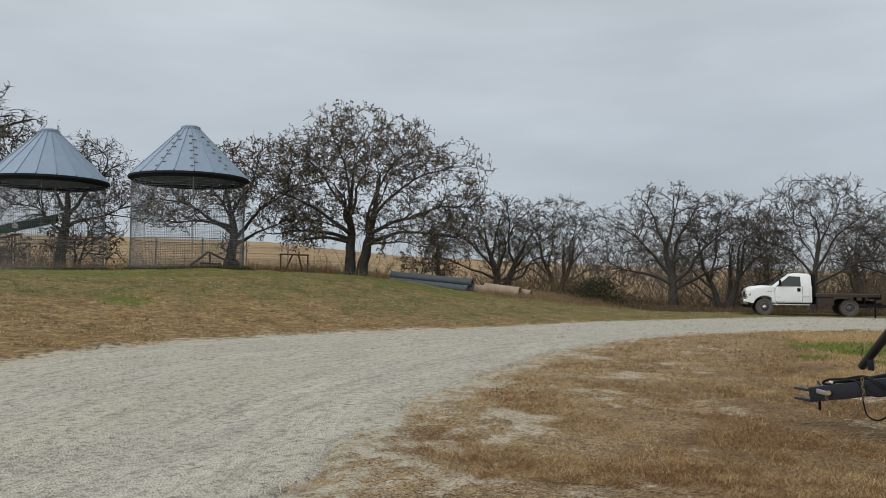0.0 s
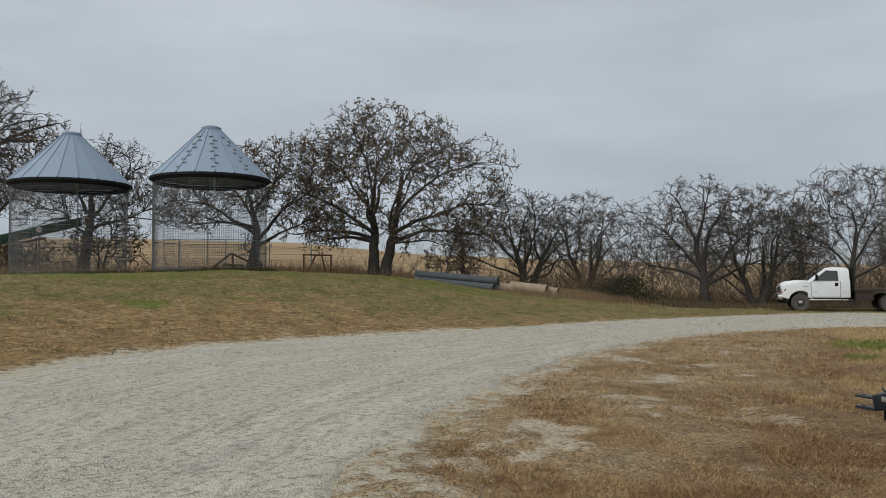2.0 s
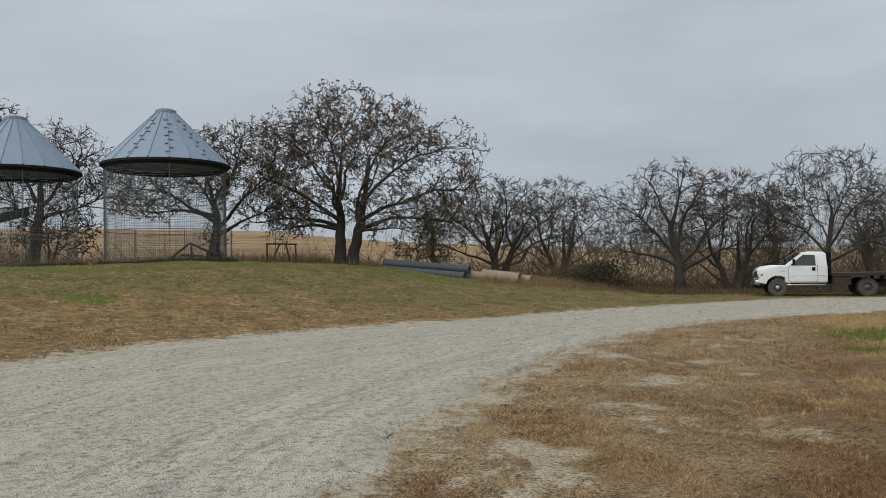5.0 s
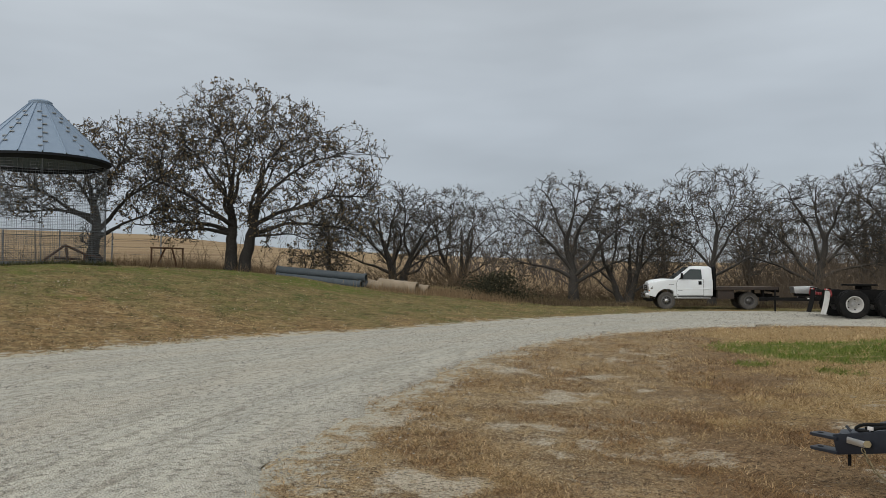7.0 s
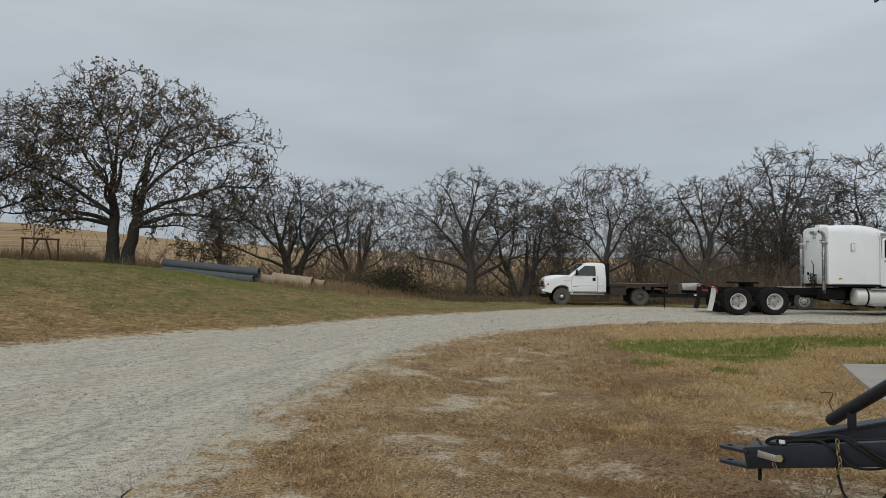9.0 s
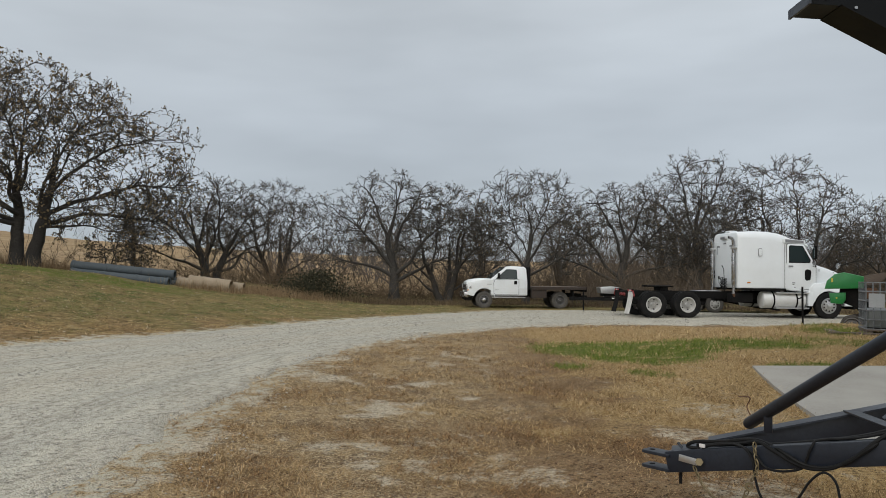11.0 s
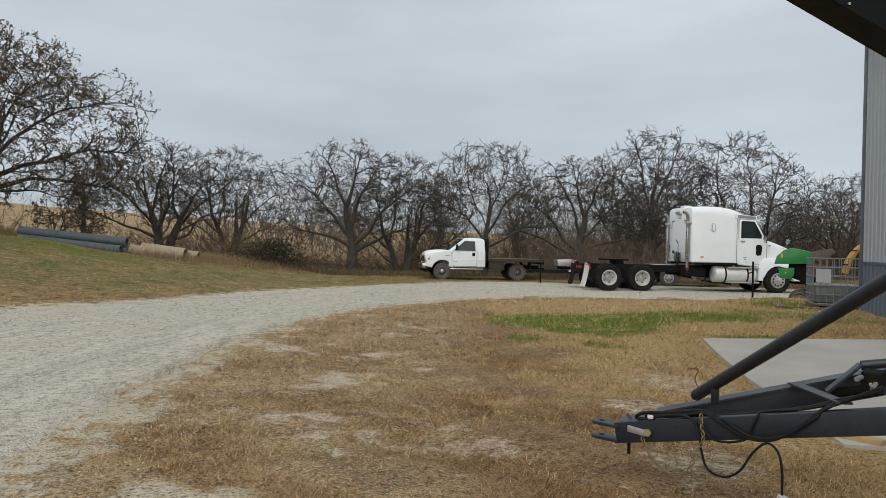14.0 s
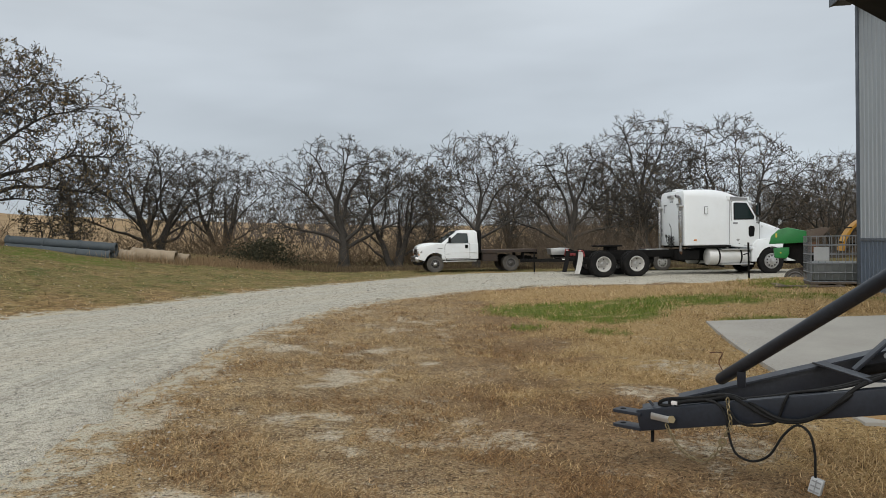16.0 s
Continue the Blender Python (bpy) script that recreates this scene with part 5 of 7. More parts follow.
def gate_frame():
    root = thing("gate_frame", put(16.3, 38.75, 0, -37), "rusty steel frame standing on the bank", "frame")
    for pts in ([(-0.72, 0, -0.2), (-0.72, 0, 1.02)], [(0.72, 0, -0.2), (0.72, 0, 0.98)], [(-0.78, 0, 1.0), (0.78, 0, 0.95)], [(-0.55, 0.05, 0.0), (-0.1, 0.05, 0.98)], [(0.45, 0.1, 0.0), (0.22, 0.02, 0.95)]):
        part("bar", T(pts, 0.045, 6), "rust", root)


gate_frame()


def pipe(x0, y0, x1, y1, r, dz, mat, label, name, wall=0.03, group="", sink=0.0):
    d = math.hypot(x1 - x0, y1 - y0)
    z0, z1 = float(land(x0, y0)) + dz, float(land(x1, y1)) + dz - sink
    m = look((x0, y0, z0), (x1, y1, z1)) @ pose(0, 0, 0, 180, 0, 0)
    root = thing(name, m, label, "pipe", group)
    bm = lathe(bmesh.new(), [(r - wall, 0), (r, 0), (r, d), (r - wall, d), (r - wall, d / 2)], 22, "z", close=True)
    part("barrel", bm, mat, root)
    for u in (0.012, 0.33, 0.66, 0.985):
        part("joint_ring", lathe(bmesh.new(), [(r - 0.005, u * d - 0.05), (r + 0.02, u * d - 0.05), (r + 0.02, u * d + 0.05), (r - 0.005, u * d + 0.05)], 22, "z", close=True), mat, root)
    return root


pipe(22.5, 31.75, 20.1, 35.2, 0.19, 0.12, "pipe", "long blue-grey drain pipe with an open dark end", "drain_pipe", group="drain pipes", sink=0.2)
pipe(23.25, 32.1, 20.8, 35.6, 0.19, 0.12, "pipe", "long blue-grey drain pipe with an open dark end", "drain_pipe", group="drain pipes", sink=0.2)
pipe(22.95, 32.0, 20.3, 35.5, 0.19, 0.44, "pipe", "blue-grey drain pipe lying on two others", "drain_pipe", group="drain pipes", sink=0.2)
pipe(23.05, 32.05, 22.7, 32.6, 0.17, 0.1, "pipe", "short blue-grey drain pipe lying in the pile", "drain_pipe", group="drain pipes", sink=0.1)
pipe(24.55, 30.3, 23.55, 31.75, 0.29, 0.2, "old_concrete", "stained concrete culvert pipe lying in grass", "culvert_pipe", 0.05, "culvert pipes")
pipe(25.15, 30.2, 24.6, 31.0, 0.23, 0.15, "old_concrete", "short stained concrete culvert pipe", "culvert_pipe", 0.05, "culvert pipes")
pipe(23.55, 31.55, 23.2, 32.05, 0.22, 0.14, "old_concrete", "short stained concrete culvert pipe", "culvert_pipe", 0.05, "culvert pipes")
pipe(12.9, 38.1, 9.6, 38.5, 0.13, 0.1, "pipe", "dark pipe lying in the weeds behind the crib", "drain_pipe")


# ---- wheels ----
def tyre_mesh(r, w, rim, name="tyre", mat="rubber", blocks=44):
    h = w / 2
    bm = lathe(bmesh.new(), [(rim, -h * 0.8), (rim + 0.03, -h * 0.92), ((r + rim) / 2, -h), (r - 0.045, -h * 0.94), (r - 0.012, -h * 0.82), (r - 0.012, -h * 0.36), (r - 0.03, -h * 0.34), (r - 0.03, -h * 0.28), (r - 0.01, -h * 0.26),
                              (r - 0.01, h * 0.26), (r - 0.03, h * 0.28), (r - 0.03, h * 0.34), (r - 0.012, h * 0.36), (r - 0.012, h * 0.82), (r - 0.045, h * 0.94), ((r + rim) / 2, h), (rim + 0.03, h * 0.92), (rim, h * 0.8)], blocks, "y", close=True)
    for k in range(blocks):
        a = 2 * math.pi * (k + 0.5) / blocks
        for s in (-1, 1):
            if (k + (s > 0)) % 2:
                bmesh.ops.create_cube(bm, size=1, matrix=Matrix.Rotation(-a, 4, "Y") @ Matrix.Translation((r - 0.008, s * h * 0.6, 0)) @ Matrix.Diagonal((0.022, h * 0.5, 2 * math.pi * r / blocks * 0.9, 1)))
    return finish(bm, name, mat, 35)


def rim_mesh(rim, w, holes, dish, mat, name="rim", hole_r=0.03):
    """Disc wheel facing +y: a dished face with dark hand holes set in it, hub and nuts."""
    h = w / 2
    bm = lathe(bmesh.new(), [(rim + 0.012, h * 0.82), (rim + 0.02, h * 0.9), (rim - 0.012, h * 0.92), (rim - 0.03, h * 0.6), (rim - 0.045, h * 0.85 - dish), (rim * 0.5, h * 0.85 - dish + 0.02), (rim * 0.34, h * 0.85 - dish + 0.03), (rim * 0.33, h * 0.85 - dish + 0.1), (0.02, h * 0.85 - dish + 0.12),
                              (0.02, -h * 0.3), (rim - 0.02, -h * 0.8), (rim + 0.012, -h * 0.82)], 36, "y", close=True)
    for k in range(10):
        a = 2 * math.pi * k / 10
        tube(bm, [(rim * 0.43 * math.cos(a), h * 0.85 - dish + 0.01, rim * 0.43 * math.sin(a)), (rim * 0.43 * math.cos(a), h * 0.85 - dish + 0.065, rim * 0.43 * math.sin(a))], 0.016, 6)
    return finish(bm, name, mat, 35)


def hole_mesh(r, y, n, hr):
    """One hand hole, and where the holes of a wheel lie."""
    me = finish(T([(0, 0, 0), (0, 0.012, 0)], hr, 10), "hand_hole", "black", 30)
    return me, [pose(r * math.cos(2 * math.pi * (k + 0.5) / n), y, r * math.sin(2 * math.pi * (k + 0.5) / n)) for k in range(n)]


BIG_TYRE = tyre_mesh(0.515, 0.26, 0.285)
def drive_rim():
    bm = lathe(bmesh.new(), [(0.292, 0.107), (0.3, 0.117), (0.274, 0.12), (0.262, 0.1), (0.25, 0.02), (0.235, -0.05), (0.215, -0.075), (0.16, -0.085), (0.15, -0.07), (0.105, -0.07), (0.1, -0.05), (0.02, -0.05), (0.02, -0.09), (0.28, -0.1)], 36, "y", close=True)
    for k in range(10):
        a = 2 * math.pi * k / 10
        tube(bm, [(0.13 * math.cos(a), -0.07, 0.13 * math.sin(a)), (0.13 * math.cos(a), -0.02, 0.13 * math.sin(a))], 0.014, 6)
    return finish(bm, "rim", "rim", 30)


REAR_RIM = drive_rim()
REAR_HOLES = hole_mesh(0.19, -0.083, 5, 0.026)
FRONT_RIM = rim_mesh(0.28, 0.26, 0, -0.02, "alu")
FRONT_HOLES = hole_mesh(0.2, 0.13 * 0.85 + 0.025, 10, 0.032)
HUB = finish(lathe(bmesh.new(), [(0.085, 0.0), (0.09, 0.07), (0.06, 0.1), (0.01, 0.105)], 18, "y"), "hub", "alu", 35)


def wheel(parent, x, y, z, tyres, rim, holes, hub_y, out=1, steer=0.0, tyre=None, hub=HUB, name="wheel"):
    """A wheel assembly; out = +1 faces left (+y), -1 right. tyres: y offsets of its tyres inwards."""
    w = thing(name, pose(x, y, z, 0, 0, (0 if out > 0 else 180) + steer), "", "")
    w.parent = parent
    w.matrix_basis = pose(x, y, z, 0, 0, (0 if out > 0 else 180) + steer)
    for t0 in tyres:
        part("tyre", tyre or BIG_TYRE, "", w, at=pose(0, -t0, 0, 0, 17 * (1 + t0), 0))
    part("rim", rim, "", w)
    if holes:
        for spot in holes[1]:
            part("hand_hole", holes[0], "", w, at=spot)
    if hub:
        part("hub", hub, "", w, at=pose(0, hub_y, 0))
    return w


def bars(parent, x0, x1, y, z0, z1, rows, mat, side=1):
    """Writing too small to read, as plain bars on a side facing y."""
    for k in range(rows):
        z = z1 - (z1 - z0) * (k + 0.5) / rows
        hh = (z1 - z0) / rows * 0.3
        part("lettering", B((x0 + 0.02 * (k % 2), y, z - hh), (x1 - 0.03 * (k % 3), y + side * 0.004, z + hh), 0), mat, parent)


# ---- the semi tractor ----
def semi():
    root = thing("semi_truck", pose(32.79, 14.25, 0.0, 0, 0, -51), "white sleeper-cab semi tractor without trailer", "truck")
    # frame
    for s in (-1, 1):
        part("frame_rail", PR([(-1.46, 0.78), (-1.46, 1.02), (6.9, 1.02), (6.9, 0.76), (2.2, 0.74)], s * 0.43 - 0.04, s * 0.43 + 0.04, bevel=0.01), "black", root)
    for x in (-1.4, -0.9, 0.0, 0.9, 2.0, 3.2, 4.6):
        part("cross_member", B((x - 0.06, -0.4, 0.78), (x + 0.06, 0.4, 0.98)), "black", root)
    part("engine_block", B((4.6, -0.42, 0.55), (6.9, 0.42, 1.5), 0.06), "black", root)
    part("transmission", lathe(bmesh.new(), [(0.12, 2.6), (0.22, 3.0), (0.3, 4.6), (0.2, 4.65)], 14, "x", (0, 0, 0.8)), "black", root)
    # axles
    for x in (-0.66, 0.66):
        part("axle", lathe(bmesh.new(), [(0.08, -0.85), (0.09, -0.3), (0.22, -0.15), (0.22, 0.15), (0.09, 0.3), (0.08, 0.85)], 16, "y", (x, 0, 0.515)), "black", root)
        for s in (-1, 1):
            part("air_spring", lathe(bmesh.new(), [(0.12, 0.5), (0.15, 0.56), (0.13, 0.62), (0.15, 0.7), (0.12, 0.78)], 16, "z", (x - 0.42, s * 0.43, 0)), "rubber", root)
            wheel(root, x, s * 1.12, 0.515, (0, 0.33), REAR_RIM, REAR_HOLES, -0.06, s)
    part("axle", lathe(bmesh.new(), [(0.06, -0.95), (0.07, 0.95)], 12, "y", (6.2, 0, 0.5)), "black", root)
    for s in (-1, 1):
        wheel(root, 6.2, s * 1.06, 0.515, (0,), FRONT_RIM, FRONT_HOLES, 0.12, s)
    # suspension torque boxes above the tandem
    for s in (-1, 1):
        part("suspension_arm", PR([(-1.1, 0.55), (-1.1, 0.68), (0.0, 0.82), (1.1, 0.68), (1.1, 0.55), (0, 0.66)], s * 0.52 - 0.05, s * 0.52 + 0.05), "black", root)
    # fifth wheel
    fw = part("fifth_wheel", PR([(-0.62, -0.25), (-0.62, -0.42), (-0.2, -0.46), (0.3, -0.42), (0.42, -0.3), (0.42, 0.3), (0.3, 0.42), (-0.2, 0.46), (-0.62, 0.42), (-0.62, 0.25), (-0.2, 0.07), (-0.2, -0.07)], 1.17, 1.23, "z", 0.012), "black", root, "greasy black fifth wheel plate")
    part("pivot", B((-0.15, -0.36, 1.03), (0.2, 0.36, 1.17), 0.03), "black", fw)
    part("deck_plate", B((1.35, -0.42, 1.025), (2.3, 0.42, 1.05), 0.01), "alu", root)
    # quarter fenders and rear hangers
    for s in (-1, 1):
        part("hanger", T([(-1.3, s * 0.45, 0.98), (-1.4, s * 0.7, 1.06), (-1.46, s * 1.22, 1.06)], 0.03, 8), "black", root)
        brk = part("flap_bracket", B((-1.49, s * 0.92 - 0.33, 1.0), (-1.45, s * 0.92 + 0.33, 1.1), 0.008), "black", root)
        for k, c in enumerate(("red_tape", "sign_white", "red_tape")):
            part("reflector_strip", B((-1.496, s * 0.92 - 0.3 + 0.2 * k, 1.02), (-1.492, s * 0.92 - 0.1 + 0.2 * k, 1.07), 0), c, brk)
        part("end_light", PR([(s * 1.25, 1.04), (s * 1.4, 0.86), (s * 1.36, 0.8), (s * 1.2, 1.0)], -1.49, -1.45, "x"), "red", brk)
        flap = []
        for k in range(7):
            u = k / 6
            flap.append((-1.47 - 0.05 * u - 0.12 * u * u, 1.0 - 0.85 * u))
        flap += [(a + 0.014, b2) for a, b2 in flap[::-1]]
        part("mudflap", PR(flap, s * 0.92 - 0.31, s * 0.92 + 0.31), "white_flap" if s < 0 else "black", root, "white mudflap with bent foot" if s < 0 else "black mudflap")
    part("rear_cross_plate", B((-1.51, -0.42, 0.74), (-1.46, 0.42, 1.02), 0.01), "black", root)
    for y in (-0.3, -0.1, 0.1, 0.3):
        part("tail_lamp", lathe(bmesh.new(), [(0.055, -1.545), (0.06, -1.53), (0.06, -1.51)], 14, "x", (0, y, 0.88)), "red", root)
    # sleeper and cab shell
    body = part("cab_body", loft([(2.62, 1.2, 3.24, 1.12, 1.08, 0.05, 0.14), (2.645, 1.17, 3.31, 1.17, 1.13, 0.06, 0.2), (2.72, 1.16, 3.35, 1.2, 1.16, 0.06, 0.25), (3.3, 1.16, 3.38, 1.21, 1.16, 0.06, 0.3), (3.9, 1.16, 3.37, 1.21, 1.15, 0.06, 0.34),
                                  (4.3, 1.16, 3.32, 1.2, 1.12, 0.06, 0.38), (4.55, 1.12, 3.26, 1.17, 1.08, 0.06, 0.4), (4.8, 1.08, 3.17, 1.14, 1.03, 0.06, 0.4), (5.05, 1.06, 3.06, 1.12, 1.0, 0.06, 0.34), (5.25, 1.05, 2.97, 1.11, 0.97, 0.06, 0.26), (5.36, 1.05, 2.84, 1.1, 0.98, 0.06, 0.12),
                                  (5.5, 1.05, 2.56, 1.1, 1.02, 0.06, 0.08), (5.65, 1.05, 2.28, 1.09, 1.05, 0.06, 0.06), (5.78, 1.05, 2.05, 1.08, 1.06, 0.06, 0.05)], 6), "white", root, "glossy white sleeper cab shell")
    # windscreen, lying on the slope
    part("windscreen", PR([(5.4, 2.79), (5.415, 2.80), (5.785, 2.08), (5.77, 2.07)], -0.9, 0.9), "glass", body)
    part("sun_visor", loft([(5.28, 2.86, 2.98, 1.0, 0.98, 0.03, 0.03), (5.5, 2.80, 2.88, 0.96, 0.94, 0.03, 0.03)], 3), "white", body)
    for s in (-1, 1):
        # door, its gap, window and fittings
        y = s * 1.112
        part("door_gap", PR([(4.56, 1.14), (4.56, 2.86), (4.62, 2.92), (5.26, 2.9), (5.74, 2.05), (5.74, 1.14)], y - 0.012 * s, y + 0.004 * s), "seam", body)
        door = part("door", PR([(4.58, 1.16), (4.58, 2.84), (4.64, 2.9), (5.25, 2.88), (5.72, 2.05), (5.72, 1.16)], y - 0.02 * s, y + 0.014 * s, bevel=0.004), "white", root)
        part("window_seal", PR([(4.66, 2.16), (4.66, 2.8), (4.72, 2.84), (5.2, 2.82), (5.52, 2.28), (5.5, 2.16)], y, y + 0.018 * s), "black", door)
        part("window", PR([(4.7, 2.2), (4.7, 2.78), (4.75, 2.81), (5.18, 2.79), (5.47, 2.29), (5.46, 2.2)], y, y + 0.023 * s), "glass", door)
        part("handle", B((4.64, min(y, y + 0.04 * s), 2.0), (4.82, max(y, y + 0.04 * s), 2.06), 0.012), "grey_plastic", door)
        part("door_vent", PR([(5.28, 1.55), (5.28, 1.86), (5.36, 1.92), (5.5, 1.9), (5.54, 1.8), (5.5, 1.5), (5.34, 1.48)], y, y + 0.02 * s), "black", door)
        bars(door, 4.68, 4.9, y + 0.014 * s, 1.3, 1.42, 2, "seam", s)
        bars(door, 4.68, 4.92, y + 0.014 * s, 1.2, 1.24, 1, "seam", s)
        # grey panel over the door
        yy = s * 1.09
        vis = part("side_fairing", loft([(4.4, 2.93, 3.1, 0.03, 0.03, 0.01, 0.01), (5.3, 2.9, 3.03, 0.03, 0.03, 0.01, 0.01)], 2), "white", body, at=pose(0, yy, 0))
        part("vent_panel", PR([(4.52, 2.95), (4.52, 3.07), (5.24, 3.02), (5.24, 2.92)], s * 0.031, s * 0.037), "grey_plastic", vis, "grey vent strip")
        # sleeper details
        y = s * 1.212
        part("sleeper_window", PR([(3.42, 2.42), (3.42, 2.68), (3.45, 2.7), (3.53, 2.7), (3.56, 2.68), (3.56, 2.42), (3.53, 2.4), (3.45, 2.4)], y - 0.02 * s, y + 0.006 * s), "seam", body)
        part("sleeper_window", PR([(3.435, 2.43), (3.435, 2.67), (3.46, 2.685), (3.52, 2.685), (3.545, 2.67), (3.545, 2.43), (3.52, 2.415), (3.46, 2.415)], y - 0.02 * s, y + 0.012 * s), "white", body)
        if s > 0:
            part("luggage_door", PR([(2.95, 1.28), (2.95, 1.72), (3.5, 1.72), (3.5, 1.28)], y - 0.02 * s, y + 0.004 * s), "white", body)
            part("luggage_door", PR([(2.965, 1.295), (2.965, 1.705), (3.485, 1.705), (3.485, 1.295)], y - 0.02 * s, y + 0.01 * s), "white", body)
        part("marker_lamp", B((2.98, min(y - 0.02 * s, y + 0.012 * s), 1.36), (3.1, max(y - 0.02 * s, y + 0.012 * s), 1.41), 0.01), "amber", body)
        part("panel_seam", B((4.44, y - 0.01, 1.17), (4.452, y + 0.003, 2.9), 0), "seam", body)
        part("skirt", B((2.75, s * 1.19 - 0.01, 1.08), (4.5, s * 1.19 + 0.01, 1.17), 0.005), "black", root)
        # exhaust stack with its bent tip
        st = part("exhaust_pipe", T([(2.52, s * 1.02, 0.95), (2.52, s * 1.02, 2.9), (2.5, s * 1.02, 3.02), (2.43, s * 1.02, 3.1), (2.33, s * 1.02, 3.12)], 0.062, 16), "chrome", root, "chrome exhaust stack with curved tip")
        part("stack_shield", lathe(bmesh.new(), [(0.07, 1.3), (0.073, 1.32), (0.073, 2.5), (0.07, 2.52)], 18, "z", (2.52, s * 1.02, 0)), "chrome", st)
        part("stack_mouth", lathe(bmesh.new(), [(0.055, 2.322), (0.055, 2.328)], 14, "x", (0, s * 1.02, 3.12)), "black", st)
        for z in (2.72,):
            part("stack_clamp", B((2.44, s * 1.02 - 0.1, z - 0.05), (2.64, s * 1.02 + 0.1, z + 0.04), 0.02), "alu", st)
        part("stack_elbow", T([(2.52, s * 1.02, 1.0), (2.55, s * 0.95, 0.85), (2.9, s * 0.6, 0.8)], 0.065, 12), "rust", st)
        # fuel tank, straps, steps
        tank = part("fuel_tank", lathe(bmesh.new(), [(0.02, 3.62), (0.26, 3.63), (0.315, 3.66), (0.32, 3.7), (0.32, 5.26), (0.315, 5.3), (0.26, 5.33), (0.02, 5.34)], 28, "x", (0, s * 0.88, 0.72)), "tank_alu", root, "dull aluminium fuel tank")
        for x in (4.05, 4.95):
            part("tank_strap", lathe(bmesh.new(), [(0.322, x - 0.03), (0.332, x - 0.03), (0.332, x + 0.03), (0.322, x + 0.03)], 28, "x", (0, s * 0.88, 0.72), True), "black", tank)
        for z in (0.42, 1.0):
            part("step", B((4.1, min(s * 1.02, s * 1.24), z - 0.03), (5.4, max(s * 1.02, s * 1.24), z + 0.02), 0.01), "alu", root)
        part("tank_cap", lathe(bmesh.new(), [(0.06, 1.0), (0.06, 1.07), (0.04, 1.08)], 12, "z", (4.5, s * 0.88, 0)), "alu", tank)
        # mirrors
        arm = part("mirror_arm", T([(5.45, s * 1.1, 2.86), (5.5, s * 1.45, 2.88), (5.52, s * 1.5, 2.2), (5.55, s * 1.4, 2.0), (5.62, s * 1.1, 2.05)], 0.014, 6), "black", root)
        part("mirror_case", B((5.44, s * 1.5 - 0.1, 2.3), (5.54, s * 1.5 + 0.1, 2.82), 0.035), "black", arm)
        part("mirror_face", B((5.43, s * 1.5 - 0.08, 2.34), (5.437, s * 1.5 + 0.08, 2.78), 0), "mirror", arm)
        part("round_mirror", lathe(bmesh.new(), [(0.02, 0.05), (0.09, 0.03), (0.1, 0.0), (0.095, -0.02)], 16, "x", (5.46, s * 1.48, 2.16)), "chrome", arm)
        # bonnet mirror on its stalk
        hm = part("bonnet_mirror_arm", T([(6.55, s * 0.85, 1.78), (6.65, s * 1.05, 1.98)], 0.012, 6), "chrome", root)
        part("bonnet_mirror", lathe(bmesh.new(), [(0.02, 0.09), (0.08, 0.06), (0.105, 0.0), (0.1, -0.02)], 18, "x", (6.62, s * 1.06, 2.06)), "chrome", hm)
        # fender with its wheel arch
        arch = disc(6.2, 0.515, 0.62, 172, 8, 16)
        out = [(5.45, 0.6), (5.45, 1.2), (5.6, 1.38), (6.2, 1.42), (6.8, 1.36), (7.15, 1.18), (7.3, 0.9), (7.3, 0.5), (6.86, 0.5)] + arch[::-1] + [(5.56, 0.5), (5.5, 0.5)]
        part("fender", PR(out, s * 0.7, s * 1.19, bevel=0.05), "white", root)
        part("fender_liner", PR(disc(6.2, 0.56, 0.63, 178, 2, 18) + disc(6.2, 0.56, 0.61, 2, 178, 18), s * 0.68, s * 1.12), "black", root)
        part("headlamp", loft([(7.08, 0.95, 1.2, 0.14, 0.12, 0.04, 0.04), (7.24, 0.97, 1.15, 0.1, 0.09, 0.04, 0.04)], 3), "lamp_glass", root, at=pose(0.08, s * 0.98, 0))
        part("cab_step", B((5.38, min(s * 0.95, s * 1.2), 0.5), (5.58, max(s * 0.95, s * 1.2), 1.06), 0.03), "white", root)
        bars(root, 5.86, 5.96, s * 1.005, 1.84, 1.92, 2, "seam", s)
    # bonnet
    part("bonnet", loft([(5.74, 1.15, 2.12, 1.03, 0.95, 0.06, 0.2), (5.95, 1.15, 2.1, 1.0, 0.9, 0.06, 0.24), (6.4, 1.12, 1.98, 0.9, 0.8, 0.06, 0.26), (6.85, 1.1, 1.83, 0.84, 0.72, 0.06, 0.25), (7.15, 1.0, 1.68, 0.8, 0.66, 0.06, 0.24), (7.32, 0.9, 1.48, 0.74, 0.58, 0.06, 0.2), (7.4, 0.85, 1.25, 0.68, 0.52, 0.06, 0.12)], 6), "white", root, "sloping white bonnet")
    part("bonnet_gap", B((5.765, -1.06, 1.2), (5.785, 1.06, 2.09), 0), "seam", root)
    gr = part("grille", PR([(-0.42, 0.8), (-0.48, 1.45), (0.48, 1.45), (0.42, 0.8)], 7.38, 7.43, "x", 0.01), "chrome", root)
    for k in range(7):
        part("grille_bar", B((7.43, -0.42, 0.84 + 0.085 * k), (7.445, 0.42, 0.87 + 0.085 * k), 0.004), "grey_plastic", gr)
    bp = part("bumper", loft([(7.2, 0.38, 0.82, 1.2, 1.2, 0.05, 0.05), (7.5, 0.4, 0.8, 1.1, 1.1, 0.05, 0.05), (7.58, 0.44, 0.76, 0.9, 0.9, 0.05, 0.05)], 4), "black", root, "dark plastic bumper")
    # back wall fittings
    back = 2.605
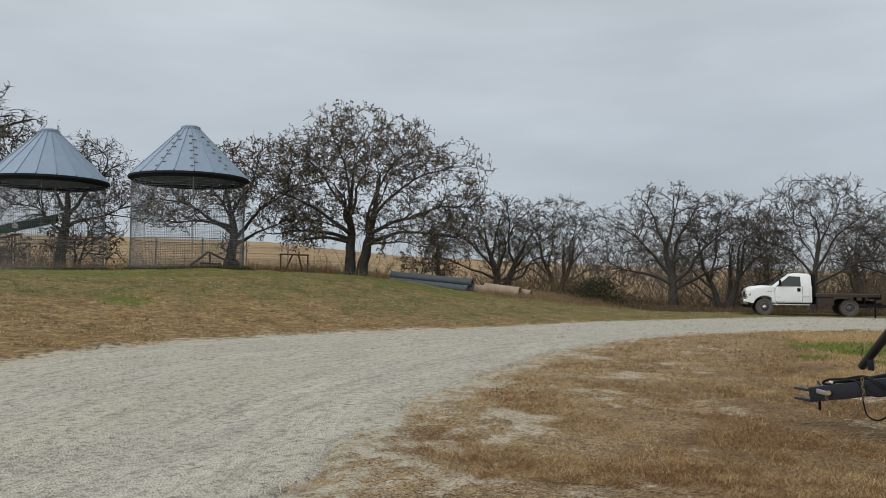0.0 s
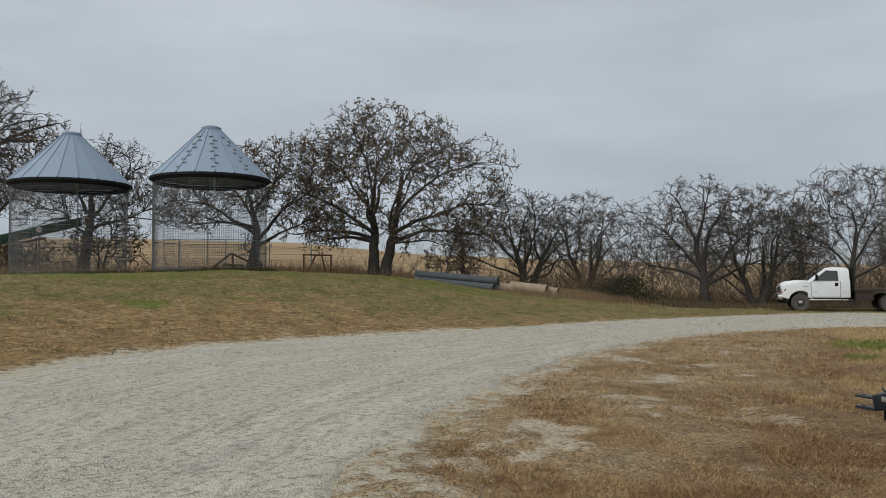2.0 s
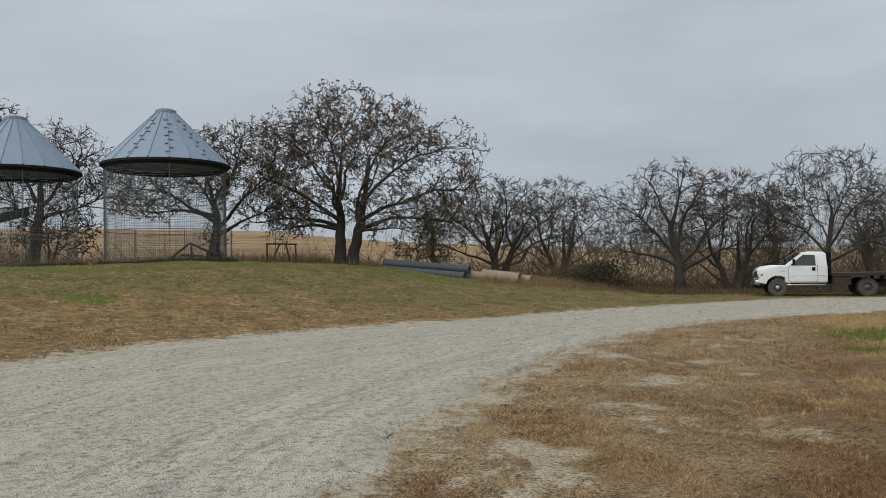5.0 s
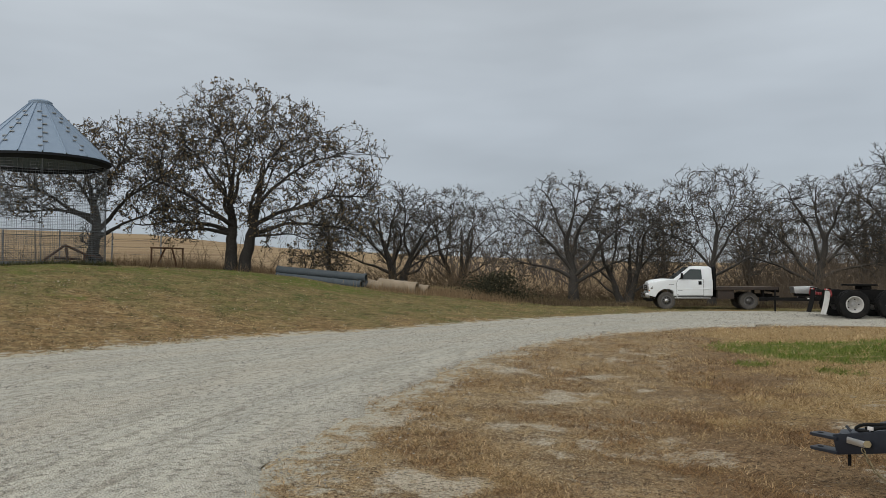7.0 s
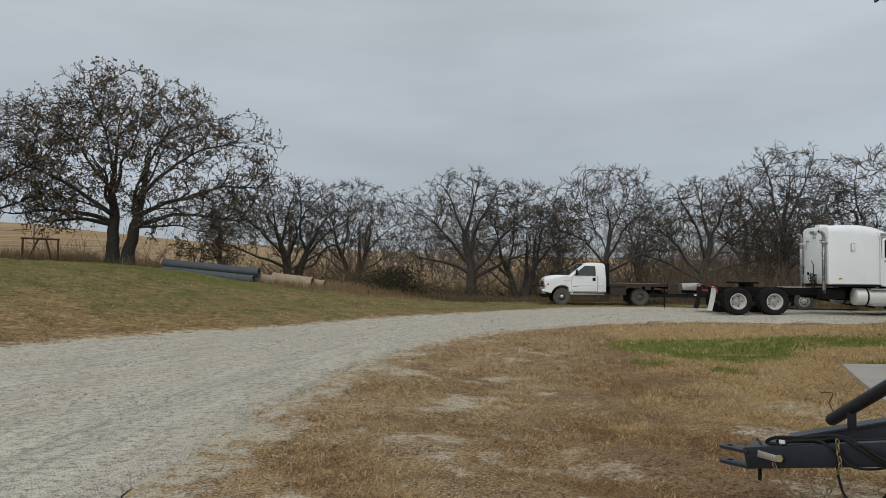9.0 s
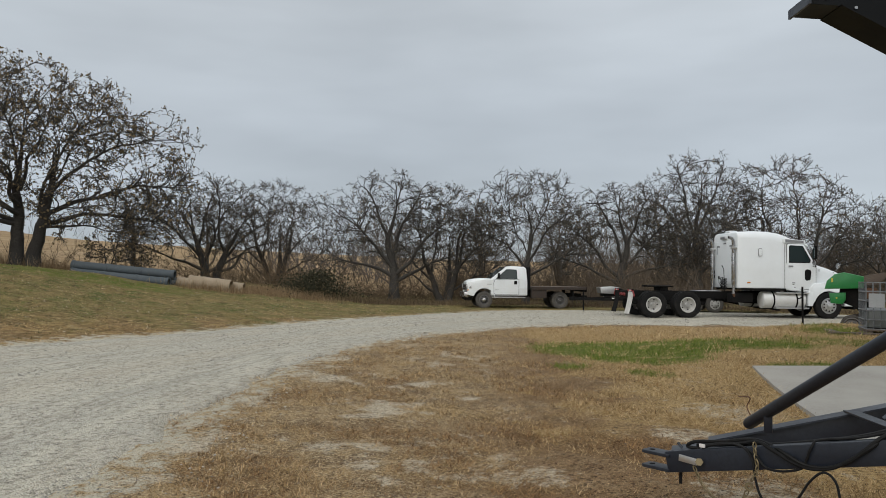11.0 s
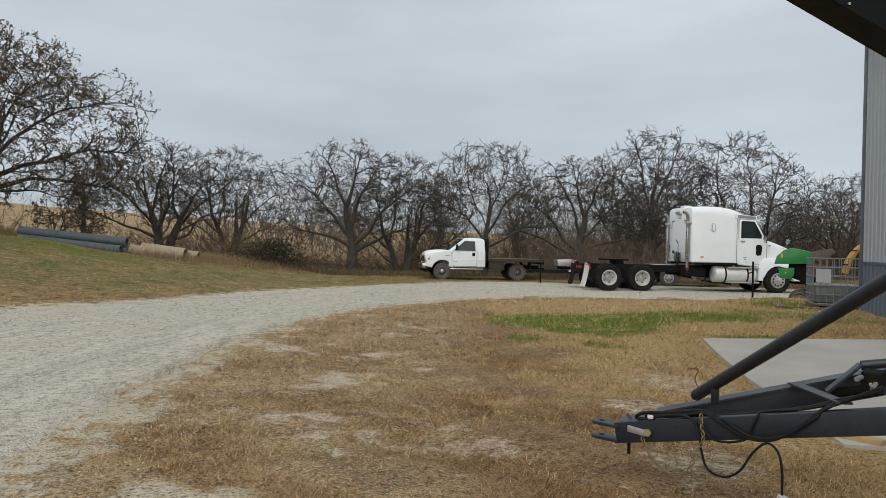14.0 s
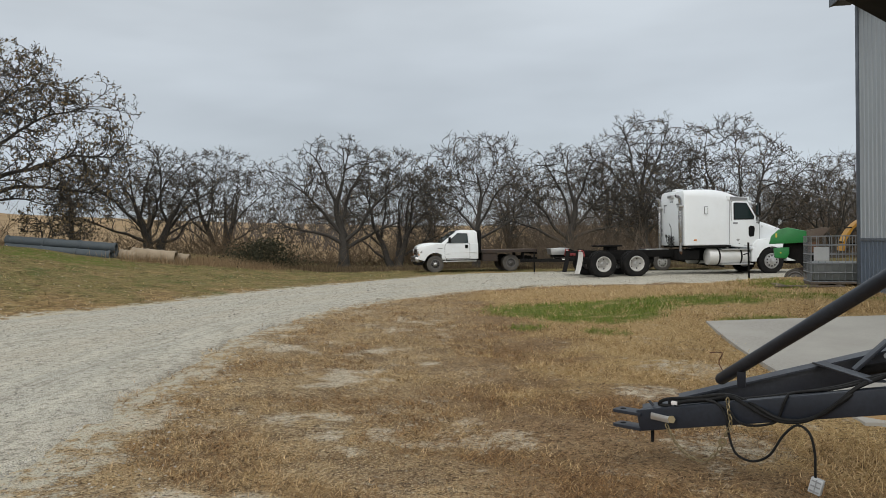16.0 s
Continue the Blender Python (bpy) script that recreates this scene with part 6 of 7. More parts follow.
    hold = part("back_panel", B((back, -0.8, 1.3), (back + 0.03, 0.8, 3.0), 0.01), "white", root)
    for s in (-1, 1):
        part("corner_plate", B((back - 0.012, s * 0.62 - 0.14, 2.78), (back + 0.002, s * 0.62 + 0.14, 2.84), 0), "grey_plastic", hold)
        part("corner_plate", B((back - 0.012, s * 0.74 - 0.03, 2.5), (back + 0.002, s * 0.74 + 0.03, 2.78), 0), "grey_plastic", hold)
    lamp = part("work_lamp", B((back - 0.09, -0.22, 3.08), (back + 0.03, 0.22, 3.2), 0.015), "alu", root)
    part("lens", B((back - 0.096, -0.2, 3.1), (back - 0.091, 0.2, 3.17), 0), "grey_plastic", lamp)
    part("roof_vent", B((2.7, -0.18, 3.33), (3.05, 0.18, 3.43), 0.03), "white", root)
    part("outlet", B((back - 0.03, 0.5, 1.5), (back + 0.004, 0.6, 1.62), 0.01), "black", root)
    for z in (1.55, 1.72):
        part("rear_marker", B((back - 0.02, 1.0, z), (back + 0.03, 1.1, z + 0.13), 0.015), "black", root)
    for y in (-0.12, 0.02):
        part("bolt_head", B((back - 0.02, y, 2.9), (back + 0.004, y + 0.05, 2.95), 0.01), "black", hold)
    # air lines: coiled hoses on a pogo stick
    part("hose_stick", T([(2.45, -0.35, 1.0), (2.42, -0.35, 1.9), (2.35, -0.33, 2.05)], 0.014, 6), "black", root)
    for k, (y, c) in enumerate(((-0.45, "hose"), (-0.25, "hose"), (-0.6, "hose"))):
        pts = []
        for i in range(70):
            a = i * 0.62
            pts.append((2.38 + 0.06 * math.cos(a), y + 0.07 * math.sin(a), 1.08 + 0.006 * i + 0.02 * k))
        part("air_hose", T(pts, 0.012, 5), c, root)
        part("air_hose", T([(2.38, y, 1.5), (2.3, y + 0.1, 1.58), (2.36, y + 0.22, 1.35), (2.5, y + 0.2, 1.15)], 0.012, 6), c, root)
    part("battery_box", B((2.45, -1.0, 0.62), (3.3, -0.55, 0.98), 0.02), "black", root)
    part("battery_box", B((2.45, 0.55, 0.62), (3.3, 1.0, 0.98), 0.02), "black", root)
    part("air_tank", lathe(bmesh.new(), [(0.05, -0.3), (0.13, -0.27), (0.13, 0.27), (0.05, 0.3)], 16, "y", (1.6, 0, 0.6)), "black", root)
    # seats and wheel, dim behind the glass
    for y in (-0.5, 0.5):
        part("seat", B((4.5, y - 0.25, 1.3), (4.95, y + 0.25, 2.0), 0.08), "grey_plastic", root)
        part("seat", B((4.45, y - 0.22, 1.95), (4.6, y + 0.22, 2.55), 0.07), "grey_plastic", root)
    return root


semi()


# ---- the flatbed pickup ----
PK_TYRE = tyre_mesh(0.4, 0.25, 0.22, mat="dusty_rubber", blocks=36)
PK_RIM = rim_mesh(0.22, 0.25, 0, 0.05, "dark_rim")
PK_HOLES = hole_mesh(0.15, 0.25 / 2 * 0.85 - 0.012, 8, 0.024)
PK_HUB = finish(lathe(bmesh.new(), [(0.075, 0.0), (0.08, 0.05), (0.05, 0.07), (0.01, 0.075)], 16, "y"), "hub", "alu", 35)
PK_RIM_REAR = rim_mesh(0.22, 0.25, 0, 0.13, "dark_rim")


def pickup():
    fx, fy, rx, ry = 34.35, 23.75, 36.75, 21.0
    turn = math.degrees(math.atan2(fy - ry, fx - rx))
    root = thing("pickup_truck", pose(rx, ry, float(land(rx, ry)) - 0.01, 0, 0, turn), "white single-cab pickup with a dark wooden flatbed", "pickup")
    W = math.hypot(fx - rx, fy - ry)
    for s in (-1, 1):
        part("frame_rail", B((-1.15, s * 0.42 - 0.04, 0.55), (W + 0.8, s * 0.42 + 0.04, 0.72)), "black", root)
        wheel(root, W, s * 0.83, 0.4, (0,), PK_RIM, PK_HOLES, 0.1, s, 0, PK_TYRE, PK_HUB)
        wheel(root, 0, s * 0.86, 0.4, (0, 0.28), PK_RIM_REAR, None, -0.02, s, 0, PK_TYRE, PK_HUB)
    part("axle", T([(0, -0.8, 0.4), (0, 0.8, 0.4)], 0.08, 10), "black", root)
    part("axle", T([(W, -0.75, 0.4), (W, 0.75, 0.4)], 0.06, 10), "black", root)
    x0 = W - 2.06
    # cab lower body and greenhouse
    part("cab_body", loft([(x0, 0.62, 1.36, 0.98, 0.97, 0.06, 0.04), (x0 + 0.05, 0.6, 1.38, 1.0, 0.99, 0.08, 0.04), (x0 + 1.62, 0.6, 1.38, 1.0, 0.99, 0.08, 0.05), (x0 + 1.75, 0.6, 1.36, 1.0, 0.98, 0.08, 0.06)], 5), "pickup", root, "white painted steel cab")
    roof = part("cab_roof", loft([(x0 + 0.02, 1.36, 1.9, 0.97, 0.8, 0.02, 0.1), (x0 + 0.12, 1.36, 1.98, 0.98, 0.8, 0.02, 0.14), (x0 + 0.7, 1.36, 2.01, 0.98, 0.79, 0.02, 0.14), (x0 + 1.0, 1.36, 1.96, 0.98, 0.79, 0.02, 0.12), (x0 + 1.35, 1.36, 1.7, 0.98, 0.86, 0.02, 0.06), (x0 + 1.75, 1.36, 1.38, 0.97, 0.95, 0.002, 0.005)], 5), "pickup", root)
    part("windscreen", PR([(x0 + 1.05, 1.955), (x0 + 1.07, 1.962), (x0 + 1.74, 1.405), (x0 + 1.72, 1.398)], -0.78, 0.78), "glass", roof)
    part("rear_window", PR([(-0.7, 1.45), (-0.62, 1.84), (0.62, 1.84), (0.7, 1.45)], x0 - 0.006, x0 + 0.03, "x"), "glass", roof)
    for s in (-1, 1):
        y = s * 1.0
        part("door_gap", PR([(x0 + 0.40, 0.64), (x0 + 0.40, 1.375), (x0 + 1.56, 1.375), (x0 + 1.615, 1.2), (x0 + 1.615, 0.7), (x0 + 1.5, 0.64)], y - 0.03 * s, y + 0.004 * s), "seam", root)
        door = part("door", PR([(x0 + 0.42, 0.66), (x0 + 0.42, 1.36), (x0 + 1.55, 1.36), (x0 + 1.6, 1.2), (x0 + 1.6, 0.72), (x0 + 1.5, 0.66)], y - 0.03 * s, y + 0.012 * s, bevel=0.004), "pickup", root)
        part("handle", B((x0 + 0.5, min(y, y + 0.03 * s), 1.14), (x0 + 0.64, max(y, y + 0.03 * s), 1.3), 0.01), "black", door)
        part("moulding", B((x0 + 0.1, min(y, y + 0.018 * s), 0.93), (x0 + 1.6, max(y, y + 0.018 * s), 0.97), 0.004), "pickup", door)
        # side window, leaning with the greenhouse
        pts = [(x0 + 0.48, 1.385, 0.986), (x0 + 0.5, 1.84, 0.86), (x0 + 0.98, 1.86, 0.855), (x0 + 1.52, 1.4, 0.983)]
        bm = bmesh.new()
        a = [bm.verts.new((px, s * (py + 0.012), pz)) for px, pz, py in pts]
        b2 = [bm.verts.new((px, s * (py - 0.03), pz)) for px, pz, py in pts]
        bm.faces.new(a)
        bm.faces.new(b2[::-1])
        for k in range(4):
            bm.faces.new((a[k], b2[k], b2[(k + 1) % 4], a[(k + 1) % 4]))
        part("window", bm, "glass", door)
        mir = part("mirror_arm", T([(x0 + 1.4, s * 0.98, 1.46), (x0 + 1.42, s * 1.2, 1.5)], 0.02, 6), "black", root)
        part("mirror_case", B((x0 + 1.36, s * 1.24 - 0.09, 1.4), (x0 + 1.46, s * 1.24 + 0.09, 1.68), 0.03), "black", mir)
        # front fender
        arch = disc(W, 0.43, 0.545, 176, 4, 14)
        out = [(x0 + 1.62, 0.6), (x0 + 1.62, 1.37), (W - 0.1, 1.36), (W + 0.55, 1.29), (W + 0.76, 1.2), (W + 0.8, 1.08), (W + 0.8, 0.62), (W + 0.5, 0.6)] + arch[::-1] + [(W - 0.5, 0.6)]
        part("fender", PR(out, s * 0.62, s * 1.0, bevel=0.03), "pickup", root)
        part("fender_liner", PR(disc(W, 0.46, 0.555, 176, 4, 16) + disc(W, 0.46, 0.535, 4, 176, 16), s * 0.6, s * 0.985), "black", root)
        part("headlamp", loft([(W + 0.62, 0.92, 1.16, 0.2, 0.18, 0.04, 0.04), (W + 0.845, 0.9, 1.14, 0.17, 0.15, 0.05, 0.05)], 3), "chrome", root, "clear headlamp", at=pose(0, s * 0.815, 0))
        part("indicator", B((W + 0.74, s * 0.985 - 0.02, 0.83), (W + 0.81, s * 0.985 + 0.02, 0.89), 0.02), "amber", root)
        part("running_board", B((x0 + 0.1, min(s * 0.9, s * 1.06), 0.5), (x0 + 1.7, max(s * 0.9, s * 1.06), 0.55), 0.015), "alu", root)
        bars(root, x0 + 1.72, x0 + 1.95, s * 1.0, 1.12, 1.16, 1, "seam", s)
        bars(root, x0 + 1.35, x0 + 1.56, s * 1.012, 0.86, 0.89, 1, "seam", s)
    part("bonnet", loft([(x0 + 1.68, 1.1, 1.4, 0.66, 0.6, 0.05, 0.06), (W + 0.1, 1.05, 1.42, 0.66, 0.62, 0.05, 0.1), (W + 0.58, 1.0, 1.36, 0.66, 0.6, 0.05, 0.12), (W + 0.8, 0.95, 1.25, 0.66, 0.6, 0.05, 0.1)], 5), "pickup", root)
    gr = part("grille", PR([(-0.56, 0.84), (-0.6, 1.14), (0.6, 1.14), (0.56, 0.84)], W + 0.79, W + 0.84, "x", 0.01), "chrome", root)
    for k in range(3):
        part("grille_slot", B((W + 0.84, -0.5, 0.87 + 0.09 * k), (W + 0.845, 0.5, 0.92 + 0.09 * k), 0), "black", gr)
    part("bumper", loft([(W + 0.76, 0.5, 0.78, 1.0, 1.0, 0.04, 0.04), (W + 0.95, 0.52, 0.76, 0.94, 0.94, 0.04, 0.04)], 3), "chrome", root)
    part("air_dam", B((W + 0.6, -0.9, 0.36), (W + 0.85, 0.9, 0.52), 0.03), "black", root)
    # headache rack and flatbed
    part("headache_rack", PR([(-1.05, 0.9), (-1.05, 1.85), (-0.95, 1.98), (0.95, 1.98), (1.05, 1.85), (1.05, 0.9)], x0 - 0.14, x0 - 0.06, "x", 0.015), "black", root, "black steel headache rack")
    bed = part("flatbed", B((-1.2, -1.15, 0.93), (x0 - 0.15, 1.15, 1.0), 0.01), "dark_rust", root, "dark weathered flatbed")
    n = 9
    for k in range(n):
        y = -1.1 + 2.2 * k / n
        part("plank", B((-1.17, y + 0.008, 1.002), (x0 - 0.18, y + 2.2 / n - 0.008, 1.035), 0.004), "wood", bed)
    for s in (-1, 1):
        part("side_rail", B((-1.21, s * 1.17 - 0.025, 0.9), (x0 - 0.15, s * 1.17 + 0.025, 1.04), 0.008), "dark_rust", bed)
        part("mud_guard", B((-0.62, s * 0.86 - 0.25, 0.42), (-0.58, s * 0.86 + 0.25, 0.92), 0.005), "rubber", root)
    part("tool_box", B((x0 - 0.9, 0.62, 0.5), (x0 - 0.2, 1.14, 0.9), 0.015), "dark_rust", root)
    part("tail_rail", B((-1.25, -1.15, 0.8), (-1.205, 1.15, 1.04), 0.01), "black", root)
    part("fuel_can", B((x0 - 0.6, -1.0, 0.55), (x0 - 0.2, -0.6, 0.88), 0.03), "black", root)
    part("hitch", B((-1.55, -0.08, 0.5), (-1.0, 0.08, 0.62), 0.02), "black", root)


pickup()


# ---- the equipment trailer behind the pickup ----
TR_RIM = rim_mesh(0.21, 0.22, 0, 0.0, "rim")
TR_HOLES = hole_mesh(0.145, 0.11 * 0.85 + 0.006, 8, 0.026)
TR_TYRE = tyre_mesh(0.385, 0.22, 0.21, mat="dusty_rubber", blocks=36)


def trailer():
    x1, y1, x2, y2 = 37.75, 14.6, 38.4, 13.85
    turn = math.degrees(math.atan2(y1 - y2, x1 - x2))
    cx, cy = (x1 + x2) / 2 - 0.09, (y1 + y2) / 2 + 0.3
    root = thing("equipment_trailer", pose(cx, cy, 0, 0, 0, turn - 4), "black tandem-axle equipment trailer with beavertail", "trailer")
    for s in (-1, 1):
        for x in (-0.45, 0.45):
            wheel(root, x, s * 1.02, 0.385, (0,), TR_RIM, TR_HOLES, 0.08, s, 0, TR_TYRE, PK_HUB)
        rail = part("side_rail", B((-1.2, s * 0.86 - 0.04, 0.5), (4.0, s * 0.86 + 0.04, 0.66), 0.008), "black", root)
        for k in range(6):
            part("reflector_strip", B((1.0 + 0.55 * k, s * 0.9, 0.57), (1.28 + 0.55 * k, s * 0.904, 0.62), 0), ("red_tape", "sign_white")[k % 2], rail)
        part("fender", PR([(-0.98, 0.62), (-0.86, 0.86), (0.86, 0.86), (1.1, 0.66), (1.06, 0.62), (0.82, 0.82), (-0.82, 0.82), (-0.94, 0.62)], s * 1.02 - 0.14, s * 1.02 + 0.14), "black", root)
        tail = part("beavertail_rail", PR([(-1.2, 0.5), (-1.2, 0.64), (-3.4, 0.22), (-3.4, 0.1)], s * 0.86 - 0.04, s * 0.86 + 0.04), "black", root)
        for k in range(3):
            x = -1.4 - 0.6 * k
            z = 0.57 + (x + 1.2) * 0.19
            part("reflector_strip", PR([(x, z - 0.025), (x, z + 0.025), (x - 0.28, z - 0.028), (x - 0.28, z - 0.078)], min(s * 0.9, s * 0.904), max(s * 0.9, s * 0.904)), ("sign_white", "red_tape")[k % 2], tail)
        part("axle", T([(0.45 * s, -1.0, 0.385), (0.45 * s, 1.0, 0.385)], 0.05, 8), "black", root)
        part("tongue_beam", PR([(3.9, s * 0.8), (3.9, s * 0.66), (5.5, s * 0.02), (5.5, s * 0.12)], 0.48, 0.6, "z"), "black", root)
    deck = part("deck", B((-1.2, -0.82, 0.58), (4.0, 0.82, 0.62), 0.005), "black", root)
    for k in range(8):
        y = -0.8 + 0.2 * k
        part("plank", B((-1.18, y + 0.006, 0.622), (3.95, y + 0.194, 0.655), 0.004), "wood", deck)
    part("ramp", PR([(1.0, 0.66), (1.2, 0.95), (3.6, 0.78), (3.6, 0.68)], -0.8, 0.8), "black", root, "folded black ramp lying on the deck")
    part("tail_deck", PR([(-1.2, 0.56), (-1.2, 0.62), (-3.35, 0.2), (-3.35, 0.14)], -0.82, 0.82), "black", root)
    part("tool_box", PR([(3.6, 0.78), (3.55, 1.05), (3.8, 1.1), (4.45, 1.06), (4.4, 0.8)], -0.45, 0.45, bevel=0.015), "alu", root, "pale aluminium tongue box")
    part("box_stand", B((3.7, -0.3, 0.66), (4.3, 0.3, 0.8), 0.01), "black", root)
    part("jack", T([(5.15, 0.2, 0.0), (5.15, 0.2, 0.95)], 0.035, 8), "black", root)
    part("coupler", B((5.4, -0.08, 0.46), (5.75, 0.08, 0.62), 0.02), "black", root)


trailer()


# ---- the implement standing by the slab: tongue, hoses, raised panel ----
def bar(p0, p1, w, h, bevel=0.006):
    """A straight bar of width w and height h from point to point."""
    p0, p1 = Vector(p0), Vector(p1)
    d = (p1 - p0).normalized()
    a = d.cross(Vector((0, 0, 1))).normalized()
    b2 = a.cross(d)
    bm = bmesh.new()
    rows = [[bm.verts.new(p + a * (sx * w / 2) + b2 * (sz * h / 2)) for sx, sz in ((-1, -1), (1, -1), (1, 1), (-1, 1))] for p in (p0, p1)]
    for k in range(4):
        bm.faces.new((rows[0][k], rows[0][(k + 1) % 4], rows[1][(k + 1) % 4], rows[1][k]))
    bm.faces.new(rows[0][::-1])
    bm.faces.new(rows[1])
    if bevel:
        bmesh.ops.bevel(bm, geom=bm.edges[:], offset=bevel, segments=2, profile=0.6, affect="EDGES")
    return bm


def curve_pts(pts, n=5):
    """A smooth line through points."""
    p = [Vector(q) for q in pts]
    out = []
    for i in range(len(p) - 1):
        a, b2, c, d = p[max(i - 1, 0)], p[i], p[i + 1], p[min(i + 2, len(p) - 1)]
        for k in range(n):
            u = k / n
            out.append(0.5 * (2 * b2 + (c - a) * u + (2 * a - 5 * b2 + 4 * c - d) * u * u + (3 * b2 - a - 3 * c + d) * u ** 3))
    return out + [p[-1]]


LINK = finish(tube(bmesh.new(), [(0.021 * math.cos(a), 0.011 * math.sin(a), 0) for a in [2 * math.pi * k / 10 for k in range(11)]], 0.0045, 5, False), "chain_link", "brass", 60)


def chain(parent, pts):
    line = curve_pts(pts, 12)
    run, last, k = 0.0, line[0], 0
    for p, q in zip(line, line[1:]):
        run += (q - p).length
        if run > 0.033:
            run = 0.0
            m = (q - last).to_track_quat("X", "Z").to_matrix().to_4x4()
            part("chain_link", LINK, "", parent, at=Matrix.Translation((q + last) / 2) @ m @ pose(0, 0, 0, 90 * (k % 2) + 20, 0, 0))
            last, k = q, k + 1


def implement():
    root = thing("farm_implement", pose(8.29, 5.14, -0.012), "dark blue-grey farm implement tongue with hoses and chain", "implement")
    near = part("tongue_beam", bar((-0.161, -0.174, 0.349), (-0.775, -2.937, 0.979), 0.1, 0.145, 0.012), "dark_steel", root, "dark blue-grey painted steel beam")
    far = part("tongue_beam", bar((0.044, -0.345, 0.39), (1.21, -4.233, 1.518), 0.05, 0.17, 0.01), "dark_steel", root)
    part("flange", bar((0.052, -0.373, 0.488), (1.21, -4.233, 1.608), 0.15, 0.012, 0), "dark_steel", far)
    part("nose_plate", bar((-0.131, -0.174, 0.427), (0.036, -0.668, 0.519), 0.17, 0.012, 0.003), "dark_steel", root)
    part("cross_plate", bar((0.279, -1.234, 0.751), (-0.48, -1.612, 0.786), 0.09, 0.014, 0.003), "dark_steel", root)
    part("gusset", bar((0.064, -1.456, 0.755), (0.118, -1.637, 0.942), 0.09, 0.02, 0.003), "dark_steel", root)
    part("pivot_tube", T([(0.118, -1.64, 0.935), (0.19, -1.88, 0.975)], 0.03, 14), "dark_steel", root)
    part("pivot_tube", T([(0.117, -1.462, 0.737), (0.201, -1.739, 0.798)], 0.033, 12), "black", root)
    # clevis
    for z in (0.394, 0.294):
        cl = part("clevis_plate", PR([(-0.055, -0.045), (-0.03, -0.06), (0.17, -0.06), (0.17, 0.06), (-0.03, 0.06), (-0.055, 0.045)], -0.011, 0.011, "z", 0.004), "dark_steel", root, at=pose(-0.13, -0.035, z, 0, 0, -102.5))
        part("pin_hole", lathe(bmesh.new(), [(0.021, 0.0112), (0.021, 0.0125)], 14, "z"), "black", cl)
    lever = part("lever", bar((-0.248, -0.267, 0.404), (-0.278, -0.399, 0.395), 0.012, 0.045, 0.005), "alu", root, "bare steel lever plate")
    part("pin_head", T([(-0.265, -0.41, 0.397), (-0.302, -0.421, 0.405)], 0.026, 6), "brass", lever)
    part("drop_pin", T([(-0.179, -0.256, 0.305), (-0.179, -0.255, 0.212)], 0.012, 8), "black", root)
    part("bolt", T([(-0.181, -0.267, 0.456), (-0.174, -0.234, 0.486)], 0.01, 8), "dark_steel", root)
    # arm tube rising over the tongue, on its bracket
    tb = part("arm_tube", T([(-0.245, -0.719, 0.684), (-0.253, -0.727, 0.690), (-0.999, -1.521, 1.271), (-1.767, -2.337, 1.868)], [0.034, 0.038, 0.038, 0.038], 20), "dark_steel", root, "dark grey steel arm tube with a worn end")
    part("worn_end", lathe(bmesh.new(), [(0.024, 0.0), (0.03, 0.0), (0.03, 0.004), (0.024, 0.004)], 16, "z"), "brass", tb, at=Matrix.Translation((-0.243, -0.716, 0.682)) @ Vector((0.604, 0.643, -0.47)).to_track_quat("Z", "X").to_matrix().to_4x4())
    part("tube_bracket", bar((-0.395, -0.878, 0.78), (-0.371, -0.872, 0.672), 0.05, 0.04, 0.005), "dark_steel", tb)
    part("tip_wire", T(curve_pts([(-0.268, -0.743, 0.741), (-0.236, -0.71, 0.792), (-0.262, -0.736, 0.857), (-0.182, -0.644, 0.843)]), 0.004, 5), "rust", tb)
    part("arm_post", bar((-1.767, -2.337, 1.868), (-0.775, -2.937, 0.979), 0.1, 0.1), "dark_steel", root)
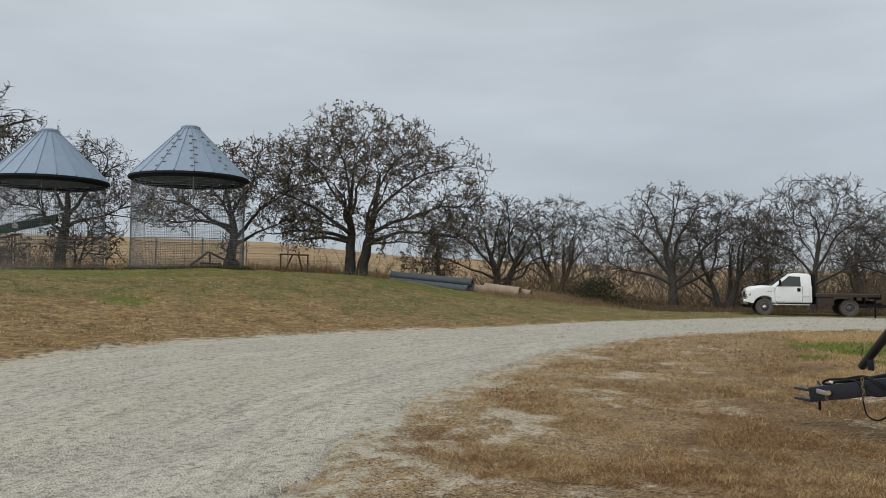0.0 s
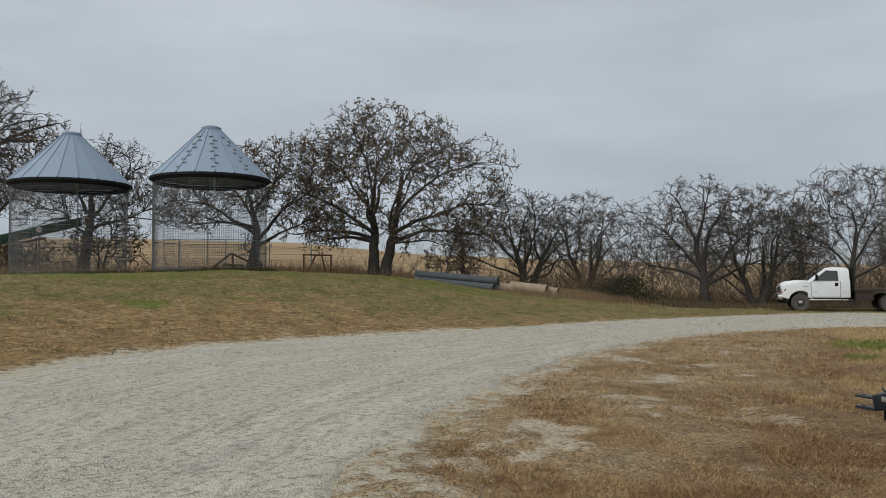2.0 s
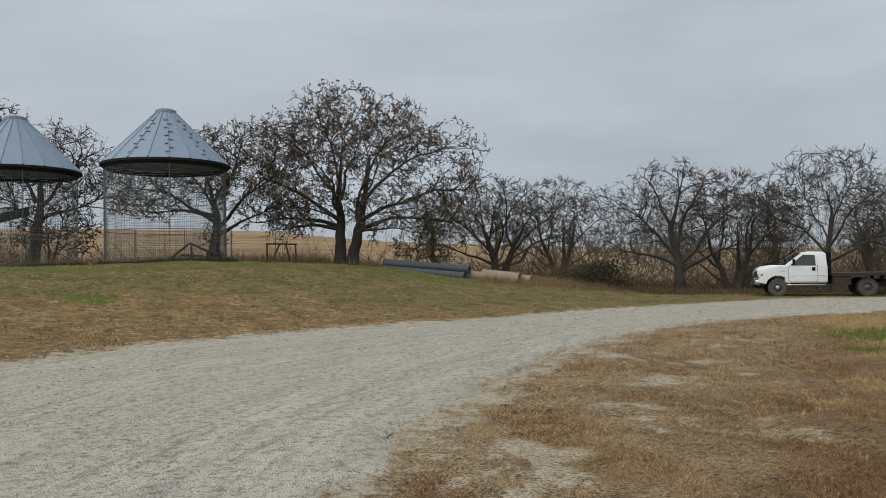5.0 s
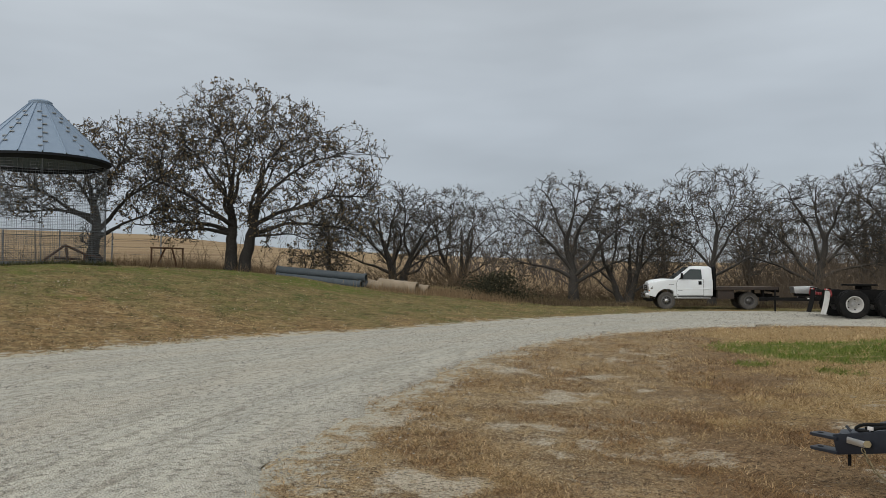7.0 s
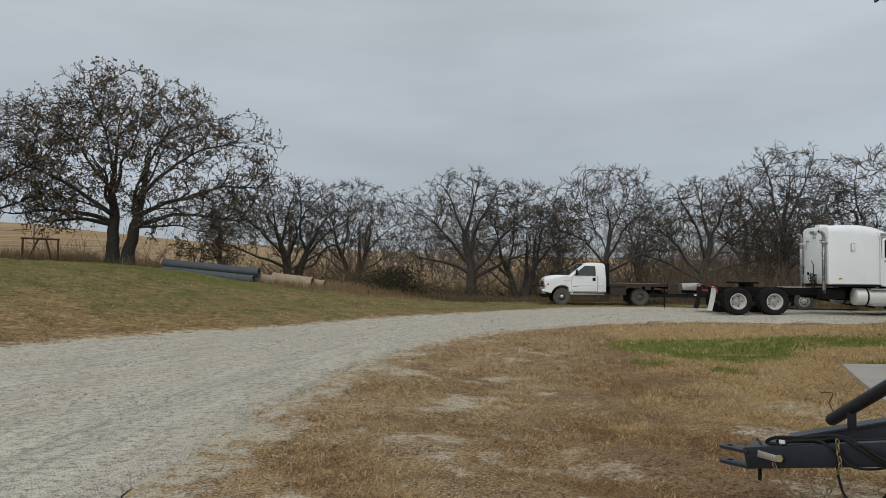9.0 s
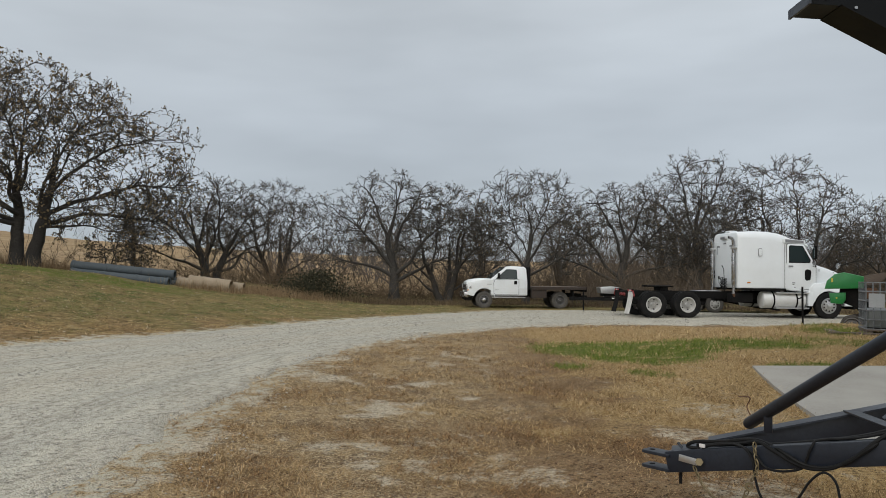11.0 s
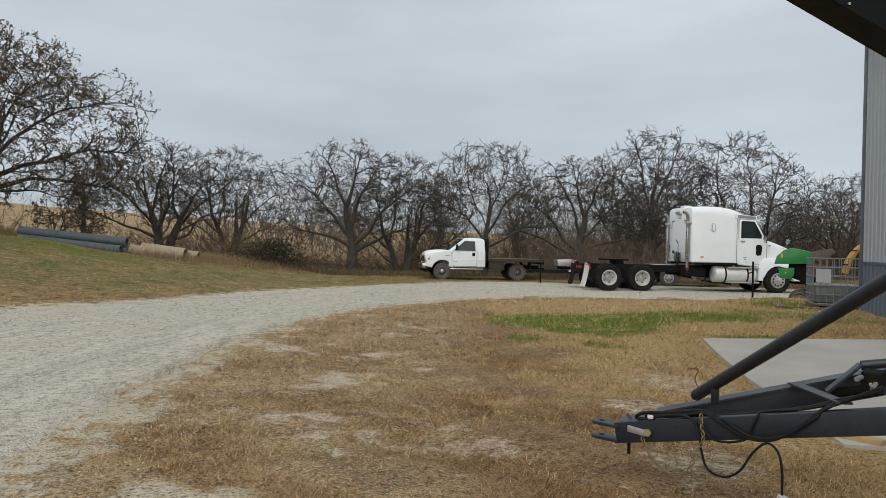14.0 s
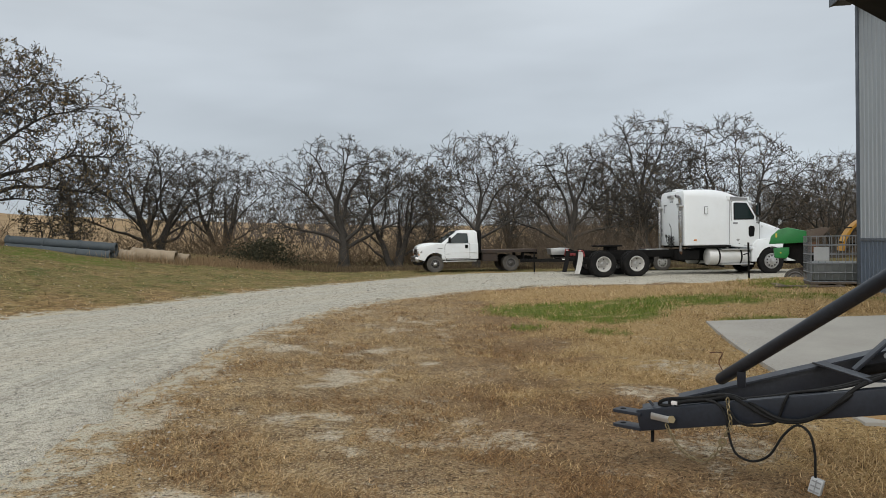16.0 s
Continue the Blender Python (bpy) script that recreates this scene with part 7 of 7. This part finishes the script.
    # hoses
    for pts, r in (
            ([(-0.21, -0.396, 0.475), (-0.213, -0.314, 0.478), (-0.225, -0.371, 0.52), (-0.245, -0.553, 0.549), (-0.286, -0.738, 0.595), (-0.335, -0.866, 0.588), (-0.415, -0.993, 0.553), (-0.436, -1.091, 0.514), (-0.464, -1.216, 0.52), (-0.491, -1.337, 0.578), (-0.511, -1.425, 0.661), (-0.499, -1.509, 0.743), (-0.481, -1.612, 0.799), (-0.523, -1.803, 0.906)], 0.012),
            ([(-0.247, -0.425, 0.492), (-0.254, -0.501, 0.523), (-0.27, -0.665, 0.557), (-0.32, -0.796, 0.592), (-0.392, -0.893, 0.573), (-0.418, -1.01, 0.522), (-0.443, -1.122, 0.499), (-0.471, -1.247, 0.525), (-0.498, -1.367, 0.608), (-0.51, -1.468, 0.69), (-0.466, -1.548, 0.766), (-0.523, -1.803, 0.891)], 0.012),
            ([(-0.206, -0.377, 0.494), (-0.24, -0.623, 0.54), (-0.275, -0.871, 0.577), (-0.331, -1.17, 0.65), (-0.386, -1.415, 0.722), (-0.429, -1.61, 0.803), (-0.472, -1.803, 0.868)], 0.013),
            ([(-0.292, -0.67, 0.554), (-0.364, -0.788, 0.522), (-0.379, -0.857, 0.452), (-0.402, -0.958, 0.448), (-0.425, -1.064, 0.482), (-0.432, -1.096, 0.524), (-0.437, -1.138, 0.639), (-0.384, -1.177, 0.667), (-0.406, -1.417, 0.719), (-0.481, -1.751, 0.85)], 0.008),
            ([(-0.296, -0.643, 0.552), (-0.339, -0.722, 0.546), (-0.361, -0.777, 0.475), (-0.37, -0.794, 0.373), (-0.391, -0.84, 0.261), (-0.414, -0.942, 0.232), (-0.436, -1.042, 0.289), (-0.454, -1.123, 0.421), (-0.461, -1.2, 0.491), (-0.497, -1.27, 0.458), (-0.502, -1.296, 0.349), (-0.503, -1.298, 0.252), (-0.503, -1.298, 0.194)], 0.0075),
    ):
        part("hose", T(curve_pts(pts), r, 8), "hose", root, "black hydraulic hose")
    vb = part("valve_block", B((-0.06, -0.05, -0.05), (0.06, 0.05, 0.05), 0.012), "black", root, "black hydraulic valve block", at=pose(0.0, -1.72, 0.875, 10, 0, -103))
    part("fitting", T([(-0.05, -0.06, 0.02), (-0.05, -0.14, 0.03)], 0.016, 8), "cage", vb)
    part("fitting", T([(0.03, -0.06, -0.01), (0.03, -0.13, -0.02)], 0.014, 8), "cage", vb)
    part("tag", B((-0.008, -0.062, -0.03), (0.008, -0.052, -0.01), 0.003), "yellow_mark", vb, "small yellow tag")
    plug = part("plug", B((-0.035, -0.02, -0.045), (0.035, 0.02, 0.045), 0.006), "plate", root, "pale cable plug", at=pose(-0.504, -1.303, 0.163, 0, 15, -103))
    for z in (-0.03, 0.0, 0.03):
        part("slot", B((-0.026, -0.0225, z - 0.004), (0.026, -0.0205, z + 0.004), 0), "seam", plug)
    part("slot", B((-0.003, -0.0228, -0.042), (0.003, -0.0206, 0.042), 0), "seam", plug)
    part("hose_tag", B((-0.02, -0.006, -0.012), (0.02, 0.006, 0.012), 0.003), "sign_white", root, at=pose(-0.269, -0.431, 0.508, 0, 0, -103))
    chain(root, [(-0.38, -0.792, 0.596), (-0.382, -0.798, 0.516), (-0.384, -0.811, 0.438), (-0.378, -0.782, 0.373), (-0.373, -0.761, 0.324)])
    chain(root, [(-0.267, -0.374, 0.363), (-0.272, -0.397, 0.322), (-0.284, -0.451, 0.239), (-0.305, -0.546, 0.172), (-0.326, -0.639, 0.172), (-0.342, -0.712, 0.232), (-0.351, -0.752, 0.3)])
    part("hook", lathe(bmesh.new(), [(0.012, -0.006), (0.026, -0.006), (0.026, 0.006), (0.012, 0.006)], 12, "x", (-0.362, -0.755, 0.313), True), "brass", root)
    # raised dark sheet panel with lip, bolts and a part of white lettering
    f = Matrix.Translation((0.5, -0.95, 3.6)) @ pose(0, 0, 0, 0, 0, -55.5)
    # in the panel: x along to the right, z up
    pn = part("raised_panel", PR([(0.0, 0.0), (0.23, -0.01), (0.76, -0.29), (1.6, -0.74), (1.6, 1.45), (0.08, 0.085), (0.0, 0.05)], 0.0, 0.3, bevel=0.004), "dark_panel", root, "black sheet-metal panel raised overhead", at=f)
    part("lip", PR([(-0.012, -0.006), (-0.012, 0.062), (0.07, 0.1), (1.6, 1.475), (1.6, 1.44), (0.085, 0.078), (0.006, 0.035), (0.006, -0.006)], -0.03, 0.33), "dark_steel", pn)
    part("edge_strip", PR([(0.225, -0.016), (0.225, -0.008), (0.76, -0.288), (1.6, -0.738), (1.6, -0.75)], -0.02, 0.32), "dark_panel", pn)
    for x, z in ((0.33, -0.03), (0.6, -0.17), (0.66, -0.05), (0.9, -0.3), (0.12, 0.04)):
        part("bolt", T([(x, 0.0, z), (x, -0.014, z)], 0.011, 8), "galv", pn)
    for a, b2 in (((0.72, -0.03), (0.79, -0.11)), ((0.79, -0.11), (0.88, -0.05)), ((0.9, 0.1), (0.95, -0.2))):
        part("lettering", bar((a[0], -0.004, a[1]), (b2[0], -0.004, b2[1]), 0.003, 0.022, 0), "plate", pn)
    part("panel_post", bar((1.3, -2.2, 3.4), (-0.775, -2.937, 0.979), 0.12, 0.12), "dark_steel", root)
    part("foot", bar((-0.775, -2.937, 0.979), (-0.765, -2.937, -0.02), 0.1, 0.1), "dark_steel", root)
    part("foot", bar((1.21, -4.233, 1.518), (1.22, -4.233, -0.02), 0.1, 0.1), "dark_steel", root)


implement()
solid("timber_block", B((-0.3, -0.05, 0), (0.3, 0.05, 0.09), 0.008), "new_wood", "pale sawn timber block lying on grass", "timber", put(10.35, 3.75, 0.0, 70))


# ---- the corner by the barn: cage tote, green machine, yellow machine, post ----
def tote():
    x, y = 22.15, 5.14
    root = thing("cage_tote", put(x, y, -0.03, -74), "galvanised wire cage with a cut-down plastic tank on a pallet", "tote")
    W, D, H0, H1 = 0.54, 0.5, 0.14, 1.13
    part("tank", B((-W + 0.04, -D + 0.04, H0 + 0.02), (W - 0.04, D - 0.04, 0.56), 0.06), "tote_plastic", root, "cut-down grimy plastic tank")
    for s in (-1, 1):
        for k in range(9):
            u = -W + 2 * W * k / 8
            part("cage_bar", T([(u, s * D, H0), (u, s * D, H1)], 0.0085, 6), "cage", root)
        for k in range(1, 7):
            v = -D + 2 * D * k / 7
            part("cage_bar", T([(s * W, v, H0), (s * W, v, H1)], 0.0085, 6), "cage", root)
    for k in range(6):
        z = H0 + (H1 - H0) * k / 5
        part("cage_ring", tube(bmesh.new(), [(-W - 0.01, -D - 0.01, z), (W + 0.01, -D - 0.01, z), (W + 0.01, D + 0.01, z), (-W - 0.01, D + 0.01, z), (-W - 0.01, -D - 0.01, z)], 0.011, 6, False), "cage", root)
    part("label_plate", B((-0.5, -D - 0.032, 0.6), (-0.2, -D - 0.024, 0.9), 0), "plate", root, "pale sheet wired to the cage")
    pal = part("pallet", B((-W - 0.02, -D - 0.02, 0.1), (W + 0.02, D + 0.02, 0.135), 0.006), "wood", root)
    for u in (-W + 0.06, 0, W - 0.06):
        part("runner", B((u - 0.06, -D, 0.0), (u + 0.06, D, 0.1), 0.006), "wood", pal)


tote()
for x, y, a, w in ((21.6, 6.2, 20, 1.1), (21.3, 5.3, -65, 0.9), (21.2, 5.9, -50, 0.7)):
    solid("board", B((-w / 2, -0.08, 0), (w / 2, 0.08, 0.03), 0.004), "wood", "grey weathered board lying on the grass", "board", put(x, y, 0.012, a), group="loose boards")


def green_machine():
    root = thing("green_machine", put(28.6, 6.95, -0.12, -80), "green farm machine with a weathered chute and small tyre", "farm machine")
    # x to the right seen from the yard, y away
    hood = part("hood", PR([(-0.62, 1.36), (-0.56, 1.6), (-0.35, 1.8), (-0.1, 1.86), (0.42, 1.74), (0.42, 1.4), (0.0, 1.38)], -0.35, 0.35, bevel=0.05), "green", root, "bright green sheet-metal hood")
    part("decal", B((-0.44, -0.36, 1.56), (-0.39, -0.352, 1.68), 0), "yellow_mark", hood)
    low = part("gear_case", PR([(-0.46, 0.94), (-0.5, 1.24), (-0.06, 1.26), (-0.06, 1.06), (-0.14, 0.92)], -0.38, 0.2, bevel=0.02), "green", root)
    part("decal", B((-0.32, -0.39, 1.08), (-0.28, -0.382, 1.12), 0), "yellow_mark", low)
    part("chute", PR([(0.36, 1.5), (0.36, 1.74), (0.95, 1.86), (1.05, 1.78), (0.75, 1.5)], -0.3, 0.3, bevel=0.01), "wood", root, "weathered grey-brown chute")
    part("frame", PR([(-0.25, 1.0), (-0.2, 1.42), (0.5, 1.45), (0.75, 0.75), (0.45, 0.5), (0.2, 0.85)], -0.2, 0.25, bevel=0.02), "black", root)
    part("frame", PR([(-0.1, 0.05), (0.1, 0.6), (0.8, 0.7), (0.9, 0.0)], -0.1, 0.25), "dark_rust", root)
    part("bracket", B((0.45, -0.3, 1.1), (0.75, -0.2, 1.4), 0.02), "rust", root)
    wheel(root, 0.1, -0.3, 0.3, (0,), PK_RIM, None, 0.1, -1, 0, tyre_mesh(0.31, 0.16, 0.22, mat="dusty_rubber", blocks=28), None)
    part("plate", PR([(0.05, 0.0), (0.5, 0.62), (0.62, 0.58), (0.6, 0.0)], -0.45, -0.42), "rust", root)


green_machine()


def yellow_machine():
    root = thing("yellow_machine", put(26.3, 4.95, -0.12, -78), "faded yellow machine under a curved ribbed shield", "farm machine")
    out = disc(0.55, 0.9, 1.02, 178, 40, 12)
    out += [(0.55 + 0.96 * math.cos(radians(a)), 0.9 + 0.96 * math.sin(radians(a))) for a in (40, 60, 80, 100, 120, 140, 160, 178)]
    sh = part("shield", PR(out, -0.5, 0.5), "yellow", root, "curved yellow sheet shield")
    for k in range(5):
        a = radians(165 - 24 * k)
        part("rib", T([(0.55 + 1.03 * math.cos(a), -0.52, 0.9 + 1.03 * math.sin(a)), (0.55 + 1.03 * math.cos(a), 0.52, 0.9 + 1.03 * math.sin(a))], 0.02, 6), "black", sh)
        part("tine", T(curve_pts([(0.55 + 0.9 * math.cos(a), -0.53, 0.9 + 0.9 * math.sin(a)), (0.5 + 0.6 * math.cos(a), -0.56, 0.95 + 0.6 * math.sin(a)), (0.6, -0.54, 0.9)]), 0.018, 6), "black", sh)
    part("drum", lathe(bmesh.new(), [(0.5, -0.42), (0.55, -0.4), (0.55, 0.4), (0.5, 0.42)], 24, "y", (0.55, 0, 0.85)), "dark_rust", root)
    for x in (0.1, 1.0):
        part("leg", B((x - 0.06, -0.45, -0.05), (x + 0.06, 0.45, 0.6), 0.01), "dark_rust", root)


yellow_machine()
pst = thing("steel_post", put(26.4, 7.75), "dark thin steel post with a short bar", "post")
part("shaft", T([(0, 0, -0.3), (0.0, 0.01, 1.12)], 0.028, 8), "black", pst)
part("bar", T([(-0.02, 0, 0.82), (-0.18, 0.1, 0.78)], 0.018, 6), "black", pst)


# ---- grass, stones and litter ----
def scatter(g, n, r0, r1, b0, b1, cx=2.6, cy=2.6):
    r = r0 * (r1 / r0) ** g.random(n)
    w = np.radians(g.uniform(b0, b1, n))
    return cx + r * np.sin(w), cy + r * np.cos(w), r


def blades(g, x, y, length, width, flat):
    """One narrow leaning blade at each place."""
    n = len(x)
    z = land(x, y) - 0.005
    w = g.uniform(0, 2 * np.pi, n)
    tilt = np.clip(g.normal(flat, 0.3, n), 0.05, 1.45)
    d = np.stack([np.sin(tilt) * np.cos(w), np.sin(tilt) * np.sin(w), np.cos(tilt)], 1)
    a = w + np.pi / 2 + g.normal(0, 0.3, n)
    side = np.stack([np.cos(a), np.sin(a), np.zeros(n)], 1) * (width / 2)[:, None]
    p = np.stack([x, y, z], 1)
    v = np.stack([p - side, p + side, p + d * length[:, None]], 1).reshape(-1, 3)
    return v, np.arange(3 * n).reshape(-1, 3)


def on_slab(x, y):
    c, s = math.cos(radians(STURN)), math.sin(radians(STURN))
    u, v = (x - SLAB[0]) * c + (y - SLAB[1]) * s, -(x - SLAB[0]) * s + (y - SLAB[1]) * c
    return (u < 0.05) & (u > -6.5) & (v < 0.04 - 0.22 * np.abs(bumps(x, y, 0.8, 46))) & (v > -3.3)


def lawn():
    g = np.random.default_rng(101)
    x, y, r = scatter(g, 520000, 2.9, 26, 0, 96)
    s = line_dist(x, y, NEAR)
    f = bumps(x, y, 3.2, 51) + 0.5 * bumps(x, y, 1.1, 52)
    keep = (s < 0.15 + 0.3 * f) & ~on_slab(x, y) & (g.random(len(x)) > 0.75 * bare_at(x, y))
    keep &= (s < -0.5) | (g.random(len(x)) < 0.35)
    x, y, r, f = x[keep], y[keep], r[keep], f[keep]
    gr = green_at(x, y) > g.uniform(0.12, 0.6, len(x))
    slab = gold_at(x, y) > g.uniform(0.2, 0.9, len(x))
    h = -0.45 * smooth01((2.75 - (y - 0.55 * x)) / 1.4) + 0.9 * bumps(x, y, 2.4, 53) + 0.8 * bumps(x, y, 0.7, 54) + 0.4 * bumps(x, y, 0.3, 57) + g.normal(0, 0.22, len(x))
    kinds = [("green_grass", "green_blade", gr, 0.055, 0.95, "short green grass in the damp patch"),
             ("straw_grass", "gold_blade", ~gr & ((h > 0.8) | (slab & (h > -0.2))), 0.05, 1.34, "straw-yellow dry grass"),
             ("russet_grass", "red_blade", ~gr & (h < -0.35) & ~slab, 0.05, 1.25, "russet brown dead grass"),
             ("dry_grass", "dry_blade", ~gr & (((h >= -0.35) & (h <= 0.8) & ~slab) | (slab & (h <= -0.2))), 0.055, 1.28, "short dry brown lawn grass")]
    for name, mat, m, ln, flat, label in kinds:
        q = np.nonzero(m)[0]
        long = ln * g.uniform(0.4, 1.7, len(q)) * np.clip(0.55 + r[q] / 16, 0.7, 1.5) * (1 + 0.5 * (slab[q] & (mat == "gold_blade")))
        v, fc = blades(g, x[q], y[q], long, (0.0026 + 0.00062 * r[q]) * g.uniform(0.6, 1.4, len(q)), flat)
        solid(name, raw(name, v, fc, mat), mat, label, "grass", kind="stuff")
    # tufts: bunches of longer straws, tall and golden beside the slab
    for name, mat, n, per, ln, flat, label in (("straw_tufts", "dry_blade", 5200, 11, 0.07, 1.2, "loose tufts of dry straw in the lawn"), ("golden_tufts", "gold_blade", 3000, 18, 0.12, 1.1, "tall golden grass tufts beside the concrete")):
        if mat == "dry_blade":
            cx, cy, cr = scatter(g, n, 3.0, 17, 5, 92)
            ok = (line_dist(cx, cy, NEAR) < -0.2) & ~on_slab(cx, cy) & (bare_at(cx, cy) < 0.5) & (bumps(cx, cy, 1.6, 55) + g.normal(0, 0.5, n) > 0)
        else:
            cx, cy, cr = scatter(g, n, 4.0, 19, 35, 105)
            ok = (gold_at(cx, cy) > g.uniform(0.3, 0.9, n)) & ~on_slab(cx, cy) & (line_dist(cx, cy, NEAR) < -1) & (bumps(cx, cy, 1.2, 56) + g.normal(0, 0.4, n) > -0.1)
        cx, cy, cr = cx[ok], cy[ok], cr[ok]
        size = np.repeat(g.uniform(0.5, 1.4, len(cx)), per)
        k = len(size)
        bx, by = np.repeat(cx, per) + g.normal(0, 0.03, k) * size, np.repeat(cy, per) + g.normal(0, 0.03, k) * size
        v, fc = blades(g, bx, by, ln * size * g.uniform(0.5, 1.3, k) * np.clip(0.6 + np.repeat(cr, per) / 20, 0.7, 1.3), (0.0026 + 0.0005 * np.repeat(cr, per)) * g.uniform(0.7, 1.3, k), flat)
        solid(name, raw(name, v, fc, mat), mat, label, "grass", kind="stuff")


def bank_grass():
    g = np.random.default_rng(102)
    x, y, r = scatter(g, 200000, 15, 44, -32, 62)
    s = line_dist(x, y, FAR)
    keep = (s > -0.1 + 0.3 * g.random(len(x))) & (s < 15) & (bumps(x, y, 0.9, 67) + 0.8 * bumps(x, y, 2.1, 68) + g.normal(0, 0.5, len(x)) > -0.25)
    x, y, r, s = x[keep], y[keep], r[keep], s[keep]
    gr = green_at(x, y) > g.uniform(0.2, 0.9, len(x))
    h = bumps(x, y, 4, 61) + 0.7 * bumps(x, y, 1.4, 62) + g.normal(0, 0.28, len(x)) + 1.1 * ochre_at(x, y) - 0.3
    weedy = ~gr & (bumps(x, y, 1.7, 63) + 0.7 * bumps(x, y, 0.8, 64) + g.normal(0, 0.25, len(x)) > 0.75)
    for name, mat, m, label in (("green_grass", "green_blade", gr, "green grass on the bank"), ("weeds", "dark_blade", weedy, "dark green weed clumps on the bank"), ("bank_grass", "olive_blade", ~gr & ~weedy & (h < 0.2), "olive and brown bank grass"), ("bank_grass", "gold_blade", ~gr & ~weedy & (h > 0.8), "straw-coloured bank grass"), ("bank_grass", "dry_blade", ~gr & ~weedy & (h >= 0.2) & (h <= 0.8), "dry brown bank grass")):
        q = np.nonzero(m)[0]
        v, fc = blades(g, x[q], y[q], 0.075 * g.uniform(0.4, 1.5, len(q)), 0.015 * g.uniform(0.6, 1.5, len(q)), 1.15)
        solid(name, raw(name, v, fc, mat), mat, label, "grass", kind="stuff")
    x, y, r = scatter(g, 2200, 17, 40, -30, 55)
    s = line_dist(x, y, FAR)
    k = (s > 0.3) & (s < 14)
    x, y = x[k], y[k]
    e = np.stack([x, y, land(x, y) + 0.03], 1)
    solid("leaf_litter", leaf_mesh(g, e, 0.07, "litter"), "litter", "scattered fallen oak leaves on the bank", "leaves", kind="stuff")
    # tall dry growth along the crest, the pipes and the tree row
    west = ((-3, 40.4, 14, 39.6, 7000, 0.9, 0.6), (14, 39.4, 19, 38.6, 3500, 0.5, 0.7), (19, 37.9, 23, 33.8, 3500, 0.35, 0.5), (23.5, 31.3, 28, 28.6, 5000, 0.7, 0.42))
    east = ((28, 30.4, 34, 27.4, 6000, 0.7, 0.34), (33, 28.0, 40, 23.4, 6000, 0.8, 0.26), (38.5, 22, 42, 12, 5500, 0.6, 0.28), (40.5, 12, 44, 3, 4000, 0.7, 0.45))
    for stretch, mat, label in ((west, "tall_blade", "tall dry grass and weeds along the bank"), (east, "brown_blade", "dull brown dead weeds under the tree row")):
        xs, ys, hs = [], [], []
        for x0, y0, x1, y1, n, w, hh in stretch:
            u = g.random(n)
            xs.append(x0 + (x1 - x0) * u + g.normal(0, w, n))
            ys.append(y0 + (y1 - y0) * u + g.normal(0, w, n))
            hs.append(hh * g.uniform(0.3, 1.25, n))
        x, y, h = np.concatenate(xs), np.concatenate(ys), np.concatenate(hs)
        v, fc = blades(g, x, y, h, 0.014 * g.uniform(0.6, 1.5, len(x)), 0.4)
        solid("tall_grass", raw("tall_grass", v, fc, mat), mat, label, "grass", kind="stuff")
    # dark low growth round the feet of the cribs
    xs, ys = [], []
    for cx, cy in ((10.05, 35.7), (4.79, 39.7)):
        w, d = g.uniform(0, 2 * np.pi, 5000), 2.42 + np.abs(g.normal(0, 0.16, 5000))
        xs.append(cx + d * np.cos(w))
        ys.append(cy + d * np.sin(w))
    x, y = np.concatenate(xs), np.concatenate(ys)
    v, fc = blades(g, x, y, 0.2 * g.uniform(0.3, 1.4, len(x)), 0.02 * g.uniform(0.6, 1.5, len(x)), 0.6)
    solid("weeds", raw("weeds", v, fc, "dark_blade"), "dark_blade", "dark green weeds round the corn cribs", "weeds", kind="stuff")
    # green weeds by the tote
    n = 3200
    u = g.normal(0, 0.9, n)
    x, y = 22.3 + u, 6.3 + 0.2 * u + g.normal(0, 0.35, n)
    v, fc = blades(g, x, y, 0.075 * g.uniform(0.3, 1.6, n), 0.012 * g.uniform(0.6, 1.4, n), 0.85)
    solid("green_weeds", raw("green_weeds", v, fc, "green_blade"), "green_blade", "green weeds growing round the tote", "weeds", kind="stuff")


def stones():
    g = np.random.default_rng(103)
    x, y, r = scatter(g, 85000, 2.4, 38, -62, 84)
    sn, sf = line_dist(x, y, NEAR), line_dist(x, y, FAR)
    keep = ((sn > 0.0) & (sf < 0)) | ((sn > -1.0) & (g.random(len(x)) < 0.25) & (sf < 0))
    keep &= bumps(x, y, 2.2, 71) + g.normal(0, 0.6, len(x)) > -0.25
    x, y, r = x[keep], y[keep], r[keep]
    n = len(x)
    s = (0.004 + 0.0009 * r) * g.uniform(0.5, 1.6, n)
    c = np.stack([x, y, land(x, y) + 0.016], 1)
    w = g.uniform(0, 2 * np.pi, n)
    ring = [np.stack([np.cos(w + k * np.pi / 2) * s * g.uniform(0.7, 1.3, n), np.sin(w + k * np.pi / 2) * s * g.uniform(0.7, 1.3, n), g.uniform(-0.2, 0.2, n) * s], 1) for k in range(4)]
    top = np.stack([g.normal(0, 0.3, n) * s, g.normal(0, 0.3, n) * s, s * g.uniform(0.5, 0.9, n)], 1)
    v = np.stack([c + q for q in ring] + [c + top], 1).reshape(-1, 3)
    b2 = np.arange(n)[:, None] * 5
    fc = np.concatenate([b2 + np.array([[k, (k + 1) % 4, 4]]) for k in range(4)])
    solid("gravel", raw("gravel", v, fc, "stone"), "stone", "loose limestone chips on the road", "gravel", kind="stuff")


lawn()
bank_grass()
stones()
